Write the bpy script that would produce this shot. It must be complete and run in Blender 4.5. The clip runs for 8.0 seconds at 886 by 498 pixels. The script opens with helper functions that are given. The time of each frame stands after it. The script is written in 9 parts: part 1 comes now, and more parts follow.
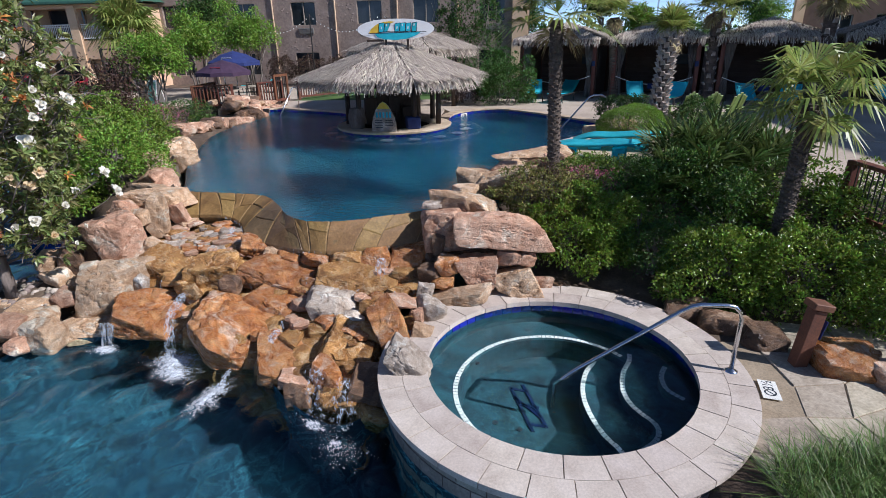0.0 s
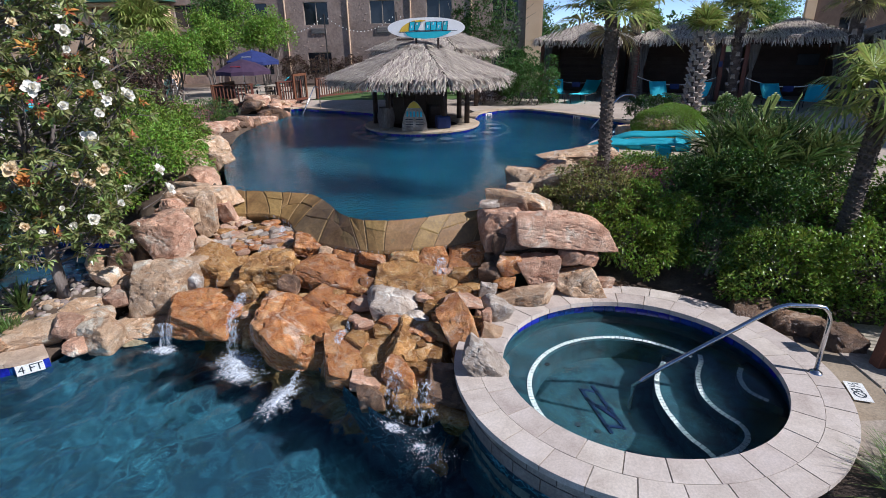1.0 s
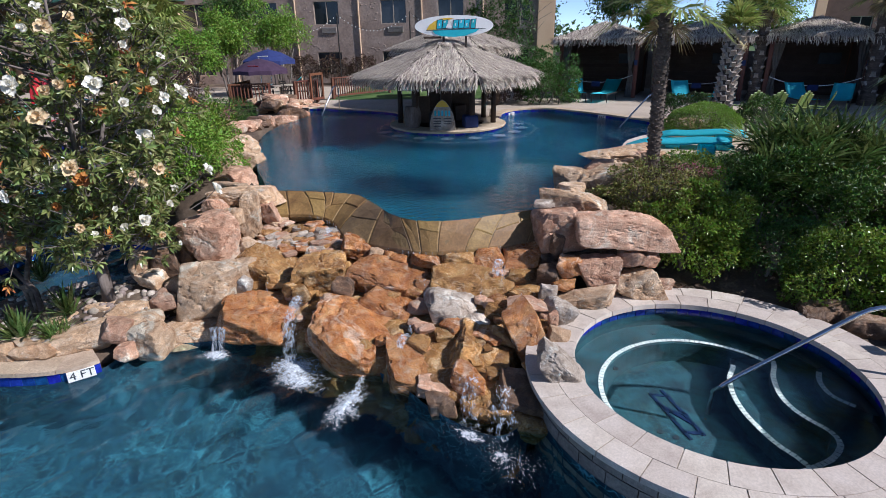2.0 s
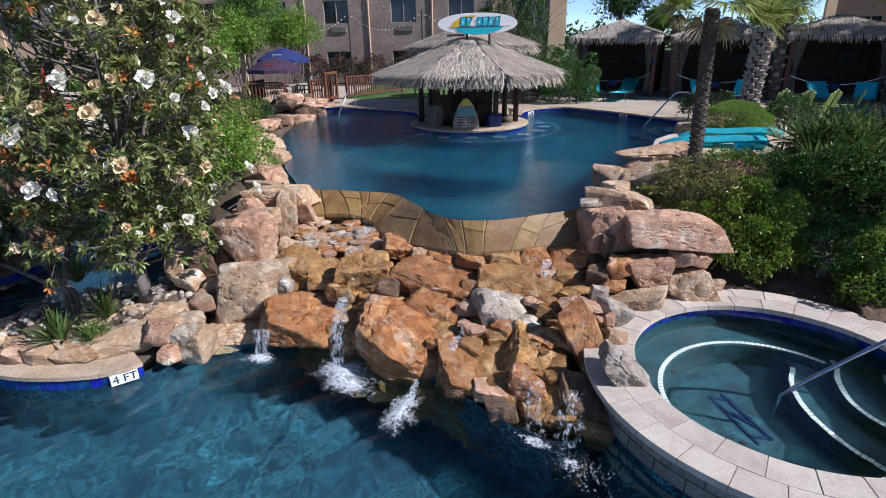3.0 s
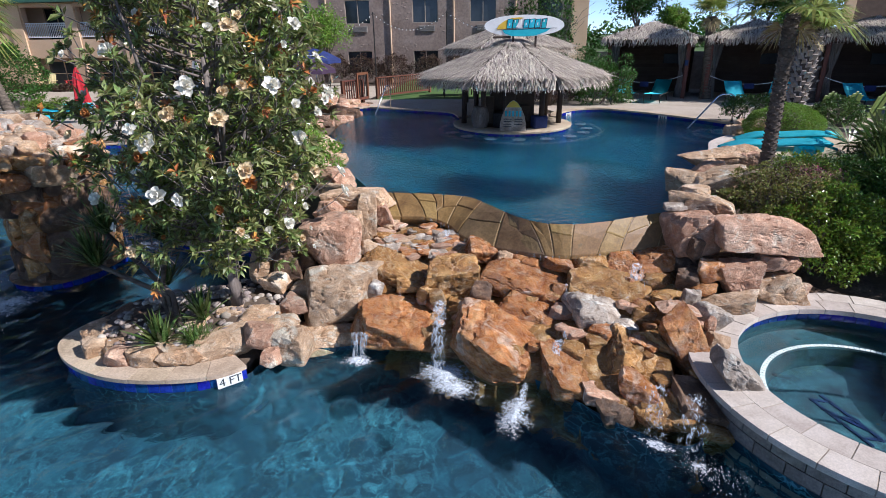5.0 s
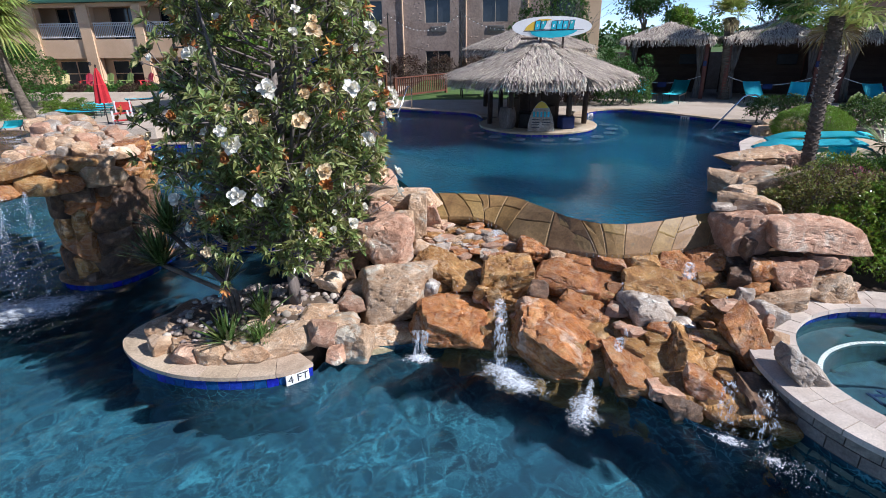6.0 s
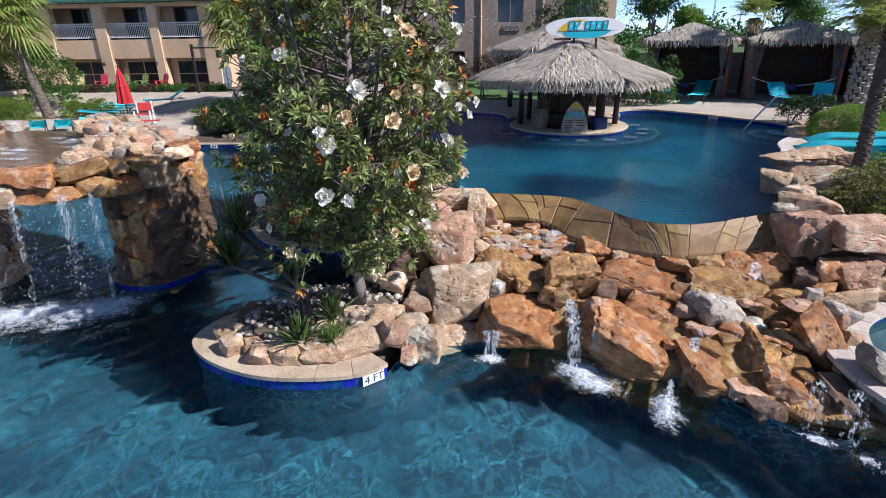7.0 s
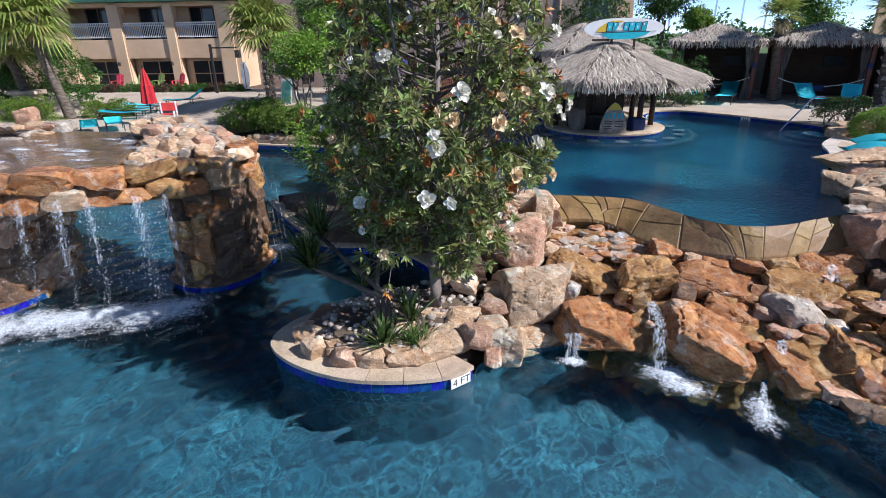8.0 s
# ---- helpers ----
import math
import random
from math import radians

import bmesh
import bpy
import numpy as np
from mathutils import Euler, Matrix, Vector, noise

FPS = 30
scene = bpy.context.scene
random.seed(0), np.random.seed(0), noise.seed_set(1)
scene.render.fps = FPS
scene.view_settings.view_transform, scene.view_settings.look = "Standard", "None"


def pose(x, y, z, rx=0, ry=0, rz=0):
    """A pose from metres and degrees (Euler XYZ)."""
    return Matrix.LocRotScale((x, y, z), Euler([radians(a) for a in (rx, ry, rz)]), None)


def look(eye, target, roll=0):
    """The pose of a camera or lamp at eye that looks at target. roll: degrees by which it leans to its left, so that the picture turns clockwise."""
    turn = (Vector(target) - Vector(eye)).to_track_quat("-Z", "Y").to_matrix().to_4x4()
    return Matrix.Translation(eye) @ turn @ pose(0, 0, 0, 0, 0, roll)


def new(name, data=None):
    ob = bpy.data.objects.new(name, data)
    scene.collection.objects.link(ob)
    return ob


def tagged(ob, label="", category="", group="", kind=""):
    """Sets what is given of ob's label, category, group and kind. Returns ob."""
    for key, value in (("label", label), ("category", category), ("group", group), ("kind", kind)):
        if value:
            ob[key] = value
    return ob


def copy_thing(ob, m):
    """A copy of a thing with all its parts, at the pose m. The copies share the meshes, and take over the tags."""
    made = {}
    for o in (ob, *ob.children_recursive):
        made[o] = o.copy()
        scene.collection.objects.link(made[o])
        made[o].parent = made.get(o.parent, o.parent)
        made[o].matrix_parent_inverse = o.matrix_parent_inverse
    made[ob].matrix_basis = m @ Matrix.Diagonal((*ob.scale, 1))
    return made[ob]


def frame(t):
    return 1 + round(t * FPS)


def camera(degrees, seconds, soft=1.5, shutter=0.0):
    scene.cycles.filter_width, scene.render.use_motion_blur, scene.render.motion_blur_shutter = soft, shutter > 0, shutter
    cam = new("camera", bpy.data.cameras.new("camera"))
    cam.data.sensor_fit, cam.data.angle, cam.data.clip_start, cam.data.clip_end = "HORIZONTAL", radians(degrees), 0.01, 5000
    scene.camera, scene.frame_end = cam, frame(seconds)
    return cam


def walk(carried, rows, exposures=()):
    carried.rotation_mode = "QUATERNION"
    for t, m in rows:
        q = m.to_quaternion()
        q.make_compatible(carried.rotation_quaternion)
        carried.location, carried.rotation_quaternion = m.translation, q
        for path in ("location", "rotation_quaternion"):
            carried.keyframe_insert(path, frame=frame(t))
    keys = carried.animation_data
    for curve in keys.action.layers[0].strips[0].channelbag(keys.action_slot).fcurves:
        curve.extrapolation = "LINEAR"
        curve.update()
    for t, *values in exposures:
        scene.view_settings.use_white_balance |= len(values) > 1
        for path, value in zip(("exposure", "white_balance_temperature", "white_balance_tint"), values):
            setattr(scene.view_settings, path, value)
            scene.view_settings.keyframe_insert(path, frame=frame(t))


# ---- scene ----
cam = camera(78.8, 8.0, soft=0.35)
PATH = [
    (0, (-0.298, 0.157, 2.699), (-0.503, 2.005, 1.961), -1.2),
    (0.5, (-0.8, 0.148, 2.682), (-1.001, 1.997, 1.947), -1.1),
    (1, (-1.255, 0.157, 2.65), (-1.451, 2.007, 1.916), -1.0),
    (1.5, (-1.725, 0.21, 2.63), (-1.916, 2.061, 1.897), -1.0),
    (3, (-2.825, 0.382, 2.53), (-3.012, 2.234, 1.8), -1.0),
    (3.5, (-3.167, 0.408, 2.539), (-3.352, 2.26, 1.809), -0.9),
    (4, (-3.5, 0.39, 2.559), (-3.685, 2.242, 1.827), -0.9),
    (4.5, (-3.791, 0.326, 2.595), (-3.98, 2.177, 1.862), -0.9),
    (6, (-4.931, 0.037, 2.687), (-5.116, 1.888, 1.952), -0.9),
    (6.5, (-5.415, -0.032, 2.702), (-5.6, 1.819, 1.967), -0.9),
    (7, (-5.91, -0.065, 2.708), (-6.092, 1.787, 1.974), -0.9),
    (7.5, (-6.467, -0.113, 2.717), (-6.646, 1.74, 1.984), -0.8),
    (8, (-7.055, -0.135, 2.743), (-7.23, 1.717, 2.009), -0.8),
]
walk(cam, [(t, look(eye, target, roll)) for t, eye, target, roll in PATH], ((0.0, 0.20, 5950, 14), (4.0, 0.32, 5950, 14), (8.0, 0.52, 5980, 13)))

# ---- world, sun ----
SUN_TO = Vector((0.955, -0.25, 0.80)).normalized()
world = bpy.data.worlds.new("world")
scene.world = world
world.use_nodes = True
wn = world.node_tree
sky = wn.nodes.new("ShaderNodeTexSky")
sky.sky_type = "NISHITA"
sky.sun_disc = False
sky.sun_elevation = math.asin(SUN_TO.z)
sky.sun_rotation = math.atan2(SUN_TO.x, SUN_TO.y)
sky.air_density, sky.dust_density, sky.ozone_density = 0.35, 0.0, 1.2
wn.nodes["Background"].inputs["Strength"].default_value = 0.15
wn.links.new(sky.outputs[0], wn.nodes["Background"].inputs["Color"])
sun_data = bpy.data.lights.new("sun", "SUN")
sun_data.energy, sun_data.angle, sun_data.color = 5.0, radians(0.55), (1.0, 0.955, 0.93)
sun = new("sun", sun_data)
sun.matrix_world = look(SUN_TO * 60, (0, 0, 0))

# ---- materials ----


def nodes_of(name):
    m = bpy.data.materials.new(name)
    m.use_nodes = True
    nt = m.node_tree
    return m, nt, nt.nodes["Principled BSDF"]


def ramp(nt, src, cols, lo=0.3, hi=0.7):
    r = nt.nodes.new("ShaderNodeValToRGB")
    el = r.color_ramp.elements
    while len(el) < len(cols):
        el.new(0.5)
    for i, c in enumerate(cols):
        el[i].position = lo + (hi - lo) * i / max(1, len(cols) - 1)
        el[i].color = (*c, 1)
    nt.links.new(src, r.inputs[0])
    return r.outputs[0]


def noise_of(nt, vec, scale, detail=4.0, rough=0.6, distort=0.0):
    n = nt.nodes.new("ShaderNodeTexNoise")
    n.inputs["Scale"].default_value = scale
    n.inputs["Detail"].default_value = detail
    n.inputs["Roughness"].default_value = rough
    n.inputs["Distortion"].default_value = distort
    nt.links.new(vec, n.inputs["Vector"])
    return n.outputs[0]


def surf(name, cols, big=1.5, fine=30.0, rough=0.7, bump=0.4, depth=0.01, metal=0.0, vary=0.15, island=False, stretch=(1, 1, 1), contrast=0.35, spec=0.5, through_light=0.0):
    """A surface with colours blended at a large scale, grain at a fine one, and each object or leaf a little lighter or darker."""
    m, nt, b = nodes_of(name)
    co = nt.nodes.new("ShaderNodeTexCoord")
    mp = nt.nodes.new("ShaderNodeMapping")
    mp.inputs["Scale"].default_value = stretch
    nt.links.new(co.outputs["Object"], mp.inputs[0])
    rnd = nt.nodes.new("ShaderNodeNewGeometry").outputs["Random Per Island"] if island else nt.nodes.new("ShaderNodeObjectInfo").outputs["Random"]
    shift = nt.nodes.new("ShaderNodeVectorMath")
    shift.operation = "MULTIPLY_ADD"
    nt.links.new(rnd, shift.inputs[0])
    shift.inputs[1].default_value = (37, 17, 53)
    nt.links.new(mp.outputs[0], shift.inputs[2])
    vec = shift.outputs[0]
    n1 = noise_of(nt, vec, big, 5.0, 0.6, 0.4)
    col = ramp(nt, n1, cols)
    n2 = noise_of(nt, vec, fine, 5.0, 0.7)
    g = nt.nodes.new("ShaderNodeMapRange")
    g.inputs["From Min"].default_value, g.inputs["From Max"].default_value = 0.3, 0.7
    g.inputs["To Min"].default_value, g.inputs["To Max"].default_value = 1 - contrast, 1 + contrast * 0.6
    nt.links.new(n2, g.inputs["Value"])
    v = nt.nodes.new("ShaderNodeMapRange")
    v.inputs["To Min"].default_value, v.inputs["To Max"].default_value = 1 - vary, 1 + vary
    nt.links.new(rnd, v.inputs["Value"])
    mul = nt.nodes.new("ShaderNodeMath")
    mul.operation = "MULTIPLY"
    nt.links.new(g.outputs[0], mul.inputs[0])
    nt.links.new(v.outputs[0], mul.inputs[1])
    hsv = nt.nodes.new("ShaderNodeHueSaturation")
    nt.links.new(col, hsv.inputs["Color"])
    nt.links.new(mul.outputs[0], hsv.inputs["Value"])
    hv = nt.nodes.new("ShaderNodeMapRange")
    hv.inputs["To Min"].default_value, hv.inputs["To Max"].default_value = 0.5 - vary * 0.08, 0.5 + vary * 0.08
    nt.links.new(rnd, hv.inputs["Value"])
    nt.links.new(hv.outputs[0], hsv.inputs["Hue"])
    nt.links.new(hsv.outputs[0], b.inputs["Base Color"])
    rr = nt.nodes.new("ShaderNodeMapRange")
    rr.inputs["To Min"].default_value, rr.inputs["To Max"].default_value = max(0.02, rough - 0.12), min(1, rough + 0.12)
    nt.links.new(n2, rr.inputs["Value"])
    nt.links.new(rr.outputs[0], b.inputs["Roughness"])
    b.inputs["Metallic"].default_value = metal
    b.inputs["Specular IOR Level"].default_value = spec
    if bump:
        add = nt.nodes.new("ShaderNodeMath")
        add.operation = "MULTIPLY_ADD"
        add.inputs[1].default_value = 0.45
        nt.links.new(n2, add.inputs[0])
        nt.links.new(n1, add.inputs[2])
        bp = nt.nodes.new("ShaderNodeBump")
        bp.inputs["Strength"].default_value, bp.inputs["Distance"].default_value = bump, depth
        nt.links.new(add.outputs[0], bp.inputs["Height"])
        nt.links.new(bp.outputs[0], b.inputs["Normal"])
    if through_light:
        tr = nt.nodes.new("ShaderNodeBsdfTranslucent")
        nt.links.new(hsv.outputs[0], tr.inputs["Color"])
        mx = nt.nodes.new("ShaderNodeMixShader")
        mx.inputs[0].default_value = through_light
        out = nt.nodes["Material Output"]
        nt.links.new(b.outputs[0], mx.inputs[1])
        nt.links.new(tr.outputs[0], mx.inputs[2])
        nt.links.new(mx.outputs[0], out.inputs["Surface"])
    return m


def water(name, tint, ripple, scale, rough=0.0):
    """A clear water surface: it bends the view down to the floor and mirrors the sky by Fresnel."""
    m, nt, b = nodes_of(name)
    nt.nodes.remove(b)
    co = nt.nodes.new("ShaderNodeTexCoord")
    n1 = noise_of(nt, co.outputs["Object"], scale, 3.0, 0.55, 0.8)
    n2 = noise_of(nt, co.outputs["Object"], scale * 3.7, 2.0, 0.5, 0.3)
    add = nt.nodes.new("ShaderNodeMath")
    add.operation = "MULTIPLY_ADD"
    add.inputs[1].default_value = 0.3
    nt.links.new(n2, add.inputs[0])
    nt.links.new(n1, add.inputs[2])
    bp = nt.nodes.new("ShaderNodeBump")
    bp.inputs["Strength"].default_value, bp.inputs["Distance"].default_value = ripple, 0.05
    nt.links.new(add.outputs[0], bp.inputs["Height"])
    fr = nt.nodes.new("ShaderNodeFresnel")
    fr.inputs[0].default_value = 1.33
    rf = nt.nodes.new("ShaderNodeBsdfRefraction")
    rf.inputs["IOR"].default_value, rf.inputs["Roughness"].default_value = 1.33, 0.0
    rf.inputs["Color"].default_value = (*tint, 1)
    gl = nt.nodes.new("ShaderNodeBsdfGlossy")
    gl.inputs["Roughness"].default_value = rough
    if ripple:
        nt.links.new(bp.outputs[0], fr.inputs["Normal"])
        for s in (rf, gl):
            nt.links.new(bp.outputs[0], s.inputs["Normal"])
    mx = nt.nodes.new("ShaderNodeMixShader")
    nt.links.new(fr.outputs[0], mx.inputs[0])
    nt.links.new(rf.outputs[0], mx.inputs[1])
    nt.links.new(gl.outputs[0], mx.inputs[2])
    nt.links.new(mx.outputs[0], nt.nodes["Material Output"].inputs["Surface"])
    return m


def plaster(name, cols, caustic, amount, scale=3.2):
    """Mottled quartz pool plaster; caustic light is painted into its colour as paler veins."""
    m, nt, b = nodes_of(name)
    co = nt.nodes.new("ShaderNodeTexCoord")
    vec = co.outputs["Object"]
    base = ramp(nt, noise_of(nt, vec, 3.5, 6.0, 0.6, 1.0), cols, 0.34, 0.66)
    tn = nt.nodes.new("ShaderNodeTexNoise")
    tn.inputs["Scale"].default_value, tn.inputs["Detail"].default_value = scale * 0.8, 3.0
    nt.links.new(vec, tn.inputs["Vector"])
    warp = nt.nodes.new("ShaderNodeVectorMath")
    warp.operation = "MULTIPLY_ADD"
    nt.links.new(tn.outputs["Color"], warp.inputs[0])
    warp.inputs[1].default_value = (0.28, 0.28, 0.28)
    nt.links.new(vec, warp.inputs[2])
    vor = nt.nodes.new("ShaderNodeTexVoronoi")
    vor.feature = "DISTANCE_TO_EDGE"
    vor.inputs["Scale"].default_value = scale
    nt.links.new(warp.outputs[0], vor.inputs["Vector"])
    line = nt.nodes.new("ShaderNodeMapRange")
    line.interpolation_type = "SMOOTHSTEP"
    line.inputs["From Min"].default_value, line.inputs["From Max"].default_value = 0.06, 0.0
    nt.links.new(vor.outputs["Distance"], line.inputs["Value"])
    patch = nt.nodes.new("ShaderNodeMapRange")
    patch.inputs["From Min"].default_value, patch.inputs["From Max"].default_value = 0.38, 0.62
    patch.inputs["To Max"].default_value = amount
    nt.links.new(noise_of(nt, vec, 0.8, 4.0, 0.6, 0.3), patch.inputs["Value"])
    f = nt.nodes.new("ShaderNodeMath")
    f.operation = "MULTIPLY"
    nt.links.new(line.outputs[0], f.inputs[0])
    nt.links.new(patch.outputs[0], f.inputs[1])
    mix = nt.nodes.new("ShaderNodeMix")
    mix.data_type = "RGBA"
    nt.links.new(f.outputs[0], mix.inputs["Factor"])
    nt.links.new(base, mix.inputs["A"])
    mix.inputs["B"].default_value = (*caustic, 1)
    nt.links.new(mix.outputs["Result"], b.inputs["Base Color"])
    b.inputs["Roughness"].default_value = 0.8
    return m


def foam_mat(name, cover, scale=10.0, soft=0.4, streak=1.0):
    """White broken water: dense in the middle of a patch, lacy towards its rim; drawn out down a fall."""
    m, nt, b = nodes_of(name)
    co = nt.nodes.new("ShaderNodeTexCoord")
    mp = nt.nodes.new("ShaderNodeMapping")
    mp.inputs["Scale"].default_value = (1, 1, streak)
    nt.links.new(co.outputs["Object"], mp.inputs[0])
    n = noise_of(nt, mp.outputs[0], scale, 6.0, 0.64, 0.8)
    at = nt.nodes.new("ShaderNodeAttribute")
    at.attribute_name = "fade"
    thick = nt.nodes.new("ShaderNodeMath")
    thick.operation = "MULTIPLY_ADD"
    thick.inputs[1].default_value = -0.46
    nt.links.new(at.outputs["Fac"], thick.inputs[0])
    nt.links.new(n, thick.inputs[2])
    a = nt.nodes.new("ShaderNodeMapRange")
    a.inputs["From Min"].default_value, a.inputs["From Max"].default_value = cover, cover + soft
    nt.links.new(thick.outputs[0], a.inputs["Value"])
    b.inputs["Base Color"].default_value = (0.80, 0.86, 0.9, 1)
    b.inputs["Roughness"].default_value = 0.5
    nt.links.new(a.outputs[0], b.inputs["Alpha"])
    return m


def stone(name, cols, stain, rough=0.85, wet=0.0):
    """Quarried rock: bedded bands of colour, pale mineral crusts, dark seams and a rough broken skin."""
    m, nt, b = nodes_of(name)
    co = nt.nodes.new("ShaderNodeTexCoord")
    rnd = nt.nodes.new("ShaderNodeObjectInfo").outputs["Random"]
    sh = nt.nodes.new("ShaderNodeVectorMath")
    sh.operation = "MULTIPLY_ADD"
    nt.links.new(rnd, sh.inputs[0])
    sh.inputs[1].default_value = (37, 17, 53)
    nt.links.new(co.outputs["Object"], sh.inputs[2])
    vec = sh.outputs[0]
    bed = nt.nodes.new("ShaderNodeMapping")
    bed.inputs["Rotation"].default_value = (0.35, 0.25, 0.6)
    bed.inputs["Scale"].default_value = (1.0, 1.0, 1.6)
    nt.links.new(vec, bed.inputs[0])
    big = noise_of(nt, vec, 3.4, 9.0, 0.66, 1.3)
    mid = noise_of(nt, bed.outputs[0], 7.0, 10.0, 0.74, 0.9)
    fine = noise_of(nt, vec, 46.0, 8.0, 0.78)
    rid = nt.nodes.new("ShaderNodeTexNoise")
    rid.noise_type = "RIDGED_MULTIFRACTAL"
    rid.inputs["Scale"].default_value, rid.inputs["Detail"].default_value, rid.inputs["Roughness"].default_value = 3.0, 6.0, 0.55
    rid.inputs["Distortion"].default_value = 0.8
    nt.links.new(bed.outputs[0], rid.inputs["Vector"])
    base = ramp(nt, big, cols, 0.36, 0.64)

    def over(src, lo, hi, under, colour, amount=1.0):
        f = nt.nodes.new("ShaderNodeMapRange")
        f.inputs["From Min"].default_value, f.inputs["From Max"].default_value = lo, hi
        f.inputs["To Max"].default_value = amount
        nt.links.new(src, f.inputs["Value"])
        mx = nt.nodes.new("ShaderNodeMix")
        mx.data_type = "RGBA"
        nt.links.new(f.outputs[0], mx.inputs["Factor"])
        nt.links.new(under, mx.inputs["A"])
        mx.inputs["B"].default_value = (*colour, 1)
        return mx.outputs["Result"]

    col = over(mid, 0.55, 0.64, base, stain, 0.9)
    col = over(noise_of(nt, vec, 5.0, 8.0, 0.7, 1.6), 0.60, 0.70, col, tuple(0.6 * c for c in cols[0]), 0.45)
    col = over(noise_of(nt, vec, 2.1, 8.0, 0.7, 1.0), 0.565, 0.63, col, tuple(min(0.8, 1.15 * c + 0.08) for c in stain), 0.75)
    col = over(rid.outputs[0], 0.22, 0.05, col, tuple(0.45 * c for c in cols[0]), 0.4)
    val = nt.nodes.new("ShaderNodeMapRange")
    val.inputs["From Min"].default_value, val.inputs["From Max"].default_value = 0.3, 0.7
    val.inputs["To Min"].default_value, val.inputs["To Max"].default_value = 0.58, 1.28
    nt.links.new(fine, val.inputs["Value"])
    each = nt.nodes.new("ShaderNodeMapRange")
    each.inputs["To Min"].default_value, each.inputs["To Max"].default_value = 0.88, 1.28
    nt.links.new(rnd, each.inputs["Value"])
    m1 = nt.nodes.new("ShaderNodeMath")
    m1.operation = "MULTIPLY"
    nt.links.new(val.outputs[0], m1.inputs[0])
    nt.links.new(each.outputs[0], m1.inputs[1])
    hsv = nt.nodes.new("ShaderNodeHueSaturation")
    nt.links.new(col, hsv.inputs["Color"])
    nt.links.new(m1.outputs[0], hsv.inputs["Value"])
    nt.links.new(hsv.outputs[0], b.inputs["Base Color"])
    rr = nt.nodes.new("ShaderNodeMapRange")
    rr.inputs["From Min"].default_value, rr.inputs["From Max"].default_value = 0.35, 0.65
    rr.inputs["To Min"].default_value, rr.inputs["To Max"].default_value = max(0.05, rough - 0.1 - wet), rough
    nt.links.new(mid, rr.inputs["Value"])
    nt.links.new(rr.outputs[0], b.inputs["Roughness"])
    h = mid
    for src, k in ((big, 0.8), (rid.outputs[0], 0.22), (fine, 0.34)):
        ad = nt.nodes.new("ShaderNodeMath")
        ad.operation = "MULTIPLY_ADD"
        ad.inputs[1].default_value = k
        nt.links.new(src, ad.inputs[0])
        nt.links.new(h, ad.inputs[2])
        h = ad.outputs[0]
    bp = nt.nodes.new("ShaderNodeBump")
    bp.inputs["Strength"].default_value, bp.inputs["Distance"].default_value = 0.8, 0.06
    nt.links.new(h, bp.inputs["Height"])
    nt.links.new(bp.outputs[0], b.inputs["Normal"])
    return m


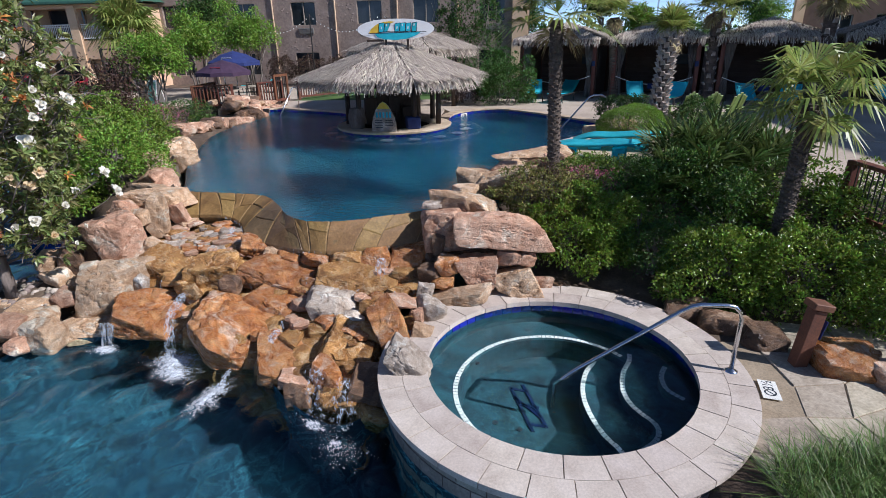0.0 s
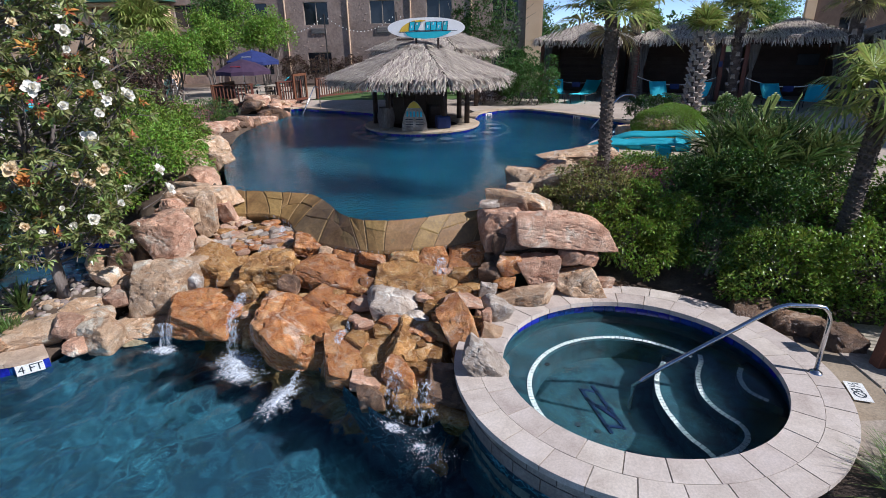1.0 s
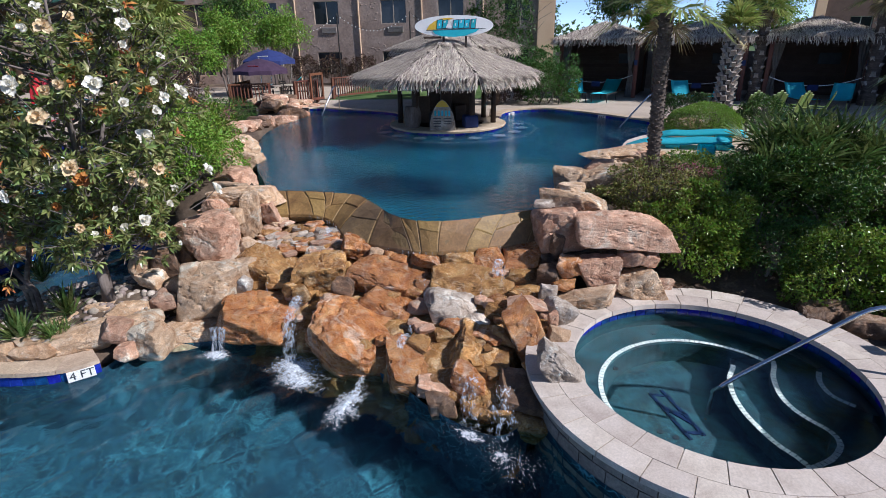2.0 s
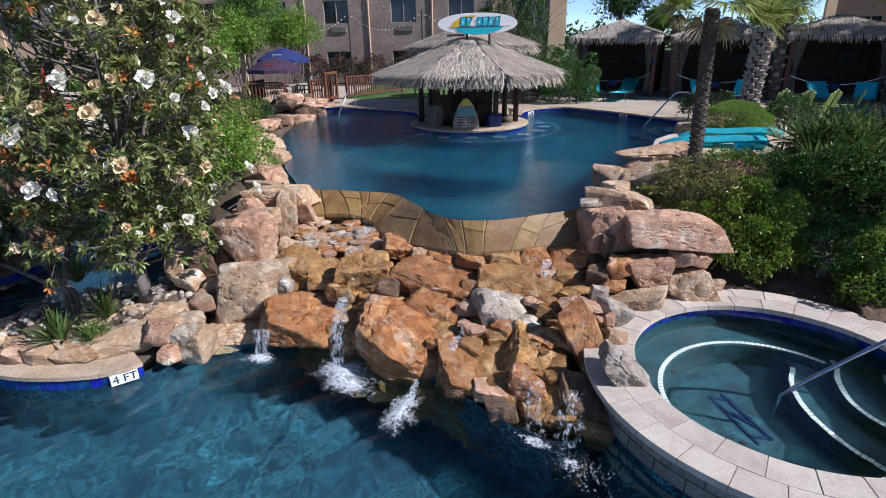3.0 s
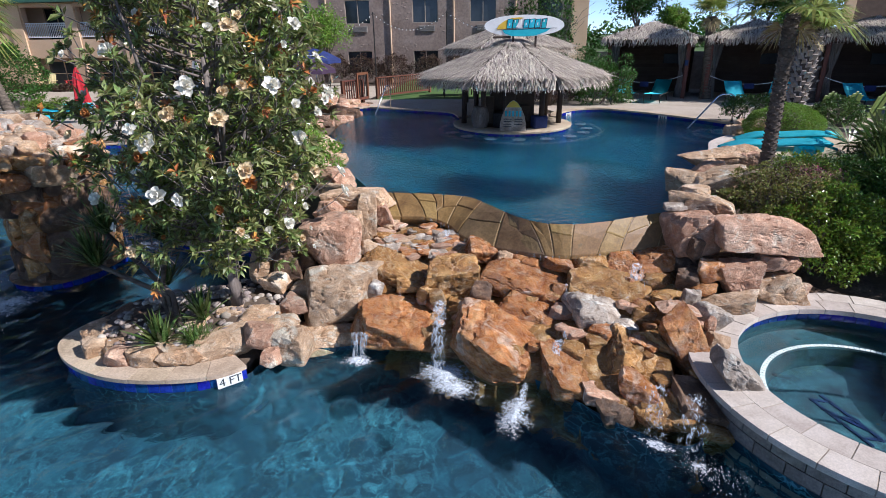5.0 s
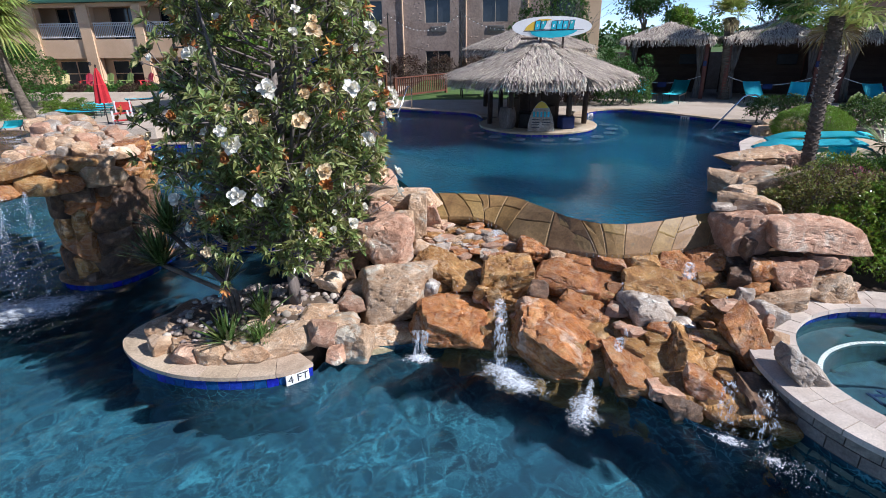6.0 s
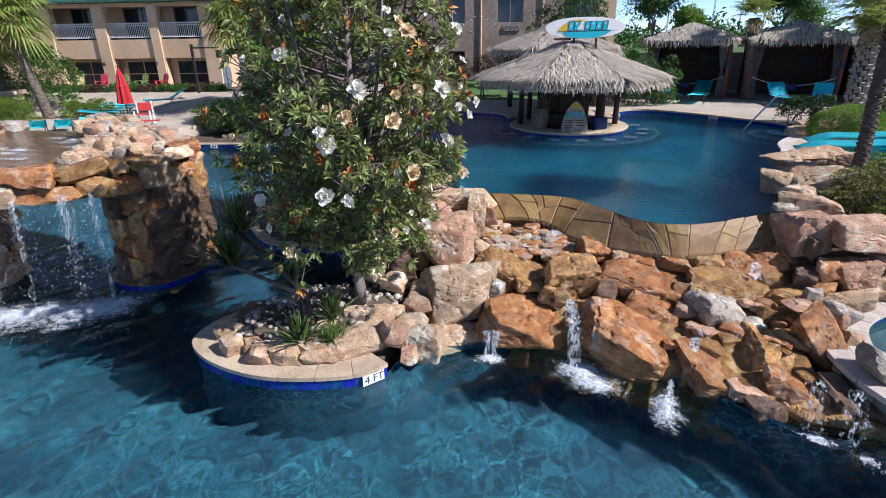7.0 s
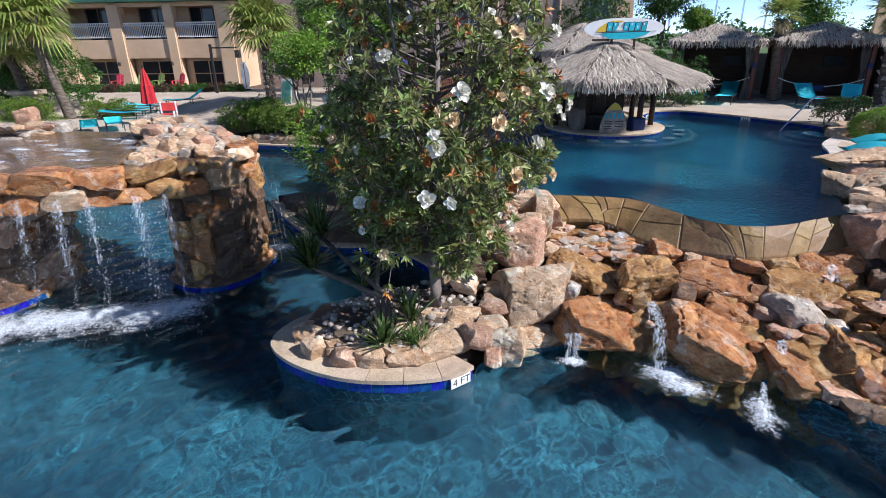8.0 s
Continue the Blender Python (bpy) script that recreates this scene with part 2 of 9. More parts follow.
M = {
    "sandstone": stone("sandstone", [(0.46, 0.27, 0.14), (0.66, 0.45, 0.27), (0.76, 0.58, 0.40)], (0.78, 0.66, 0.50)),
    "pink_rock": stone("pink_rock", [(0.44, 0.225, 0.13), (0.62, 0.37, 0.235), (0.70, 0.49, 0.34)], (0.72, 0.56, 0.42)),
    "rust_rock": stone("rust_rock", [(0.30, 0.10, 0.03), (0.55, 0.23, 0.075), (0.66, 0.36, 0.15)], (0.62, 0.48, 0.34), 0.5, 0.28),
    "wet_rock": stone("wet_rock", [(0.25, 0.115, 0.04), (0.48, 0.25, 0.085), (0.62, 0.38, 0.15)], (0.60, 0.43, 0.22), 0.4, 0.28),
    "grey_rock": stone("grey_rock", [(0.34, 0.26, 0.19), (0.50, 0.42, 0.33), (0.62, 0.55, 0.46)], (0.70, 0.64, 0.55)),
    # dark wet stone; for boulders set in gaps, shade is put into this colour
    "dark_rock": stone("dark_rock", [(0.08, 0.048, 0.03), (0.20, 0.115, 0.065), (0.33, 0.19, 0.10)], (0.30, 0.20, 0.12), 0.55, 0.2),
    "river_stone": surf("river_stone", [(0.16, 0.13, 0.10), (0.33, 0.27, 0.22), (0.50, 0.44, 0.38)], 3, 30, 0.8, 0.3, 0.006, island=True, vary=0.35),
    "flagstone": surf("flagstone", [(0.15, 0.082, 0.026), (0.24, 0.142, 0.046), (0.31, 0.195, 0.070)], 2.0, 25, 0.6, 0.3, 0.01, vary=0.12),
    "wet_flag": surf("wet_flag", [(0.12, 0.07, 0.03), (0.20, 0.125, 0.055), (0.28, 0.18, 0.085)], 2.4, 25, 0.45, 0.3, 0.01, vary=0.12),
    "path_stone": surf("path_stone", [(0.30, 0.25, 0.18), (0.42, 0.36, 0.27), (0.50, 0.44, 0.34)], 2.0, 25, 0.8, 0.4, 0.01, vary=0.15),
    "coping": surf("coping", [(0.43, 0.36, 0.30), (0.53, 0.46, 0.385), (0.60, 0.53, 0.46)], 3.0, 45, 0.85, 0.4, 0.004, vary=0.1, contrast=0.2),
    "tan_coping": surf("tan_coping", [(0.36, 0.27, 0.18), (0.50, 0.39, 0.27), (0.56, 0.45, 0.33)], 2.0, 40, 0.85, 0.4, 0.006, vary=0.08),
    "deck": surf("deck", [(0.38, 0.31, 0.24), (0.47, 0.39, 0.30), (0.53, 0.45, 0.36)], 0.7, 30, 0.9, 0.3, 0.006, vary=0.05),
    "joint": surf("joint", [(0.26, 0.20, 0.13), (0.36, 0.29, 0.2)], 3, 40, 0.8, 0.3, 0.004),
    "green_metal": surf("green_metal", [(0.03, 0.10, 0.07), (0.05, 0.15, 0.10)], 2, 30, 0.5, 0.1, 0.003),
    "mortar": surf("mortar", [(0.16, 0.13, 0.1), (0.25, 0.2, 0.15)], 3, 40, 0.9, 0.4, 0.006),
    "mortar_block": surf("mortar_block", [(0.16, 0.135, 0.11), (0.28, 0.24, 0.20), (0.38, 0.33, 0.28)], 3.5, 30, 0.75, 0.9, 0.02, vary=0.2),
    "blue_tile": surf("blue_tile", [(0.006, 0.02, 0.14), (0.012, 0.045, 0.26), (0.02, 0.07, 0.36)], 9, 60, 0.12, 0.1, 0.003, vary=0.35),
    "white_tile": surf("white_tile", [(0.72, 0.72, 0.66), (0.82, 0.82, 0.76)], 9, 60, 0.2, 0.1, 0.003, vary=0.06),
    # plaster_low and plaster_spa carry painted caustic light; plaster_up does not
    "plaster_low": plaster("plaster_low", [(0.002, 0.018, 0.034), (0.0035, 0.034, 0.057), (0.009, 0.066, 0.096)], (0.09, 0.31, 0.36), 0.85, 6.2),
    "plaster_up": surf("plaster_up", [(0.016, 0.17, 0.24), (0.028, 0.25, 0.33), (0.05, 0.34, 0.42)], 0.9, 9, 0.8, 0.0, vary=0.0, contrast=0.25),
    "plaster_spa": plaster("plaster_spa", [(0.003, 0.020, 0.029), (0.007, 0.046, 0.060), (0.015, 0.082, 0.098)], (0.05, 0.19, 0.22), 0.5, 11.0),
    "soil": surf("soil", [(0.045, 0.03, 0.02), (0.09, 0.06, 0.04), (0.15, 0.11, 0.075)], 2.0, 25, 0.95, 0.8, 0.03),
    "bark": surf("bark", [(0.10, 0.08, 0.065), (0.18, 0.15, 0.125), (0.26, 0.225, 0.19)], 4, 40, 0.9, 0.8, 0.02, stretch=(1, 1, 0.3)),
    "palm_bark": surf("palm_bark", [(0.045, 0.033, 0.026), (0.105, 0.08, 0.06), (0.18, 0.14, 0.11)], 5, 30, 0.95, 0.9, 0.02, stretch=(1, 1, 2.5)),
    "boot": surf("boot", [(0.22, 0.18, 0.15), (0.38, 0.33, 0.28), (0.48, 0.43, 0.37)], 6, 40, 0.9, 0.6, 0.01, island=True, vary=0.3),
    "thatch": surf("thatch", [(0.27, 0.215, 0.165), (0.54, 0.46, 0.375), (0.72, 0.64, 0.54)], 3, 40, 0.95, 0.0, island=True, vary=0.4),
    # dark copy of thatch: the shade under the roofs is put into its colour
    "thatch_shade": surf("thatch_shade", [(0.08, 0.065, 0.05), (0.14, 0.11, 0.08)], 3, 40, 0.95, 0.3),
    "magnolia_leaf": surf("magnolia_leaf", [(0.070, 0.100, 0.030), (0.24, 0.28, 0.085), (0.60, 0.57, 0.27)], 1.6, 20, 0.26, 0.0, island=True, vary=0.5, through_light=0.4),
    "dry_leaf": surf("dry_leaf", [(0.30, 0.10, 0.02), (0.55, 0.22, 0.045)], 6, 30, 0.6, 0.0, island=True, vary=0.3),
    "petal": surf("petal", [(0.80, 0.76, 0.62), (0.88, 0.86, 0.78)], 7, 30, 0.5, 0.0, island=True, vary=0.05, contrast=0.08, through_light=0.25),
    "petal_rust": surf("petal_rust", [(0.34, 0.11, 0.02), (0.58, 0.25, 0.06)], 9, 30, 0.7, 0.0, island=True, vary=0.2, through_light=0.15),
    "petal_old": surf("petal_old", [(0.70, 0.48, 0.22), (0.84, 0.73, 0.50)], 9, 30, 0.6, 0.0, island=True, vary=0.12, through_light=0.2),
    "shrub_leaf": surf("shrub_leaf", [(0.045, 0.09, 0.008), (0.14, 0.225, 0.022), (0.29, 0.39, 0.05)], 1.4, 20, 0.45, 0.0, island=True, vary=0.4, through_light=0.25),
    "holly_leaf": surf("holly_leaf", [(0.055, 0.105, 0.010), (0.17, 0.26, 0.025), (0.40, 0.50, 0.08)], 1.4, 20, 0.3, 0.0, island=True, vary=0.45, through_light=0.25),
    "yew_leaf": surf("yew_leaf", [(0.010, 0.034, 0.006), (0.055, 0.125, 0.016), (0.26, 0.40, 0.05)], 2.2, 20, 0.5, 0.0, island=True, vary=0.4, through_light=0.2),
    "spirea_leaf": surf("spirea_leaf", [(0.12, 0.15, 0.03), (0.24, 0.25, 0.055), (0.36, 0.22, 0.08)], 2.5, 20, 0.5, 0.0, island=True, vary=0.4, through_light=0.25),
    "dark_leaf": surf("dark_leaf", [(0.02, 0.055, 0.008), (0.055, 0.12, 0.016), (0.12, 0.20, 0.03)], 1.6, 20, 0.5, 0.0, island=True, vary=0.45, through_light=0.2),
    "tree_leaf": surf("tree_leaf", [(0.03, 0.085, 0.012), (0.06, 0.14, 0.02), (0.10, 0.20, 0.03)], 1.0, 20, 0.5, 0.0, island=True, vary=0.4, through_light=0.3),
    "lime_leaf": surf("lime_leaf", [(0.10, 0.19, 0.020), (0.19, 0.32, 0.036), (0.30, 0.44, 0.06)], 1.4, 20, 0.45, 0.0, island=True, vary=0.4, through_light=0.3),
    "palmetto": surf("palmetto", [(0.035, 0.065, 0.015), (0.09, 0.14, 0.035), (0.26, 0.31, 0.11)], 2.5, 20, 0.28, 0.0, island=True, vary=0.4, through_light=0.25),
    "red_leaf": surf("red_leaf", [(0.05, 0.022, 0.02), (0.09, 0.045, 0.03), (0.07, 0.08, 0.03)], 2.0, 20, 0.5, 0.0, island=True, vary=0.4, through_light=0.2),
    "pink_bloom": surf("pink_bloom", [(0.36, 0.06, 0.13), (0.55, 0.16, 0.24)], 6, 30, 0.6, 0.0, island=True, vary=0.3),
    "frond": surf("frond", [(0.11, 0.155, 0.03), (0.27, 0.33, 0.075), (0.50, 0.50, 0.16)], 2.5, 20, 0.4, 0.0, island=True, vary=0.4, through_light=0.42),
    "frond_dry": surf("frond_dry", [(0.28, 0.21, 0.10), (0.42, 0.34, 0.17)], 4, 30, 0.7, 0.0, island=True, vary=0.3, through_light=0.2),
    "grass": surf("grass", [(0.05, 0.10, 0.018), (0.12, 0.20, 0.04), (0.22, 0.30, 0.075)], 2, 20, 0.5, 0.0, island=True, vary=0.4, through_light=0.25),
    "lawn": surf("lawn", [(0.04, 0.09, 0.015), (0.07, 0.13, 0.025), (0.11, 0.16, 0.04)], 0.6, 14, 0.9, 0.5, 0.03),
    "stucco": surf("stucco", [(0.27, 0.205, 0.16), (0.34, 0.265, 0.21), (0.40, 0.32, 0.26)], 1.0, 7, 0.95, 0.7, 0.03, contrast=0.3),
    "peach": surf("peach", [(0.58, 0.39, 0.24), (0.66, 0.46, 0.29), (0.71, 0.52, 0.35)], 0.5, 25, 0.9, 0.3, 0.006, contrast=0.08, vary=0.03),
    "trim": surf("trim", [(0.30, 0.20, 0.13), (0.38, 0.26, 0.17)], 1.5, 25, 0.8, 0.2, 0.006),
    "white_paint": surf("white_paint", [(0.70, 0.69, 0.66), (0.80, 0.79, 0.76)], 3, 30, 0.5, 0.1, 0.003, contrast=0.06, vary=0.03),
    "glass": surf("glass", [(0.012, 0.016, 0.02), (0.035, 0.042, 0.05)], 0.7, 10, 0.06, 0.0, contrast=0.1, vary=0.2),
    "metal_dark": surf("metal_dark", [(0.03, 0.028, 0.026), (0.06, 0.055, 0.05)], 4, 40, 0.5, 0.1, 0.003, metal=0.4),
    "steel": surf("steel", [(0.55, 0.55, 0.56), (0.66, 0.66, 0.67)], 5, 60, 0.18, 0.0, metal=1.0, contrast=0.08, vary=0.03),
    "stain_wood": surf("stain_wood", [(0.07, 0.022, 0.012), (0.14, 0.045, 0.022), (0.19, 0.07, 0.035)], 2.5, 30, 0.6, 0.4, 0.004, stretch=(4, 4, 0.6)),
    "dark_wood": surf("dark_wood", [(0.03, 0.018, 0.012), (0.065, 0.04, 0.026)], 3, 30, 0.7, 0.4, 0.004),
    "turquoise": surf("turquoise", [(0.04, 0.58, 0.68), (0.07, 0.68, 0.78)], 2.5, 60, 0.75, 0.15, 0.004, contrast=0.12, vary=0.06),
    "red_cloth": surf("red_cloth", [(0.32, 0.008, 0.02), (0.48, 0.016, 0.035)], 4, 60, 0.8, 0.2, 0.004, contrast=0.15),
    "purple_cloth": surf("purple_cloth", [(0.035, 0.016, 0.04), (0.06, 0.03, 0.06)], 4, 60, 0.8, 0.2, 0.004),
    "blue_cloth": surf("blue_cloth", [(0.010, 0.022, 0.09), (0.02, 0.042, 0.15)], 4, 60, 0.8, 0.2, 0.004),
    "curtain": surf("curtain", [(0.20, 0.18, 0.16), (0.28, 0.26, 0.23)], 4, 60, 0.9, 0.2, 0.004),
    "lime_plastic": surf("lime_plastic", [(0.20, 0.28, 0.075), (0.27, 0.35, 0.10)], 4, 60, 0.5, 0.1, 0.003),
    "yellow_plastic": surf("yellow_plastic", [(0.66, 0.55, 0.26), (0.74, 0.62, 0.32)], 4, 60, 0.5, 0.1, 0.003),
    "red_plastic": surf("red_plastic", [(0.45, 0.03, 0.05), (0.55, 0.05, 0.08)], 4, 60, 0.5, 0.1, 0.003),
    "sign_white": surf("sign_white", [(0.74, 0.73, 0.69), (0.82, 0.81, 0.77)], 3, 40, 0.4, 0.0, contrast=0.06),
    "sign_teal": surf("sign_teal", [(0.02, 0.40, 0.50), (0.04, 0.52, 0.62)], 4, 40, 0.4, 0.0, contrast=0.06),
    "sign_yellow": surf("sign_yellow", [(0.66, 0.40, 0.03), (0.78, 0.52, 0.06)], 4, 40, 0.4, 0.0, contrast=0.06),
    "ink": surf("ink", [(0.012, 0.02, 0.03), (0.03, 0.04, 0.05)], 4, 40, 0.5, 0.0),
    # insides of bar and rooms: their dimness is put into this colour
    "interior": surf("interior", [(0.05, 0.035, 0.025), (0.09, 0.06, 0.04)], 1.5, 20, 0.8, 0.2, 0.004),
    "concrete": surf("concrete", [(0.32, 0.27, 0.21), (0.42, 0.36, 0.29)], 2, 30, 0.9, 0.3, 0.006),
    "tile_shadow_blue": surf("tile_shadow_blue", [(0.003, 0.014, 0.05), (0.006, 0.024, 0.08)], 4, 40, 0.4, 0.0),
    "screen": surf("screen", [(0.085, 0.05, 0.036), (0.13, 0.085, 0.062)], 2, 30, 0.8, 0.2, 0.004),
    "water_low": water("water_low", (0.70, 0.90, 0.95), 0.10, 12.0),
    "water_up": water("water_up", (0.72, 0.90, 0.98), 0.6, 9.0),
    "water_spa": water("water_spa", (0.85, 0.95, 0.97), 0.035, 5.0),
    "water_film": water("water_film", (0.80, 0.82, 0.82), 0.8, 5.0),
    "sign_green": surf("sign_green", [(0.05, 0.34, 0.22), (0.20, 0.55, 0.38), (0.6, 0.66, 0.4)], 3, 40, 0.5, 0.0, contrast=0.06),
    "rust_steel": surf("rust_steel", [(0.10, 0.035, 0.02), (0.17, 0.065, 0.035)], 4, 40, 0.7, 0.3, 0.003),
    "foam_strand": foam_mat("foam_strand", 0.40, 45.0, 0.4, 0.12),
    "foam_fall": foam_mat("foam_fall", 0.36, 30.0, 0.42, 0.10),
    "foam_lace": foam_mat("foam_lace", 0.47, 26.0, 0.22, 0.45),
    "foam": foam_mat("foam", 0.20, 24.0, 0.40),
    "foam_thin": foam_mat("foam_thin", 0.36, 30.0, 0.3),
    "drop": surf("drop", [(0.80, 0.85, 0.88), (0.90, 0.93, 0.95)], 5, 30, 0.2, 0.0, contrast=0.05, vary=0.05, through_light=0.3),
}

# ---- mesh helpers ----


def to_mesh(name, bm, mat, smooth=False):
    me = bpy.data.meshes.new(name)
    bmesh.ops.recalc_face_normals(bm, faces=bm.faces)
    bm.to_mesh(me)
    bm.free()
    me.materials.append(M[mat])
    if smooth:
        me.polygons.foreach_set("use_smooth", [True] * len(me.polygons))
    return me


def mesh_arrays(name, verts, faces, mat, smooth=False):
    me = bpy.data.meshes.new(name)
    me.from_pydata([tuple(v) for v in verts], [], faces)
    me.materials.append(M[mat])
    if smooth:
        me.polygons.foreach_set("use_smooth", [True] * len(me.polygons))
    me.update()
    return me


def part(name, data, mat="", parent=None, label="", smooth=False):
    """One mesh object, from a bmesh or a mesh, under a thing or a part."""
    if isinstance(data, bmesh.types.BMesh):
        data = to_mesh(name, data, mat, smooth)
    ob = new(name, data)
    ob.parent = parent
    if label:
        tagged(ob, label)
    return ob


def thing(name, at=(0, 0, 0), label="", category="", group="", kind="", rz=0.0):
    ob = new(name)
    ob.empty_display_size = 0.1
    ob.matrix_world = pose(*at, 0, 0, rz)
    return tagged(ob, label, category, group, kind)


def box(bm, c, s, rz=0.0, bevel=0.0, tilt=None):
    m = Matrix.Translation(c) @ Matrix.Rotation(radians(rz), 4, "Z")
    if tilt:
        m = m @ Euler([radians(a) for a in tilt]).to_matrix().to_4x4()
    r = bmesh.ops.create_cube(bm, size=1.0, matrix=m @ Matrix.Diagonal((*s, 1)))
    if bevel:
        edges = list({e for v in r["verts"] for e in v.link_edges})
        bmesh.ops.bevel(bm, geom=edges, offset=bevel, segments=1, affect="EDGES")
    return bm


def one_box(c, s, rz=0.0, bevel=0.0, tilt=None):
    return box(bmesh.new(), c, s, rz, bevel, tilt)


def tube(bm, pts, radii, sides=8, cap=True):
    """A round bar along points, its radius given at each."""
    pts = [Vector(p) for p in pts]
    rings = []
    for i, p in enumerate(pts):
        d = (pts[min(i + 1, len(pts) - 1)] - pts[max(i - 1, 0)]).normalized()
        side = d.cross(Vector((0, 0, 1)))
        if side.length < 0.05:
            side = d.cross(Vector((0, 1, 0)))
        side.normalize()
        up = side.cross(d)
        r = radii[i] if isinstance(radii, (list, tuple)) else radii
        rings.append([bm.verts.new(p + (side * math.cos(a) + up * math.sin(a)) * r) for a in (2 * math.pi * k / sides for k in range(sides))])
    for a, b in zip(rings, rings[1:]):
        for k in range(sides):
            bm.faces.new((a[k], a[(k + 1) % sides], b[(k + 1) % sides], b[k]))
    if cap:
        bm.faces.new(rings[0][::-1])
        bm.faces.new(rings[-1])
    return bm


def lathe(bm, profile, centre, n=64, a0=0.0, a1=360.0):
    """Turn a profile of (radius, z) about a vertical axis."""
    full = abs(a1 - a0) >= 360
    steps = n if full else n + 1
    cols = []
    for i in range(steps):
        a = radians(a0 + (a1 - a0) * i / n)
        cols.append([bm.verts.new((centre[0] + r * math.cos(a), centre[1] + r * math.sin(a), z)) for r, z in profile])
    for i in range(n):
        p, q = cols[i], cols[(i + 1) % steps]
        for j in range(len(profile) - 1):
            bm.faces.new((p[j], q[j], q[j + 1], p[j + 1]))
    return bm


def spline(pts, per=8, closed=False):
    """A smooth curve through plan points."""
    pts = [Vector(p) for p in pts]
    n = len(pts)
    out = []
    for i in range(n if closed else n - 1):
        if closed:
            p0, p1, p2, p3 = (pts[(i + k) % n] for k in (-1, 0, 1, 2))
        else:
            p0, p1, p2, p3 = pts[max(i - 1, 0)], pts[i], pts[i + 1], pts[min(i + 2, n - 1)]
        for k in range(per):
            t = k / per
            out.append(0.5 * ((2 * p1) + (p2 - p0) * t + (2 * p0 - 5 * p1 + 4 * p2 - p3) * t * t + (3 * p1 - p0 - 3 * p2 + p3) * t ** 3))
    if not closed:
        out.append(pts[-1])
    return out


def inside(x, y, poly):
    hit, j = False, len(poly) - 1
    for i in range(len(poly)):
        xi, yi, xj, yj = poly[i][0], poly[i][1], poly[j][0], poly[j][1]
        if (yi > y) != (yj > y) and x < (xj - xi) * (y - yi) / (yj - yi) + xi:
            hit = not hit
        j = i
    return hit


def gap_to(x, y, poly):
    """The distance from a plan point to an outline."""
    P = np.array([(p[0], p[1]) for p in poly])
    Q = np.roll(P, -1, 0)
    d = Q - P
    t = np.clip(((x - P[:, 0]) * d[:, 0] + (y - P[:, 1]) * d[:, 1]) / np.maximum((d ** 2).sum(1), 1e-9), 0, 1)
    return float(np.sqrt(((P + d * t[:, None] - (x, y)) ** 2).sum(1).min()))


def flat_poly(bm, outline, z):
    vs = [bm.verts.new((p[0], p[1], z)) for p in outline]
    f = bm.faces.new(vs)
    return vs, f


def basin(outline, top, bottom):
    """Walls and floor of a pool."""
    bm = bmesh.new()
    a = [bm.verts.new((p[0], p[1], top)) for p in outline]
    b, f = flat_poly(bm, outline, bottom)
    n = len(a)
    for i in range(n):
        bm.faces.new((a[i], a[(i + 1) % n], b[(i + 1) % n], b[i]))
    bmesh.ops.triangulate(bm, faces=[f])
    return bm


def ribbon(bm, left, right, zl, zr, thick):
    """A slab between two curves of equal length."""
    n = len(left)
    t = [(bm.verts.new((*left[i][:2], zl)), bm.verts.new((*right[i][:2], zr)), bm.verts.new((*right[i][:2], zr - thick)), bm.verts.new((*left[i][:2], zl - thick))) for i in range(n)]
    for p, q in zip(t, t[1:]):
        for k in range(4):
            bm.faces.new((p[k], q[k], q[(k + 1) % 4], p[(k + 1) % 4]))
    bm.faces.new(t[0])
    bm.faces.new(t[-1][::-1])
    return bm


def offset(curve, d, closed=False):
    """A plan curve moved sideways by d (to its left where d > 0)."""
    out = []
    n = len(curve)
    for i, p in enumerate(curve):
        a = curve[(i - 1) % n] if closed else curve[max(i - 1, 0)]
        b = curve[(i + 1) % n] if closed else curve[min(i + 1, n - 1)]
        t = Vector((b[0] - a[0], b[1] - a[1]))
        t.normalize()
        out.append(Vector((p[0] - t.y * d, p[1] + t.x * d)))
    return out


def resample(curve, step):
    out, left = [Vector(curve[0])], step
    for a, b in zip(curve, curve[1:]):
        a, b = Vector(a), Vector(b)
        seg = (b - a).length
        while seg >= left:
            a = a + (b - a) * (left / seg)
            seg -= left
            left = step
            out.append(a.copy())
        left -= seg
    return out


_sphere = {}


def sphere_dirs(level):
    if level not in _sphere:
        bm = bmesh.new()
        bmesh.ops.create_icosphere(bm, subdivisions=level, radius=1.0)
        _sphere[level] = (np.array([v.co[:] for v in bm.verts]), [[v.index for v in f.verts] for f in bm.faces])
        bm.free()
    return _sphere[level]


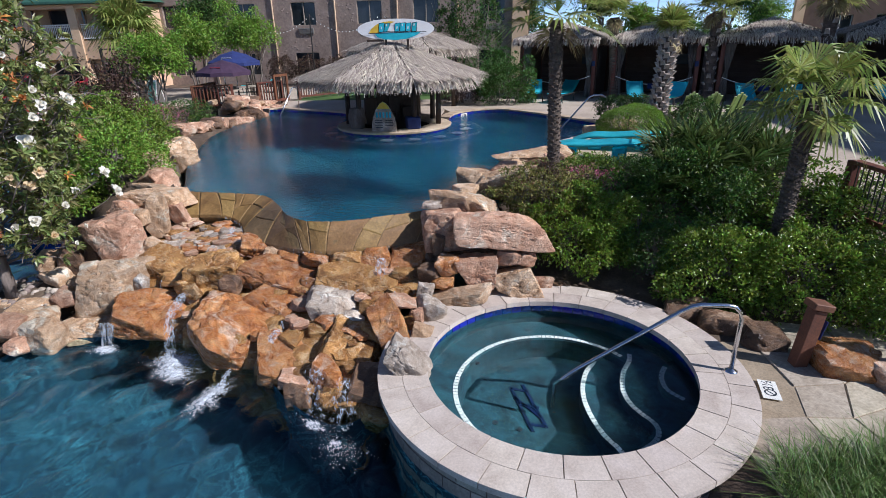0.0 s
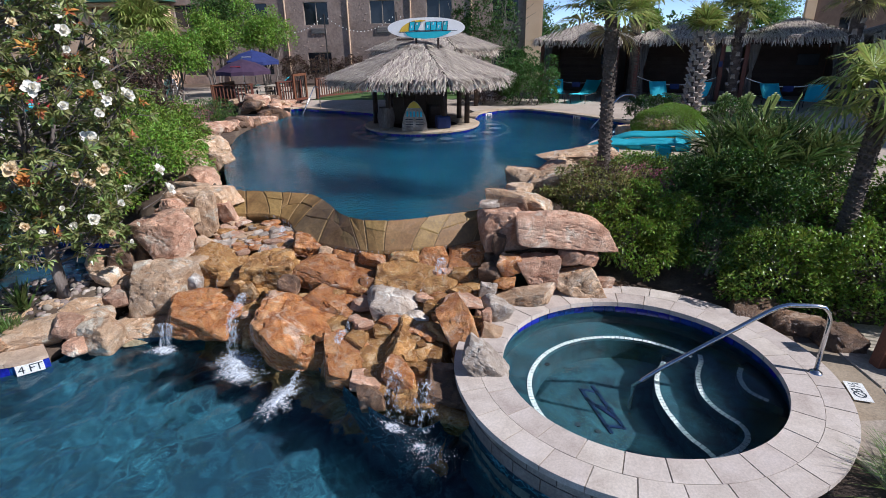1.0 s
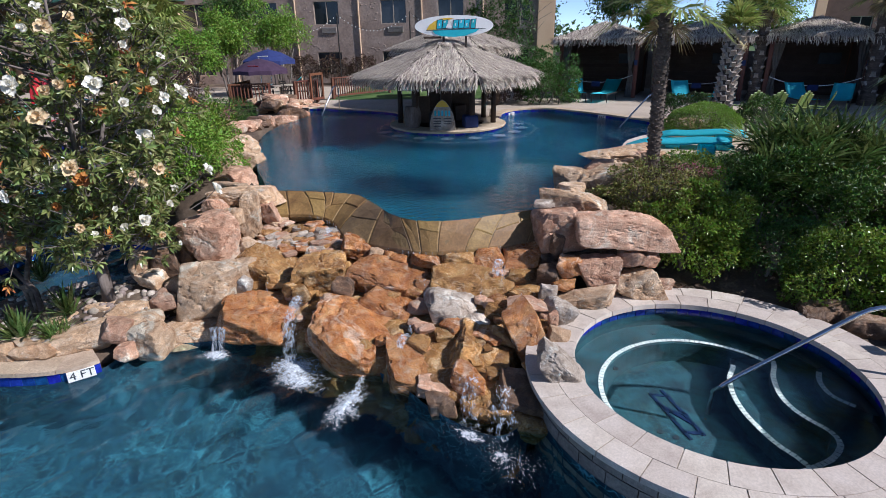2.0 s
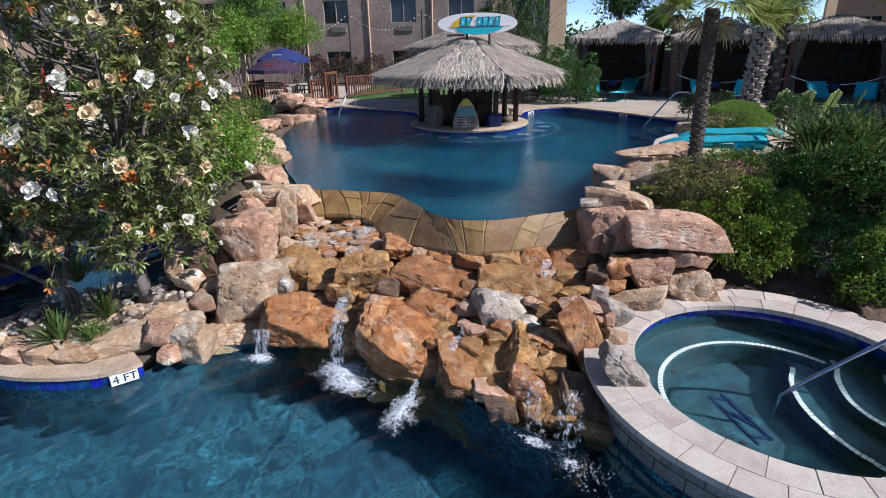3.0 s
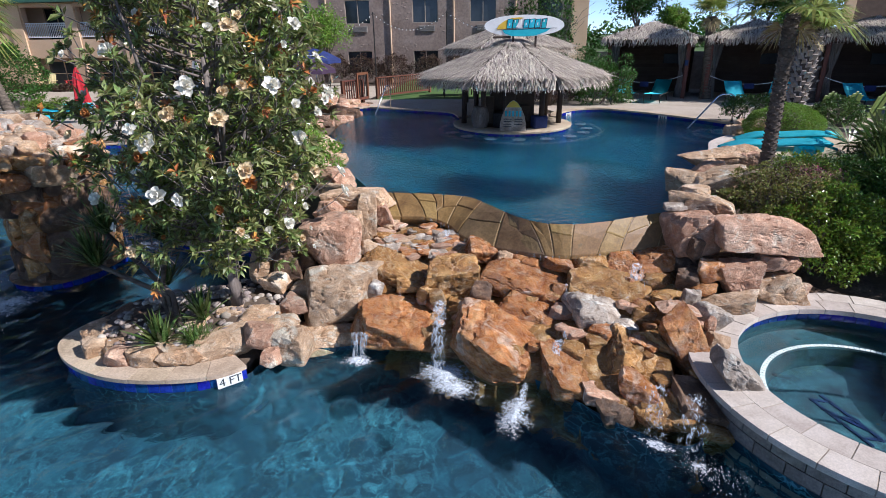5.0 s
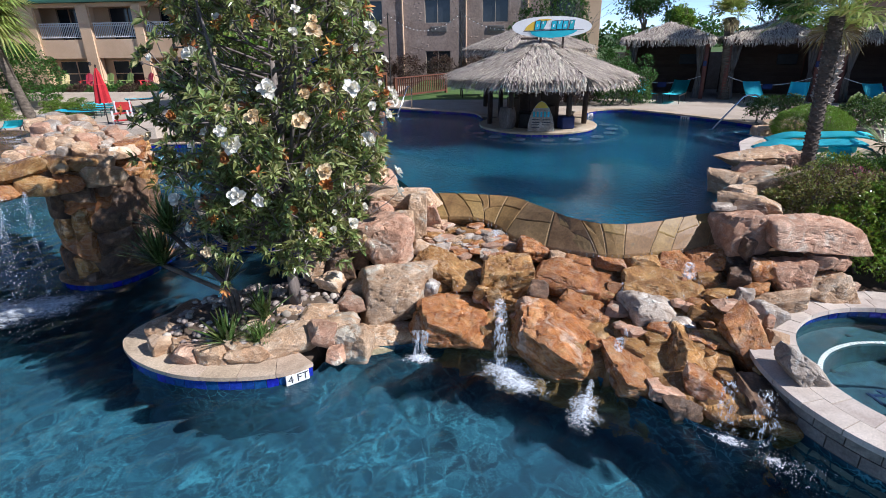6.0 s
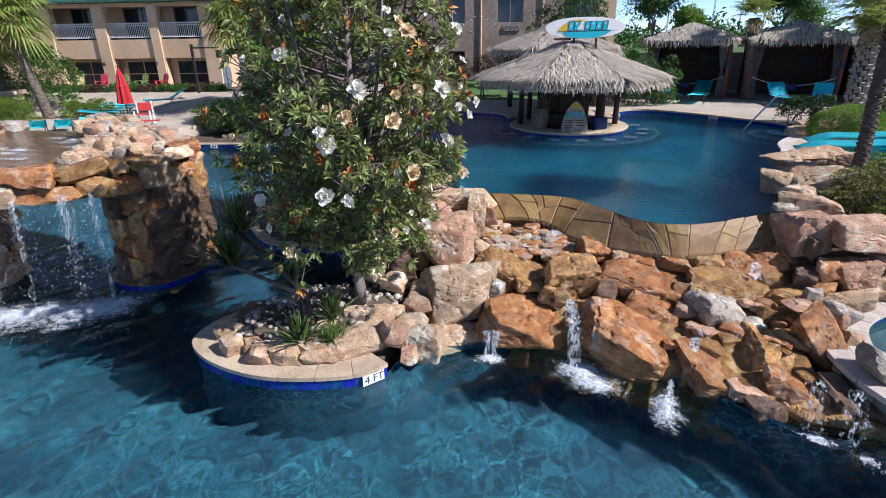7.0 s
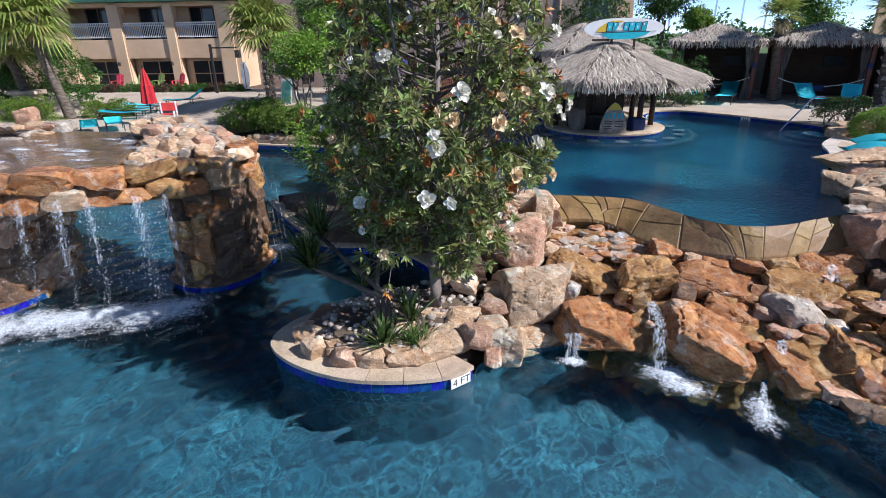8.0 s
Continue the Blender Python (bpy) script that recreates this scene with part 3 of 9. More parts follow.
def rock_mesh(name, size, seed, mat, level=4, facets=7, edge=34.0):
    """A quarried boulder: a block broken along random planes, with worn arrises, cracks and a pitted skin. edge: how sharp its arrises are."""
    rng = np.random.default_rng(seed)
    d, faces = sphere_dirs(level)
    box_n = np.array([(1, 0, 0), (-1, 0, 0), (0, 1, 0), (0, -1, 0), (0, 0, 1), (0, 0, -1)], float)
    box_n += rng.normal(0, 0.16, box_n.shape)
    n = np.vstack([box_n, rng.normal(size=(facets, 3))])
    n /= np.linalg.norm(n, axis=1)[:, None]
    h = np.concatenate([rng.uniform(0.88, 1.0, 6), rng.uniform(0.86, 1.14, facets)])
    c = np.maximum(d @ n.T, 1e-3) / h
    edge *= 1.7
    r = 1.0 / (c ** edge).sum(1) ** (1 / edge)
    v = d * r[:, None] * (np.array(size) / 2)
    big = sorted(size)[1]
    off = rng.uniform(-50, 50, 3)
    bed = Vector(rng.normal(size=3).tolist()).normalized() * 0.35 + Vector((0, 0, 1))
    out = []
    for p, q in zip(v, d):
        w = Vector((p + off).tolist())
        k = noise.fractal(w * (2.6 / big), 1.0, 2.0, 3) * 0.020 * big
        bent = w * (2.4 / big) + noise.noise_vector(w * (3.4 / big)) * 0.5
        chip = noise.voronoi(bent)[0]
        gap = chip[1] - chip[0]
        k += (min(gap, 0.25) - 0.15) * 0.05 * big
        if gap < 0.05:
            k -= (1 - gap / 0.05) * 0.03 * big
        k += (abs(noise.noise(w * (8.0 / big))) - 0.2) * 0.016 * big
        if math.sin(w.dot(bed) * 13.0 / big ** 0.5 + 4 * noise.noise(w * (2.4 / big))) > 0.6:
            k += 0.010 * big
        k += noise.fractal(w * 13.0, 0.8, 2.0, 4) * 0.009
        out.append(p + q * k)
    me = mesh_arrays(name, out, faces, mat, True)
    me.set_sharp_from_angle(angle=radians(26))
    return me


def leaf_cloud(name, mat, spots, normals, length, width, rng, droop=0.2, fold=0.25, spread=0.8, kink=True):
    """Many single leaves, each a small folded blade of four triangles."""
    n = len(spots)
    P = np.asarray(spots, float)
    N = np.asarray(normals, float)
    N = N + rng.normal(0, spread, N.shape)
    N[:, 2] -= droop
    N /= np.maximum(np.linalg.norm(N, axis=1)[:, None], 1e-6)
    up = rng.normal(0, 0.6, N.shape) + np.array((0, 0, 1.0))
    S = np.cross(N, up)
    S /= np.maximum(np.linalg.norm(S, axis=1)[:, None], 1e-6)
    U = np.cross(S, N)
    ln = length * rng.uniform(0.65, 1.25, n)[:, None]
    wd = width * rng.uniform(0.7, 1.25, n)[:, None]
    a = P
    b = P + N * ln * 0.5 + S * wd * 0.5 + U * wd * fold
    c = P + N * ln - U * ln * 0.12
    e = P + N * ln * 0.5 - S * wd * 0.5 + U * wd * fold
    m = P + N * ln * 0.5
    V = np.stack([a, b, c, e, m], 1).reshape(-1, 3)
    F = []
    for i in range(n):
        k = 5 * i
        F += [(k, k + 1, k + 4), (k + 1, k + 2, k + 4), (k + 2, k + 3, k + 4), (k + 3, k, k + 4)]
    return mesh_arrays(name, V.tolist(), F, mat)


def shell_spots(rng, n, centre, radii, depth=0.35, low=-0.6, lumps=0.22, seed=0):
    """Places near the skin of a lumpy crown, and the way each faces."""
    spots, norms = [], []
    c, r = np.array(centre, float), np.array(radii, float)
    while len(spots) < n:
        d = rng.normal(size=3)
        d /= np.linalg.norm(d)
        if d[2] < low:
            continue
        k = noise.noise(Vector((d * 2.3).tolist()) + Vector((seed * 3.1, seed * 1.7, 0)))
        k2 = noise.noise(Vector((d * 6.0).tolist()) + Vector((seed * 2.1, 0, seed)))
        s = (1 + lumps * k * 1.6 + lumps * 0.7 * k2) * (1 - depth * rng.random() ** 2)
        spots.append(c + d * r * s)
        norms.append(d)
    return spots, norms


def text_mesh(name, words, size, mat, depth=0.004):
    cu = bpy.data.curves.new(name, "FONT")
    cu.body, cu.size, cu.extrude, cu.align_x, cu.align_y = words, size, depth, "CENTER", "CENTER"
    tmp = new(name + "_tmp", cu)
    me = bpy.data.meshes.new_from_object(tmp.evaluated_get(bpy.context.evaluated_depsgraph_get()))
    me.name = name
    bpy.data.objects.remove(tmp)
    me.materials.clear()
    me.materials.append(M[mat])
    return me

# ---- plan ----
UPPER_Z, LOWER_Z, SPA_Z, SPA_WATER, DECK_Z = 0.0, -1.45, -1.015, -1.19, 0.13
SPA = (0.44, 5.85)
HUT = (-3.65, 17.25)
weir_in = spline([(-6.35, 9.62), (-5.42, 9.52), (-4.66, 9.40), (-4.18, 8.90), (-3.74, 8.26), (-3.20, 7.95), (-2.50, 8.10), (-1.80, 8.46), (-1.20, 8.75)])
weir_out = spline([(-6.05, 8.93), (-5.35, 8.98), (-4.92, 8.86), (-4.50, 8.28), (-3.72, 7.86), (-3.10, 7.73), (-2.55, 7.86), (-1.95, 8.07), (-1.25, 8.25)])
right_bank = spline([(-1.20, 8.75), (-1.05, 9.4), (-0.62, 10.3), (-0.15, 11.5), (0.45, 12.5), (0.80, 13.2), (1.15, 14.1), (1.95, 15.1), (2.55, 16.2), (2.75, 17.1)])
far_edge = spline([(2.75, 17.1), (2.25, 17.95), (1.50, 18.9), (0.56, 19.95), (-0.35, 20.65), (-1.25, 20.5), (-1.9, 19.6), (-2.05, 18.5)])
left_edge = spline([(-5.35, 18.5), (-5.7, 19.7), (-6.6, 20.3), (-8.1, 20.9), (-9.2, 21.3), (-9.5, 20.0), (-9.2, 17.6), (-8.9, 15.5), (-8.05, 13.1), (-7.35, 11.5), (-6.75, 10.4), (-6.35, 9.62)])
bar_arc = [Vector((HUT[0] + 1.73 * math.cos(a), HUT[1] + 1.73 * math.sin(a))) for a in (radians(40 - 260 * i / 40) for i in range(41))]
UP = weir_in[:-1] + right_bank[:-1] + far_edge[:-1] + bar_arc + left_edge[:-1]

spa_west = [Vector((SPA[0] + 2.1 * math.cos(a), SPA[1] + 2.1 * math.sin(a))) for a in (radians(-58 - 130 * i / 24) for i in range(25))]
falls_shore = spline([(-1.75, 5.2), (-2.1, 4.95), (-2.75, 5.3), (-3.45, 5.95), (-4.3, 6.4), (-5.0, 7.0), (-5.6, 6.85), (-6.2, 6.6), (-6.85, 6.45), (-7.2, 6.05)])
island_front = spline([(-7.2, 5.92), (-7.57, 5.60), (-8.35, 5.45), (-9.05, 5.52), (-9.68, 5.80), (-10.08, 6.20), (-10.08, 6.62), (-9.85, 7.05), (-9.3, 7.6), (-8.5, 8.1), (-7.9, 8.45)])
bank_two = spline([(-7.9, 8.7), (-8.5, 9.5), (-9.4, 10.05), (-10.5, 10.1), (-11.4, 11.1), (-12.5, 12.6), (-12.75, 13.2), (-12.3, 13.7), (-11.3, 13.9), (-10.9, 15.0), (-10.9, 18.0), (-11.6, 20.0)])
far_left = spline([(-11.6, 20.0), (-13.6, 20.45), (-15.5, 20.8), (-17.6, 21.0), (-21, 20.2), (-25, 17.0), (-27, 10), (-27, -9)])
LOW = spa_west + falls_shore + island_front[1:] + bank_two + far_left[1:] + [Vector((2.0, -9)), Vector((1.75, 2.2))]


def ease(a, b, x):
    t = min(1.0, max(0.0, (x - a) / (b - a)))
    return t * t * (3 - 2 * t)


def ground_z(x, y):
    """Heights of the planted ground round the pools."""
    if x > -1.3:
        z = -1.12 + 1.16 * ease(7.7, 11.2, y + 0.25 * min(0, x - 2))
        if x > 3.0:
            z = max(z, -1.12 + 1.16 * ease(6.9, 9.5, y) * ease(3.0, 4.5, x))
    elif x > -7.2:
        z = -1.75 + 1.5 * ease(6.2, 9.4, y)
        if y > 8.6:
            z = -0.6 + 0.66 * ease(9.2, 10.5, y)
    else:
        t = ease(8.6, 10.6, y)
        lowland = -1.12 + 0.12 * ease(5.8, 7.2, y) - 0.2 * ease(9, 12, y)
        z = lowland + (0.06 - lowland) * t * ease(-11.0, -8.6, x)
        if y > 12:
            z = max(z, -1.1 + 1.1 * ease(-10.9, -9.9, x), -1.1 + 0.95 * ease(25.3, 26.8, y) * ease(-16.5, -14.0, x))
    if y > 26:
        z = max(z, (-0.9 if x < -16 and y < 30.4 else -0.12) if x < -9 else 0.05)
    return z + 0.02 * noise.noise(Vector((x * 0.9, y * 0.9, 3)))


# ---- ground: one sheet to the horizon ----
xs = sorted({round(v, 3) for v in [-3000, -900, -300, -120, -70, -50, -40, -34] + list(np.arange(-30, 14.01, 0.22)) + [16, 19, 24, 32, 50, 90, 200, 700, 3000]})
ys = sorted({round(v, 3) for v in [-3000, -700, -200, -80, -40, -25, -18] + list(np.arange(-12, 28.01, 0.22)) + [30, 33, 37, 45, 60, 100, 250, 900, 3000]})
gv, gf = [], []
for y in ys:
    for x in xs:
        z = ground_z(x, y)
        in_pool = False
        if -13 < x < 4 and 6 < y < 23:
            in_pool = inside(x, y, UP) or gap_to(x, y, UP) < 0.12
        if -28 < x < 4 and -10 < y < 22 and not in_pool:
            in_pool = inside(x, y, LOW) or gap_to(x, y, LOW) < 0.12
        if (x - SPA[0]) ** 2 + (y - SPA[1]) ** 2 < 1.85 ** 2:
            in_pool = True
        if (x - HUT[0]) ** 2 + (y - HUT[1]) ** 2 < 1.5 ** 2:
            z = -0.55
        if x < -6.4 and y < 9.2 and not in_pool and -28 < x and gap_to(x, y, LOW) < 0.55:
            z = min(z, -1.34)
        gv.append((x, y, -3.6 if in_pool else z))
nx = len(xs)
for j in range(len(ys) - 1):
    for i in range(nx - 1):
        gf.append((j * nx + i, j * nx + i + 1, (j + 1) * nx + i + 1, (j + 1) * nx + i))
ground = part("ground", mesh_arrays("ground", gv, gf, "soil", True))
tagged(ground, "dark mulched planting soil round the pools", "ground", kind="structure")

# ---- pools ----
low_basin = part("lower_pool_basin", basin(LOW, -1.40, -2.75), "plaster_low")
tagged(low_basin, "blue-green plastered basin of the lower pool", "pool basin", kind="structure")
up_basin = part("upper_pool_basin", basin(UP, -0.02, -1.25), "plaster_up")
tagged(up_basin, "deep blue plastered basin of the upper pool", "pool basin", kind="structure")


def water_sheet(name, outline, z, mat, label):
    bm = bmesh.new()
    vs, f = flat_poly(bm, outline, z)
    f.normal_update()
    if f.normal.z < 0:
        f.normal_flip()
    bmesh.ops.triangulate(bm, faces=[f])
    me = bpy.data.meshes.new(name)
    bm.to_mesh(me)
    bm.free()
    me.materials.append(M[mat])
    ob = part(name, me)
    ob.visible_shadow = False
    return tagged(ob, label, "water", kind="structure")



# the lower pool's surface carries real wavelets
wave_rng = np.random.default_rng(77)
WAVES = [(2 * math.pi / wave_rng.uniform(0.12, 0.55), wave_rng.normal(2.5, 1.0), wave_rng.uniform(0, 6.28)) for _ in range(30)]


def wave_z(x, y):
    h_ = np.zeros_like(x)
    wx = x + 0.12 * np.sin(1.7 * y + 0.6 * x)
    wy = y + 0.12 * np.sin(1.9 * x - 0.4 * y)
    for k_, a_, p_ in WAVES:
        h_ += (0.016 / k_) * np.sin(k_ * (wx * math.cos(a_) + wy * math.sin(a_)) + p_)
    return h_ * WAVE_GAIN


WAVE_GAIN = 2.80
wv, wf = [], []
for x0, x1, y0, y1, st in ((-16.0, 2.4, -1.6, 8.4, 0.042), (-27.0, -16.0, -9.0, 21.2, 0.5), (-16.0, 2.4, -9.0, -1.6, 0.4), (-16.0, -7.6, 8.4, 21.2, 0.06)):
    gx, gy = np.linspace(x0, x1, int((x1 - x0) / st) + 1), np.linspace(y0, y1, int((y1 - y0) / st) + 1)
    X, Y = np.meshgrid(gx, gy)
    fade = np.clip(np.minimum.reduce([X - x0, x1 - X, Y - y0, y1 - Y]) / 0.6, 0, 1)
    Z = LOWER_Z + wave_z(X, Y) * fade
    k0, nc = len(wv), len(gx)
    wv += np.stack([X, Y, Z], -1).reshape(-1, 3).tolist()
    dry = (X - SPA[0]) ** 2 + (Y - SPA[1]) ** 2 < 2.0 ** 2
    for j in range(len(gy) - 1):
        for i in range(nc - 1):
            if not dry[j, i]:
                q = k0 + j * nc + i
                wf.append((q, q + 1, q + nc + 1, q + nc))
low_water = part("water_lower_pool", mesh_arrays("water_lower_pool", wv, wf, "water_low", True))
tagged(low_water, "clear rippled blue water of the lower pool", "water", kind="structure")
low_water.visible_shadow = False
water_sheet("water_upper_pool", UP, UPPER_Z - 0.005, "water_up", "calm blue water of the upper pool").visible_shadow = True
ring = [(SPA[0] + 1.66 * math.cos(2 * math.pi * i / 72), SPA[1] + 1.66 * math.sin(2 * math.pi * i / 72)) for i in range(72)]
water_sheet("water_spa", ring, SPA_WATER, "water_spa", "clear still water of the round spa")

# ---- decks ----


def slab(name, outline, z, thick, mat, label, category="deck"):
    bm = bmesh.new()
    vs, f = flat_poly(bm, outline, z)
    r = bmesh.ops.extrude_face_region(bm, geom=[f])
    bmesh.ops.translate(bm, verts=[v for v in r["geom"] if isinstance(v, bmesh.types.BMVert)], vec=(0, 0, -thick))
    bmesh.ops.triangulate(bm, faces=[g for g in bm.faces if len(g.verts) > 4])
    return tagged(part(name, bm, mat), label, category, kind="structure")


rear = [(30, 30), (-2.6, 30), (-2.6, 21.2)]
slab("deck_upper", [(p.x, p.y) for p in offset(far_edge, -0.28)[:-9]] + [(-2.6, 21.2), (-2.6, 30), (40, 30), (40, 14.0), (9.0, 14.0), (4.6, 16.6), (3.2, 17.0)], DECK_Z - 0.008, 0.3, "deck", "buff concrete pool deck before the cabanas")
slab("deck_rear", [(-5.3, 19.0), (-5.6, 20.1), (-6.6, 20.75), (-8.1, 21.3), (-9.4, 21.8), (-9.8, 24.0), (-2.4, 24.0), (-2.4, 18.6), (-3.7, 19.4)], DECK_Z - 0.012, 0.3, "deck", "buff concrete deck behind the thatched bar")
slab("deck_peninsula", [(0.62, 12.55), (0.92, 13.15), (1.25, 14.0), (2.05, 15.0), (5.2, 14.6), (5.0, 11.9), (2.2, 11.6)], DECK_Z, 0.3, "tan_coping", "tan stone sunbathing deck beside the upper pool")
slab("walk_right", [(5.0, 9.8), (6.4, 14.4), (24, 14.4), (24, 5.0), (10.2, 5.2), (7.0, 8.4)], 0.10, 0.25, "deck", "buff concrete walk behind the planting bed")
slab("deck_left", [(-18.9, 21.3), (-21.0, 20.6), (-25.2, 17.3), (-27.4, 10), (-60, 10), (-60, 29.6), (-22, 29.5), (-17.2, 24.6)], -0.65, 0.8, "deck", "buff concrete terrace beside the lower pool")
slab("deck_left_rear", [(-60, 29.6), (-60, 33), (-9.6, 33), (-9.6, 23.6), (-12.5, 25.0), (-17, 26.0), (-20.5, 27.6), (-22, 29.6)], -0.05, 0.75, "deck", "buff concrete walk in front of the hotel")
ramp = ribbon(bmesh.new(), [Vector((-40, 29.6)), Vector((-22, 29.6)), Vector((-20.5, 27.6)), Vector((-17, 26.0)), Vector((-14.5, 25.2))], [Vector((-40, 28.2)), Vector((-25.0, 28.2)), Vector((-22.8, 25.3)), Vector((-18.6, 23.4)), Vector((-15.2, 22.6))], -0.05, -0.64, 0.12)
tagged(part("ramp", ramp, "deck"), "sloping buff concrete walk down to the terrace", "walk", kind="structure")
slab("lawn_rear", [(-9.5, 24.1), (-9.5, 36), (3, 36), (3, 30.1), (-2.5, 30.1), (-2.5, 24.1)], 0.09, 0.2, "lawn", "mown lawn behind the bar", "lawn")
slab("lawn_far", [(-90, 37.5), (-90, 2600), (1500, 2600), (1500, 31), (3, 31), (3, 37.5)], 0.07, 0.05, "lawn", "dry grass field beyond the hotel", "lawn")

# ---- copings with a tiled waterline ----


def coping_run(name, curve, z, width, thick, mat, label, tile_step=0.152, side=1, tile_mat="blue_tile", lift=0.0, stone=0.45, parent=None):
    """A run of coping stones along a pool edge over a band of square tiles; the pool lies to the curve's left where side > 0."""
    root = parent or tagged(thing(name, (0, 0, 0)), label, "coping", kind="structure")
    fine = resample(curve, 0.06)
    inner, outer = offset(fine, 0.03 * side), offset(fine, -width * side)
    k = max(2, round(stone / 0.06))
    for i in range(0, len(fine) - 1, k):
        j = min(i + k, len(fine) - 1)
        if j - i < 2:
            continue
        li, ri = [p.copy() for p in inner[i:j + 1]], [p.copy() for p in outer[i:j + 1]]
        for q in (li, ri):
            d = (q[1] - q[0]).normalized() * 0.004
            q[0] = q[0] + d
            q[-1] = q[-1] - d
        part("coping_stone", ribbon(bmesh.new(), li, ri, z + random.uniform(-0.003, 0.003), z, thick), mat, root)
    part("coping_bed", ribbon(bmesh.new(), offset(fine, -0.012 * side), offset(fine, -(width - 0.02) * side), z - 0.012, z - 0.012, thick + 0.12), "mortar", root)
    if tile_step:
        bm = one_box((0, 0, 0), (tile_step - 0.006, 0.012, 0.142), 0, 0.003)
        me = to_mesh("tile", bm, tile_mat)
        pts = resample(curve, tile_step)
        for a, b in zip(pts, pts[1:]):
            mid = (a + b) / 2
            t = part("tile", me, parent=root)
            ang = math.degrees(math.atan2(b.y - a.y, b.x - a.x))
            t.matrix_basis = pose(mid.x, mid.y, z - thick - 0.076 + lift, 0, 0, ang)
    return root


coping_run("coping_far", far_edge[:56], DECK_Z, 0.30, 0.05, "tan_coping", "pale stone coping over dark blue tiles along the upper pool", side=1)
coping_run("coping_left_rear", left_edge[1:36], DECK_Z, 0.32, 0.05, "tan_coping", "pale stone coping over blue tiles behind the bar", side=1)
coping_run("coping_island", island_front[2:72], -1.25, 0.36, 0.055, "tan_coping", "tan stone coping over blue tiles round the planted island", side=1)
coping_run("coping_bank", bank_two[4:60], -1.25, 0.34, 0.055, "tan_coping", "grey-tan stone coping over blue tiles of the far bank", side=1)
coping_run("coping_far_left", far_left[:40], -1.22, 0.32, 0.05, "tan_coping", "tan stone coping over blue tiles by the left terrace", side=1)
coping_run("coping_peninsula", spline([(0.50, 12.55), (0.80, 13.2), (1.15, 14.1), (1.95, 15.1)]), DECK_Z + 0.004, 0.28, 0.05, "coping", "pale stone coping of the sunbathing deck", side=1)

# ---- spa ----
spa = tagged(thing("spa", (0, 0, 0)), "raised round stone spa with stone-block outer wall", "spa", kind="structure")
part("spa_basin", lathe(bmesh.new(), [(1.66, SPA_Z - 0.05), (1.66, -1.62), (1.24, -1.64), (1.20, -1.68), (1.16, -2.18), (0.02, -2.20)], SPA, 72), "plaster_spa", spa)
part("spa_wall_core", lathe(bmesh.new(), [(1.70, SPA_Z - 0.075), (2.06, SPA_Z - 0.075), (2.06, -2.75)], SPA, 72), "mortar", spa)

part("coping_bed", lathe(bmesh.new(), [(1.60, SPA_Z - 0.06), (1.60, SPA_Z - 0.007), (2.16, SPA_Z - 0.007), (2.16, SPA_Z - 0.06)], SPA, 72), "concrete", spa)


def wedge(r0, r1, deg, z0, z1, gap=0.006, steps=4):
    """A stone of a ring, centred on the x axis."""
    half = radians(deg) / 2
    bm = bmesh.new()
    rows = []
    for i in range(steps + 1):
        f = -1 + 2 * i / steps
        row = []
        for r, z in ((r0, z0), (r1, z0), (r1, z1), (r0, z1)):
            a = f * (half - gap / r)
            row.append(bm.verts.new((r * math.cos(a), r * math.sin(a), z)))
        rows.append(row)
    for p, q in zip(rows, rows[1:]):
        for k in range(4):
            bm.faces.new((p[k], p[(k + 1) % 4], q[(k + 1) % 4], q[k]))
    bm.faces.new(rows[0])
    bm.faces.new(rows[-1][::-1])
    return bm


def ring_of(name, bm, mat, n, parent, phase=0.0, jitter=0.0, a0=0.0, a1=360.0):
    me = to_mesh(name, bm, mat)
    for i in range(n):
        ob = part(name, me, parent=parent)
        ob.matrix_basis = pose(SPA[0], SPA[1], random.uniform(-jitter, jitter), 0, 0, a0 + phase + (a1 - a0) * i / n)


ring_of("coping_stone", wedge(1.585, 1.885, 360 / 28, SPA_Z - 0.07, SPA_Z), "coping", 28, spa, 3, 0.002)
ring_of("coping_stone", wedge(1.890, 2.175, 360 / 31, SPA_Z - 0.07, SPA_Z), "coping", 31, spa, 8, 0.002)
tile_me = to_mesh("tile", one_box((0, 0, 0), (0.146, 0.012, 0.15), 0, 0.003), "blue_tile")
for i in range(68):
    a = 2 * math.pi * i / 68
    ob = part("tile", tile_me, parent=spa)
    ob.matrix_basis = pose(SPA[0] + 1.652 * math.cos(a), SPA[1] + 1.652 * math.sin(a), SPA_Z - 0.15, 0, 0, math.degrees(a) + 90)
# outer wall blocks, in courses
for c in range(7):
    z1 = SPA_Z - 0.085 - 0.15 * c
    ring_of("wall_block", wedge(2.02, 2.095 + 0.006 * (c % 2), 360 / 40, z1 - 0.142, z1, 0.006, 2), "mortar_block", 40, spa, 4.5 * (c % 2), 0.0)


def tile_line(curve, z, parent, step=0.062, mat="white_tile", w=0.060):
    me = to_mesh("tile", one_box((0, 0, 0), (step - 0.008, w, 0.008), 0, 0.002), mat)
    pts = resample(curve, step)
    for a, b in zip(pts, pts[1:]):
        m = (a + b) / 2
        ob = part("tile", me, parent=parent)
        ob.matrix_basis = pose(m.x, m.y, z, 0, 0, math.degrees(math.atan2(b.y - a.y, b.x - a.x)))


tile_line([Vector((SPA[0] + 1.245 * math.cos(radians(a)), SPA[1] + 1.245 * math.sin(radians(a)))) for a in range(40, 226, 3)], -1.632, spa)
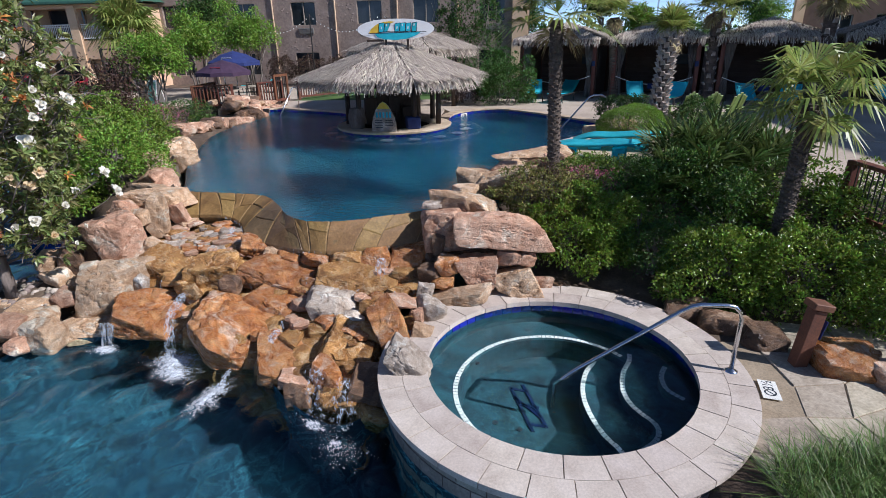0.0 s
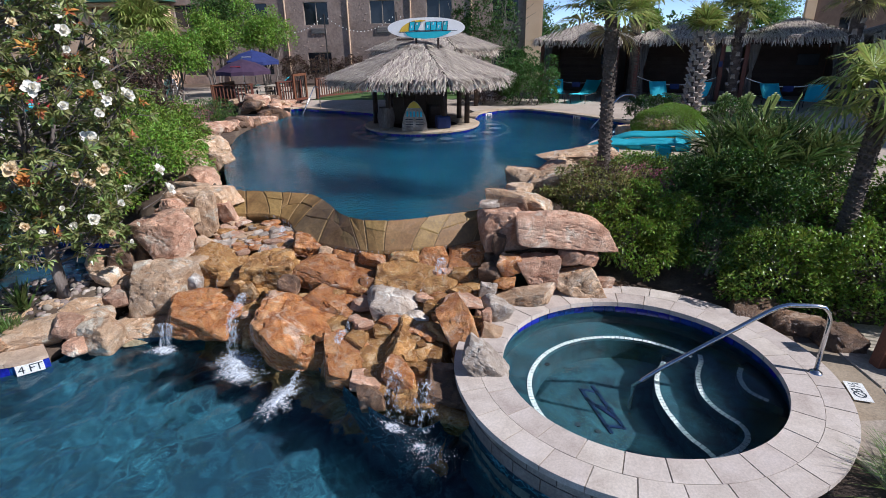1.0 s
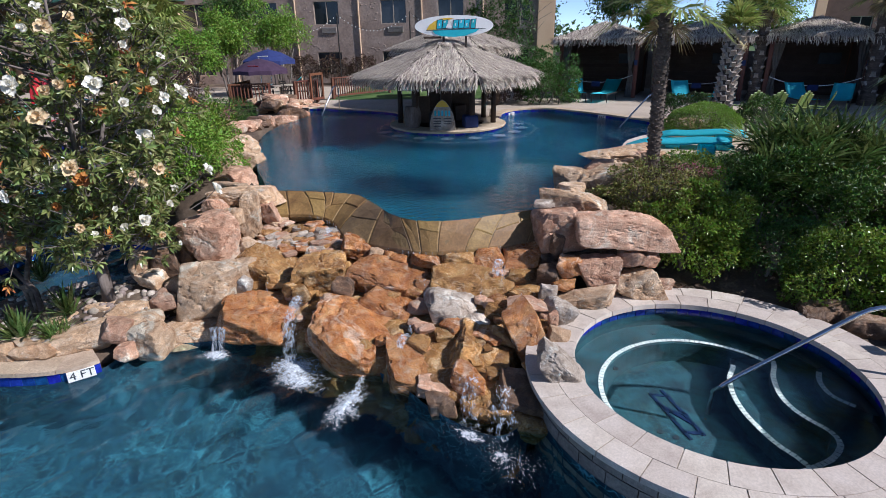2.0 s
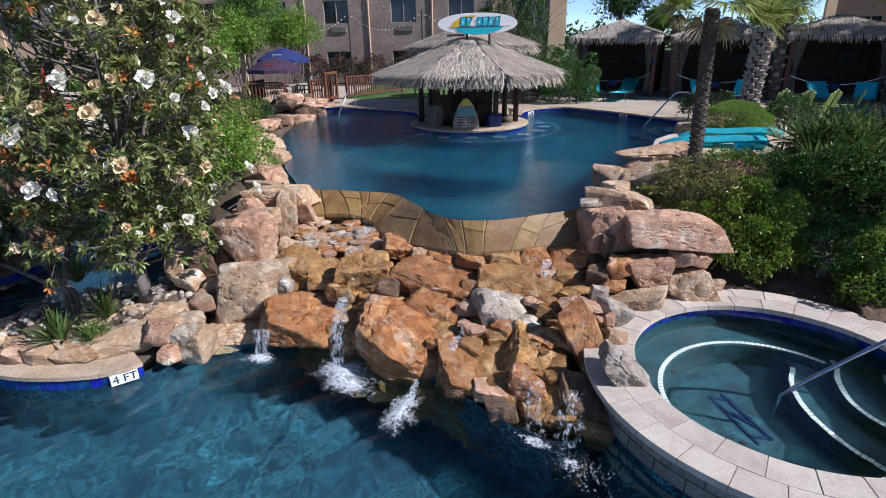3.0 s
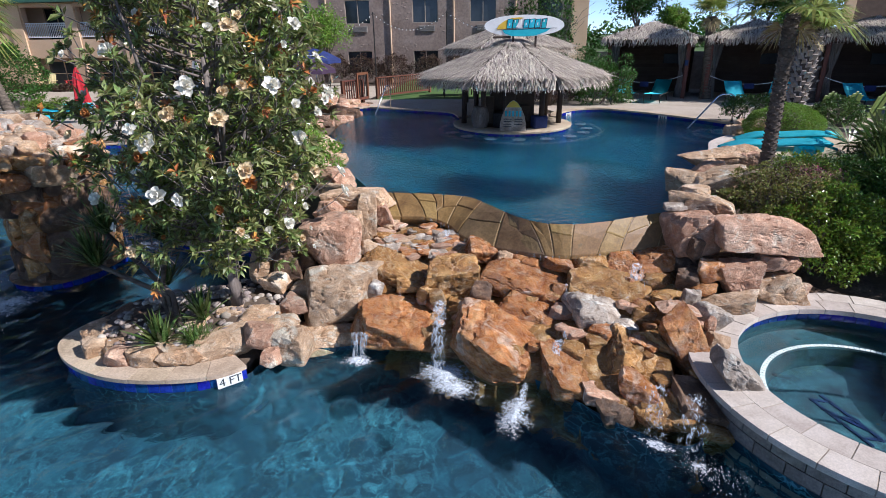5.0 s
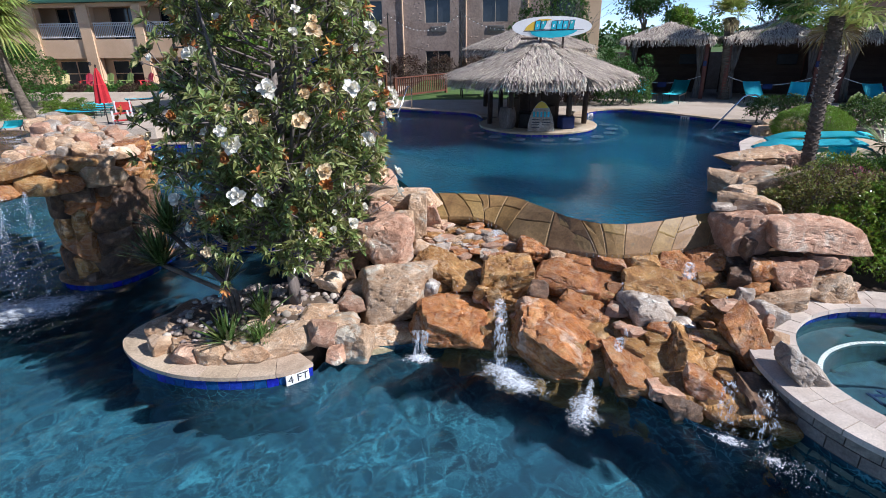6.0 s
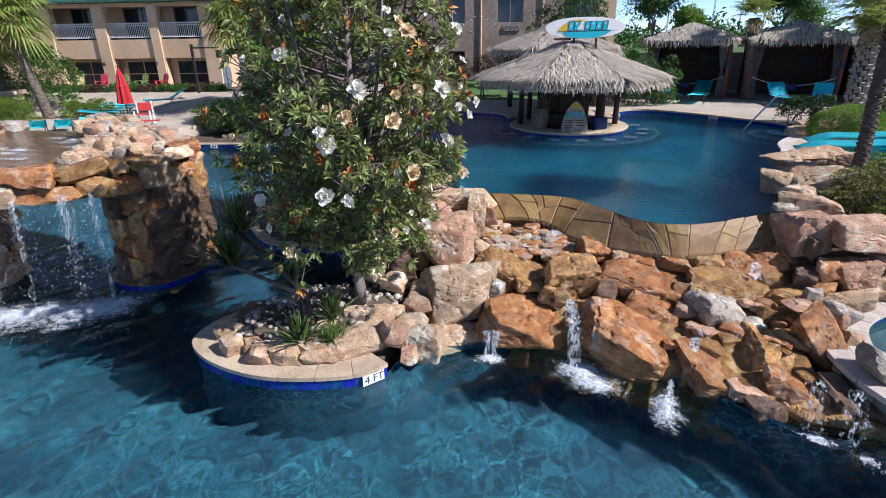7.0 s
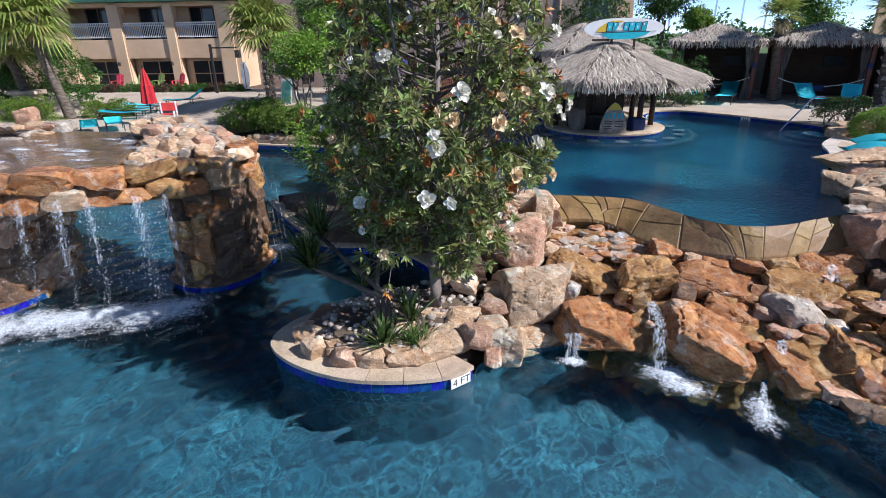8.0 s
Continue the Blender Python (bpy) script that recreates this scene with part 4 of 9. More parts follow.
# three curved entry steps on the rail's side
for k, (plan, top) in enumerate((
    ([(1.10, 6.95), (1.00, 6.66), (0.87, 6.43), (0.78, 6.07), (0.78, 5.75), (0.84, 5.45), (0.93, 5.20), (1.06, 4.98), (1.22, 4.50)], -1.86),
    ([(1.50, 6.95), (1.46, 6.60), (1.32, 6.30), (1.24, 5.94), (1.27, 5.67), (1.36, 5.48), (1.48, 5.30), (1.46, 5.12), (1.29, 4.94), (1.08, 4.82), (0.80, 4.66), (0.76, 4.35)], -1.64),
    ([(1.97, 6.42), (1.83, 6.29), (1.72, 6.06), (1.71, 5.81), (1.79, 5.68), (1.88, 5.59), (2.00, 5.48)], -1.42),
)):
    curve = spline(plan, 6)
    bm = bmesh.new()
    edge = [(p.x, p.y) for p in curve]
    ends = []
    a_start = math.atan2(edge[-1][1] - SPA[1], edge[-1][0] - SPA[0])
    a_end = math.atan2(edge[0][1] - SPA[1], edge[0][0] - SPA[0])
    for i in range(13):
        a = a_start + (a_end - a_start) * i / 12
        ends.append((SPA[0] + 1.655 * math.cos(a), SPA[1] + 1.655 * math.sin(a)))
    vs, f = flat_poly(bm, edge + ends, top)
    r = bmesh.ops.extrude_face_region(bm, geom=[f])
    bmesh.ops.translate(bm, verts=[v for v in r["geom"] if isinstance(v, bmesh.types.BMVert)], vec=(0, 0, -2.19 - top))
    bmesh.ops.triangulate(bm, faces=[g for g in bm.faces if len(g.verts) > 4])
    part("spa_step", bm, "plaster_spa", spa)
    tile_line([p for p in offset(curve, 0.03) if math.hypot(p.x - SPA[0], p.y - SPA[1]) < 1.5 and p.y < 6.75 - 0.3 * (top > -1.5)], top + 0.006, spa)
for x, y, z in ((-0.55, 6.35, -1.63), (-0.3, 5.2, -1.63), (0.15, 7.25, -1.63), (1.0, 7.2, -1.63), (0.0, 5.5, -2.19)):
    part("drain", lathe(bmesh.new(), [(0.035, z), (0.035, z + 0.012), (0.0, z + 0.014)], (x, y), 12), "ink", spa)

# two dark blue bars on the spa floor; the cross-bars stand for the rail's shadow
for p, q in (((-0.10, 6.29), (0.16, 5.47)), ((0.06, 6.36), (0.33, 5.55)), ((-0.10, 6.27), (0.14, 6.22)), ((-0.02, 5.98), (0.26, 5.90)), ((0.10, 5.60), (0.33, 5.58)), ((-0.06, 6.10), (0.28, 5.72))):
    ln = math.hypot(q[0] - p[0], q[1] - p[1])
    part("drain_bar", one_box(((p[0] + q[0]) / 2, (p[1] + q[1]) / 2, -2.19), (ln, 0.045, 0.03), math.degrees(math.atan2(q[1] - p[1], q[0] - p[0])), 0.004), "tile_shadow_blue", spa, "dark blue floor bar for a tile line and the rail's shadow")

# stainless handrail of the spa
rail = tagged(thing("handrail", (2.43, 5.80, SPA_Z)), "polished stainless steel handrail of the spa", "handrail")
part("rail_tube", tube(bmesh.new(), [(0.0, 0, 0.0), (0.0, 0, 0.68), (-0.02, 0, 0.77), (-0.09, 0.0, 0.835), (-0.18, 0.0, 0.85), (-0.46, 0.0, 0.85), (-0.56, 0.0, 0.82), (-0.66, 0, 0.76), (-1.75, -0.05, -0.02), (-1.92, -0.06, -0.16), (-2.02, -0.06, -0.30), (-2.03, -0.06, -0.9)], 0.026, 10), "steel", rail, smooth=True)
part("base_flange", lathe(bmesh.new(), [(0.026, 0.035), (0.055, 0.018), (0.075, 0.004), (0.075, 0.0)], (0, 0), 20), "steel", rail, "round steel base flange", smooth=True)

# depth plate on the path beside the spa
plate = tagged(thing("depth_plate", (2.76, 5.55, -1.078), rz=78), "white depth plate with a no-diving ring let into the path", "sign")
part("plate", one_box((0, 0, 0), (0.36, 0.19, 0.006), 0, 0.002), "white_tile", plate)
t = part("numeral", text_mesh("numeral", "3½", 0.15, "ink", 0.001), parent=plate)
t.matrix_basis = pose(0.085, 0, 0.004)
part("ring_mark", lathe(bmesh.new(), [(0.048, 0.0035), (0.048, 0.005), (0.062, 0.005), (0.062, 0.0035)], (-0.06, 0.0), 24), "ink", plate)
part("ring_mark", one_box((-0.06, 0, 0.0045), (0.11, 0.012, 0.002), 45), "ink", plate)

# flagstone path to the right of the spa
path = tagged(thing("flagstone_path"), "irregular grey-buff flagstone path beside the spa", "path", kind="structure")
part("path_bed", one_box((5.0, 4.9, -1.182), (5.6, 3.4, 0.16)), "joint", path)
rng = np.random.default_rng(5)
cells = [(i, j) for i in range(9) for j in range(6)]
knots = {(i, j): (2.3 + 0.62 * i + rng.uniform(-0.2, 0.2), 3.35 + 0.62 * j + rng.uniform(-0.2, 0.2)) for i in range(10) for j in range(7)}


def stone_piece(corners, z, thick, gap=0.008):
    c = Vector((sum(p[0] for p in corners) / len(corners), sum(p[1] for p in corners) / len(corners)))
    bm = bmesh.new()
    top, low = [], []
    for p in corners:
        d = Vector((p[0], p[1])) - c
        q = c + d * max(0.3, 1 - gap / max(d.length, 0.02))
        q2 = c + d * max(0.3, 1 - (gap + 0.012) / max(d.length, 0.02))
        zz = z(q.x, q.y) if callable(z) else z
        top.append(bm.verts.new((q2.x, q2.y, zz)))
        low.append(bm.verts.new((q.x, q.y, zz - 0.012)))
    base = [bm.verts.new((v.co.x, v.co.y, v.co.z - thick)) for v in low]
    bm.faces.new(top)
    n = len(top)
    for a, b in ((top, low), (low, base)):
        for i in range(n):
            bm.faces.new((a[i], a[(i + 1) % n], b[(i + 1) % n], b[i]))
    return bm


for i, j in cells:
    cs = [knots[i, j], knots[i + 1, j], knots[i + 1, j + 1], knots[i, j + 1]]
    if min(math.hypot(p[0] - SPA[0], p[1] - SPA[1]) for p in cs) > 2.0:
        part("flagstone", stone_piece(cs, -1.09 + random.uniform(-0.012, 0.012), 0.05), "path_stone", path)

# ---- the overflow weir ----
weir = tagged(thing("weir"), "wet tan flagstone overflow ledge between the pools", "weir", kind="structure")
n_w = len(weir_in)


def on_weir(u, v):
    f = u * (n_w - 1)
    i = min(int(f), n_w - 2)
    a = weir_in[i].lerp(weir_in[i + 1], f - i)
    b = weir_out[i].lerp(weir_out[i + 1], f - i)
    p = a.lerp(b, v)
    return p


rng = np.random.default_rng(11)
u = 0.0
cuts = [(0.0, 0.0)]
while u < 1.0:
    u += rng.uniform(0.05, 0.11)
    cuts.append((min(1.0, u + rng.uniform(-0.014, 0.014)), min(1.0, u + rng.uniform(-0.034, 0.034))))
cuts[-1] = (1.0, 1.0)


def weir_z(u, v):
    """The ledge rolls over from the water's edge and falls more steeply further along."""
    return 0.010 - (0.27 + 0.16 * ease(0.1, 0.4, u)) * (0.55 * v + 0.45 * v * v)


bm = bmesh.new()
rows = []
for i in range(61):
    row = []
    for v in (0.0, 0.35, 0.7, 0.97):
        p = on_weir(i / 60, v)
        row.append(bm.verts.new((p.x, p.y, weir_z(i / 60, v) - 0.012)))
    for dz in (-0.05, -0.25):
        p = on_weir(i / 60, 0.97)
        row.append(bm.verts.new((p.x, p.y + 0.03 + 0.12 * (dz < -0.1), weir_z(i / 60, 1.0) + dz)))
    rows.append(row)
for p, q in zip(rows, rows[1:]):
    for k in range(5):
        bm.faces.new((p[k], p[k + 1], q[k + 1], q[k]))
part("weir_bed", bm, "wet_flag", weir)


def weir_piece(plan, mat):
    """A flagstone of the ledge, its outline given along and across the ledge."""
    bm = bmesh.new()
    cu, cv = sum(p[0] for p in plan) / len(plan), sum(p[1] for p in plan) / len(plan)
    lift = rng.uniform(-0.004, 0.006)

    def ring(shrink, dz):
        out_ = []
        for (u0, v0), (u1, v1) in zip(plan, plan[1:] + plan[:1]):
            for f in (0.0, 0.34, 0.67):
                uu, vv = u0 + (u1 - u0) * f, v0 + (v1 - v0) * f
                uu += math.copysign(min(abs(uu - cu), 0.0016 + shrink / 6), cu - uu)
                vv = min(1.0, max(0.0, vv + math.copysign(min(abs(vv - cv), 0.014 + shrink), cv - vv)))
                p = on_weir(min(1, max(0, uu)), vv)
                out_.append(bm.verts.new((p.x, p.y, weir_z(uu, vv) + lift + dz)))
        return out_

    tp, md, lo = ring(0.012, 0.006), ring(0.0, -0.003), ring(0.0, -0.05)
    mid_ = on_weir(cu, cv)
    top_ = bm.verts.new((mid_.x, mid_.y, weir_z(cu, cv) + lift + 0.006))
    n = len(tp)
    for i in range(n):
        j = (i + 1) % n
        bm.faces.new((tp[i], tp[j], top_))
        bm.faces.new((tp[i], md[i], md[j], tp[j]))
        bm.faces.new((md[i], lo[i], lo[j], md[j]))
    part("flagstone", bm, mat, weir)


for (a0, b0), (a1, b1) in zip(cuts, cuts[1:]):
    mid = (a0 + a1) / 2
    mat = "wet_flag" if 0.30 < mid < 0.50 else "flagstone"

    def at(f, v):
        lo_, hi_ = a0 + (b0 - a0) * v, a1 + (b1 - a1) * v
        return (lo_ + (hi_ - lo_) * f, v)

    kind_ = rng.random()
    if kind_ < 0.35:
        s0, s1 = rng.uniform(0.35, 0.7, 2)
        weir_piece([at(0, 0), at(1, 0), at(1, s1), at(0, s0)], mat)
        weir_piece([at(0, s0), at(1, s1), at(1, 1), at(0, 1)], mat)
    elif kind_ < 0.7:
        m0, m1, sv = rng.uniform(0.3, 0.7), rng.uniform(0.3, 0.7), rng.uniform(0.4, 0.6)
        weir_piece([at(0, 0), at(m0, 0), at(m1, sv), at(0, sv + 0.15)], mat)
        weir_piece([at(m0, 0), at(1, 0), at(1, sv - 0.12), at(m1, sv)], mat)
        weir_piece([at(0, sv + 0.15), at(m1, sv), at(1, sv - 0.12), at(1, 1), at(0, 1)], mat)
    else:
        weir_piece([at(0, 0), at(1, 0), at(1, 1), at(0, 1)], mat)

# ---- rocks ----
rock_count = 0


def rock(x, y, z, w, h, mat, d=0.0, turn=0.0, tip=0.0, lean=0.0, label="", level=4, facets=7, parent=None):
    """A boulder whose face towards the lower pool has its middle at x, y, z; w wide, h high as it is seen, d deep."""
    global rock_count
    rock_count += 1
    d = min(d or 0.75 * w, 0.95 * h + 0.1)
    high = max(0.6 * h, (h - 0.28 * d) / 0.87)
    me = rock_mesh("boulder", (w * 1.08, d * 1.15, high * 1.12), 100 + rock_count, mat, 5 if w > 0.7 and level == 4 else level, facets)
    ob = new("boulder", me)
    ob.matrix_world = pose(x, y + d * 0.38, z - 0.22 * d, tip, lean, turn)
    if parent:
        ob.parent = parent
    else:
        tagged(ob, label or ROCK_WORDS[mat], "rock", "rocks of the waterfall")
    return ob


def boulder(x, y, z, w, d, h, mat, turn=0.0, tip=0.0, lean=0.0, facets=6, edge=24.0):
    """A boulder about its own centre; w wide, d deep, h high before it is tilted."""
    global rock_count
    rock_count += 1
    ob = new("boulder", rock_mesh("boulder", (w, d, h), 100 + rock_count, mat, 5 if w * h > 0.16 else 4, facets, edge))
    ob.matrix_world = pose(x, y, z, tip, lean, turn)
    return tagged(ob, ROCK_WORDS[mat], "rock", "rocks of the waterfall")


ROCK_WORDS = {
    "sandstone": "cream sandstone boulder in the rockwork by the pool",
    "pink_rock": "pinkish sandstone boulder in the rockwork by the pool",
    "rust_rock": "rust-orange wet boulder of the waterfall",
    "wet_rock": "golden-brown wet boulder of the waterfall",
    "grey_rock": "pale grey weathered boulder of the waterfall",
    "dark_rock": "dark brown boulder of the rockwork, some shade in its colour",
}
# left stack beside the fall
boulder(-6.67, 8.04, -0.36, 0.99, 0.72, 0.80, "pink_rock", -3, 0, 4, 6, 40)
boulder(-6.21, 8.58, -0.17, 0.32, 0.34, 0.84, "sandstone", -2, 0, 3, 6, 24)
boulder(-6.45, 8.96, 0.04, 1.08, 0.53, 0.34, "sandstone", 2, 0, 4, 6, 24)
boulder(-6.81, 8.57, -0.09, 0.41, 0.30, 0.46, "pink_rock", -5, 0, 0, 6, 24)
boulder(-6.01, 8.84, -0.20, 0.29, 0.22, 0.46, "pink_rock", -9, 0, -10, 6, 24)
boulder(-6.38, 8.29, -0.08, 0.31, 0.23, 0.27, "sandstone", 2, 0, 0, 6, 24)
boulder(-6.40, 7.30, -0.91, 1.05, 0.76, 0.72, "sandstone", 1, 0, 3, 9, 18)
boulder(-6.53, 6.89, -1.40, 0.98, 0.73, 0.33, "sandstone", 9, 0, -4, 6, 24)
boulder(-5.83, 7.26, -0.82, 0.22, 0.16, 0.29, "grey_rock", -10, 0, 20, 6, 24)
boulder(-6.07, 8.11, -0.52, 0.36, 0.26, 0.25, "sandstone", 0, 0, 20, 6, 24)
boulder(-5.76, 8.25, -0.55, 0.32, 0.29, 0.16, "grey_rock", 2, 0, 0, 6, 24)
boulder(-5.64, 7.78, -0.79, 1.12, 0.58, 0.45, "wet_rock", -9, 0, 22, 6, 24)
boulder(-4.73, 7.59, -0.80, 0.82, 0.59, 0.81, "wet_rock", 4, 18, -8, 6, 24)
boulder(-5.47, 6.92, -1.18, 1.24, 1.05, 0.50, "rust_rock", 7, 12, 10, 6, 14)
boulder(-5.10, 7.16, -0.80, 0.20, 0.15, 0.22, "wet_rock", -6, 0, 30, 6, 24)
boulder(-4.89, 7.07, -0.85, 0.23, 0.17, 0.25, "wet_rock", 2, 0, -20, 6, 24)
boulder(-5.36, 7.41, -0.82, 0.39, 0.28, 0.18, "wet_rock", 8, 0, 15, 6, 24)
# cascade
boulder(-3.98, 6.58, -1.25, 1.49, 1.21, 0.68, "rust_rock", 10, 20, 24, 9, 14)
boulder(-3.69, 7.55, -0.75, 1.38, 0.63, 0.36, "rust_rock", 6, 15, 12, 6, 24)
boulder(-3.54, 7.10, -1.04, 0.90, 0.63, 0.30, "rust_rock", -9, 0, 22, 6, 24)
boulder(-4.28, 7.09, -0.72, 0.29, 0.21, 0.28, "dark_rock", 3, 0, 10, 6, 24)
boulder(-4.46, 7.60, -0.70, 0.33, 0.24, 0.25, "wet_rock", 4, 0, -15, 6, 24)
boulder(-4.30, 8.10, -0.49, 0.54, 0.37, 0.30, "rust_rock", 10, 0, 10, 6, 24)
boulder(-3.95, 7.88, -0.50, 0.22, 0.21, 0.14, "sandstone", 10, 0, 0, 6, 24)
boulder(-3.59, 7.87, -0.56, 0.53, 0.37, 0.20, "rust_rock", -2, 0, 8, 6, 24)
boulder(-3.16, 7.75, -0.54, 0.48, 0.32, 0.19, "rust_rock", -8, 0, 5, 6, 24)
boulder(-2.67, 7.81, -0.53, 0.58, 0.32, 0.19, "wet_rock", 10, 0, 0, 6, 24)
boulder(-2.18, 7.90, -0.60, 0.50, 0.37, 0.34, "rust_rock", -5, 0, 6, 6, 24)
boulder(-1.70, 8.02, -0.53, 0.62, 0.42, 0.29, "rust_rock", 3, 0, -5, 6, 24)
boulder(-1.71, 7.77, -0.80, 0.51, 0.42, 0.31, "wet_rock", -1, 0, 20, 6, 24)
boulder(-1.73, 7.39, -0.92, 0.32, 0.24, 0.22, "rust_rock", -7, 0, 10, 6, 24)
boulder(-2.48, 7.53, -0.82, 1.18, 0.58, 0.33, "wet_rock", 10, 20, 6, 6, 16)
boulder(-3.11, 7.39, -0.81, 0.30, 0.22, 0.22, "rust_rock", -4, 0, 0, 6, 24)
boulder(-2.73, 7.02, -0.98, 0.80, 0.68, 0.46, "grey_rock", 5, 0, 18, 9, 24)
boulder(-2.34, 6.75, -1.02, 0.35, 0.25, 0.21, "grey_rock", 10, 0, 10, 6, 24)
boulder(-2.07, 6.90, -0.96, 0.35, 0.26, 0.24, "wet_rock", 1, 0, 15, 6, 24)
boulder(-2.75, 6.49, -1.09, 0.29, 0.21, 0.15, "wet_rock", -7, 0, 0, 6, 24)
boulder(-3.09, 6.62, -1.20, 0.39, 0.29, 0.20, "wet_rock", -1, 0, 10, 6, 24)
boulder(-2.22, 6.32, -1.26, 0.95, 0.68, 0.38, "wet_rock", 8, 15, 20, 6, 24)
boulder(-1.98, 6.46, -1.08, 0.38, 0.28, 0.18, "wet_rock", -5, 0, 30, 6, 24)
boulder(-2.96, 6.01, -1.40, 1.14, 0.73, 0.34, "rust_rock", 2, 10, 14, 5, 16)
boulder(-2.82, 5.72, -1.37, 0.43, 0.42, 0.21, "pink_rock", 5, 0, 10, 6, 20)
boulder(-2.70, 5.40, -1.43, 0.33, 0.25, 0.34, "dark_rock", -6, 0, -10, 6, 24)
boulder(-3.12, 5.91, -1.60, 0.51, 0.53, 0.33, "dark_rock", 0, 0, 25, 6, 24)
boulder(-2.23, 5.59, -1.49, 0.56, 0.73, 0.54, "wet_rock", -8, 0, 8, 6, 12)
boulder(-1.85, 5.49, -1.54, 0.58, 0.73, 0.59, "wet_rock", 8, 0, 12, 6, 12)
boulder(-2.42, 5.72, -1.22, 0.41, 0.30, 0.23, "rust_rock", -7, 0, 15, 6, 24)
boulder(-1.48, 5.56, -1.43, 0.42, 0.53, 0.46, "dark_rock", 7, 0, 0, 6, 24)
boulder(-1.64, 6.30, -1.06, 0.43, 0.26, 1.17, "rust_rock", 10, -28, -20, 5, 30)
boulder(-1.68, 6.85, -0.77, 0.51, 0.37, 0.11, "pink_rock", -2, 0, 5, 6, 24)
boulder(-1.22, 6.85, -0.91, 0.43, 0.31, 0.37, "grey_rock", 1, 0, 8, 6, 12)
boulder(-1.30, 6.39, -1.01, 0.29, 0.22, 0.27, "sandstone", -5, 0, 10, 6, 24)
boulder(-1.36, 6.54, -0.82, 0.15, 0.11, 0.21, "pink_rock", 5, 0, 0, 6, 24)
boulder(-1.35, 5.66, -0.96, 0.63, 0.53, 0.31, "grey_rock", 3, 0, 40, 9, 24)
# right stack
boulder(-0.85, 7.36, -0.96, 0.85, 0.36, 0.24, "sandstone", -2, 0, -10, 3, 70)
boulder(-1.37, 7.28, -0.82, 0.26, 0.19, 0.29, "grey_rock", 2, 0, 8, 6, 24)
boulder(-1.13, 7.50, -0.79, 0.34, 0.25, 0.18, "rust_rock", 4, 0, 0, 6, 24)
boulder(-1.06, 7.59, -0.55, 0.32, 0.24, 0.33, "rust_rock", 10, 0, 0, 6, 24)
boulder(-1.33, 7.60, -0.67, 0.34, 0.25, 0.28, "dark_rock", -7, 0, 0, 6, 24)
boulder(-0.61, 7.70, -0.66, 0.53, 0.39, 0.49, "pink_rock", 7, 0, -5, 6, 24)
boulder(-0.01, 7.81, -0.89, 0.65, 0.53, 0.45, "sandstone", -4, 0, -14, 6, 50)
boulder(-0.14, 7.82, -0.47, 0.42, 0.31, 0.27, "pink_rock", -8, 0, 0, 6, 24)
boulder(0.13, 7.83, -0.49, 0.28, 0.21, 0.24, "pink_rock", 8, 0, 10, 6, 24)
boulder(0.42, 7.97, -0.97, 0.25, 0.18, 0.22, "pink_rock", 3, 0, 0, 6, 24)
boulder(0.72, 8.08, -1.06, 0.28, 0.21, 0.14, "dark_rock", 1, 0, 0, 6, 24)
boulder(-0.33, 7.93, -0.06, 1.41, 0.53, 0.49, "pink_rock", 7, 0, 7, 6, 8)
boulder(-1.14, 8.15, -0.18, 0.78, 0.63, 0.67, "pink_rock", 4, 0, -3, 6, 40)
boulder(-1.22, 7.76, -0.28, 0.21, 0.16, 0.33, "dark_rock", 7, 0, 8, 6, 24)
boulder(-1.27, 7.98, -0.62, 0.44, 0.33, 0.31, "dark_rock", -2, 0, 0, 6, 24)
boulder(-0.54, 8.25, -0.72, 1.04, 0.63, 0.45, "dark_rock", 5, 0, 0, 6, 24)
boulder(-1.36, 8.48, 0.15, 0.33, 0.32, 0.09, "grey_rock", 4, 0, 0, 6, 24)
boulder(-0.86, 8.71, 0.12, 0.94, 0.53, 0.33, "sandstone", -10, 0, 8, 6, 24)
boulder(-0.89, 9.07, 0.25, 0.48, 0.42, 0.15, "sandstone", -9, 0, 0, 6, 24)
boulder(-0.33, 9.74, 0.21, 0.94, 0.84, 0.31, "sandstone", 1, 0, -12, 6, 24)
boulder(-0.99, 8.48, 0.17, 0.45, 0.32, 0.15, "dark_rock", -5, 0, 4, 6, 24)
boulder(0.59, 11.38, 0.25, 1.33, 0.95, 0.48, "sandstone", 1, 0, -6, 6, 24)
boulder(-0.21, 10.46, 0.29, 0.54, 0.39, 0.26, "pink_rock", 9, 0, -15, 6, 24)
boulder(0.78, 11.06, 0.28, 0.54, 0.40, 0.41, "pink_rock", -5, 0, 0, 6, 24)
rock(-7.05, 8.35, -0.25, 0.50, 0.35, "pink_rock", 0.5)
rock(-6.85, 8.60, -0.04, 0.56, 0.36, "pink_rock", 0.5)
rock(-7.78, 7.60, -0.66, 0.32, 0.42, "sandstone", 0.35, 20)
rock(-7.39, 7.65, -0.58, 0.40, 0.55, "dark_rock", 0.4)
rock(-7.42, 7.35, -0.78, 0.34, 0.30, "sandstone", 0.3, -15)
rock(-7.25, 8.0, -0.45, 0.5, 0.5, "dark_rock", 0.5)
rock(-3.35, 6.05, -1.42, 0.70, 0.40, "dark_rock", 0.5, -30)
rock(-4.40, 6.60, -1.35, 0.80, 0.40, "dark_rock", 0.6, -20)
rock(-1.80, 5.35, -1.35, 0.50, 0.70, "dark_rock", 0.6)
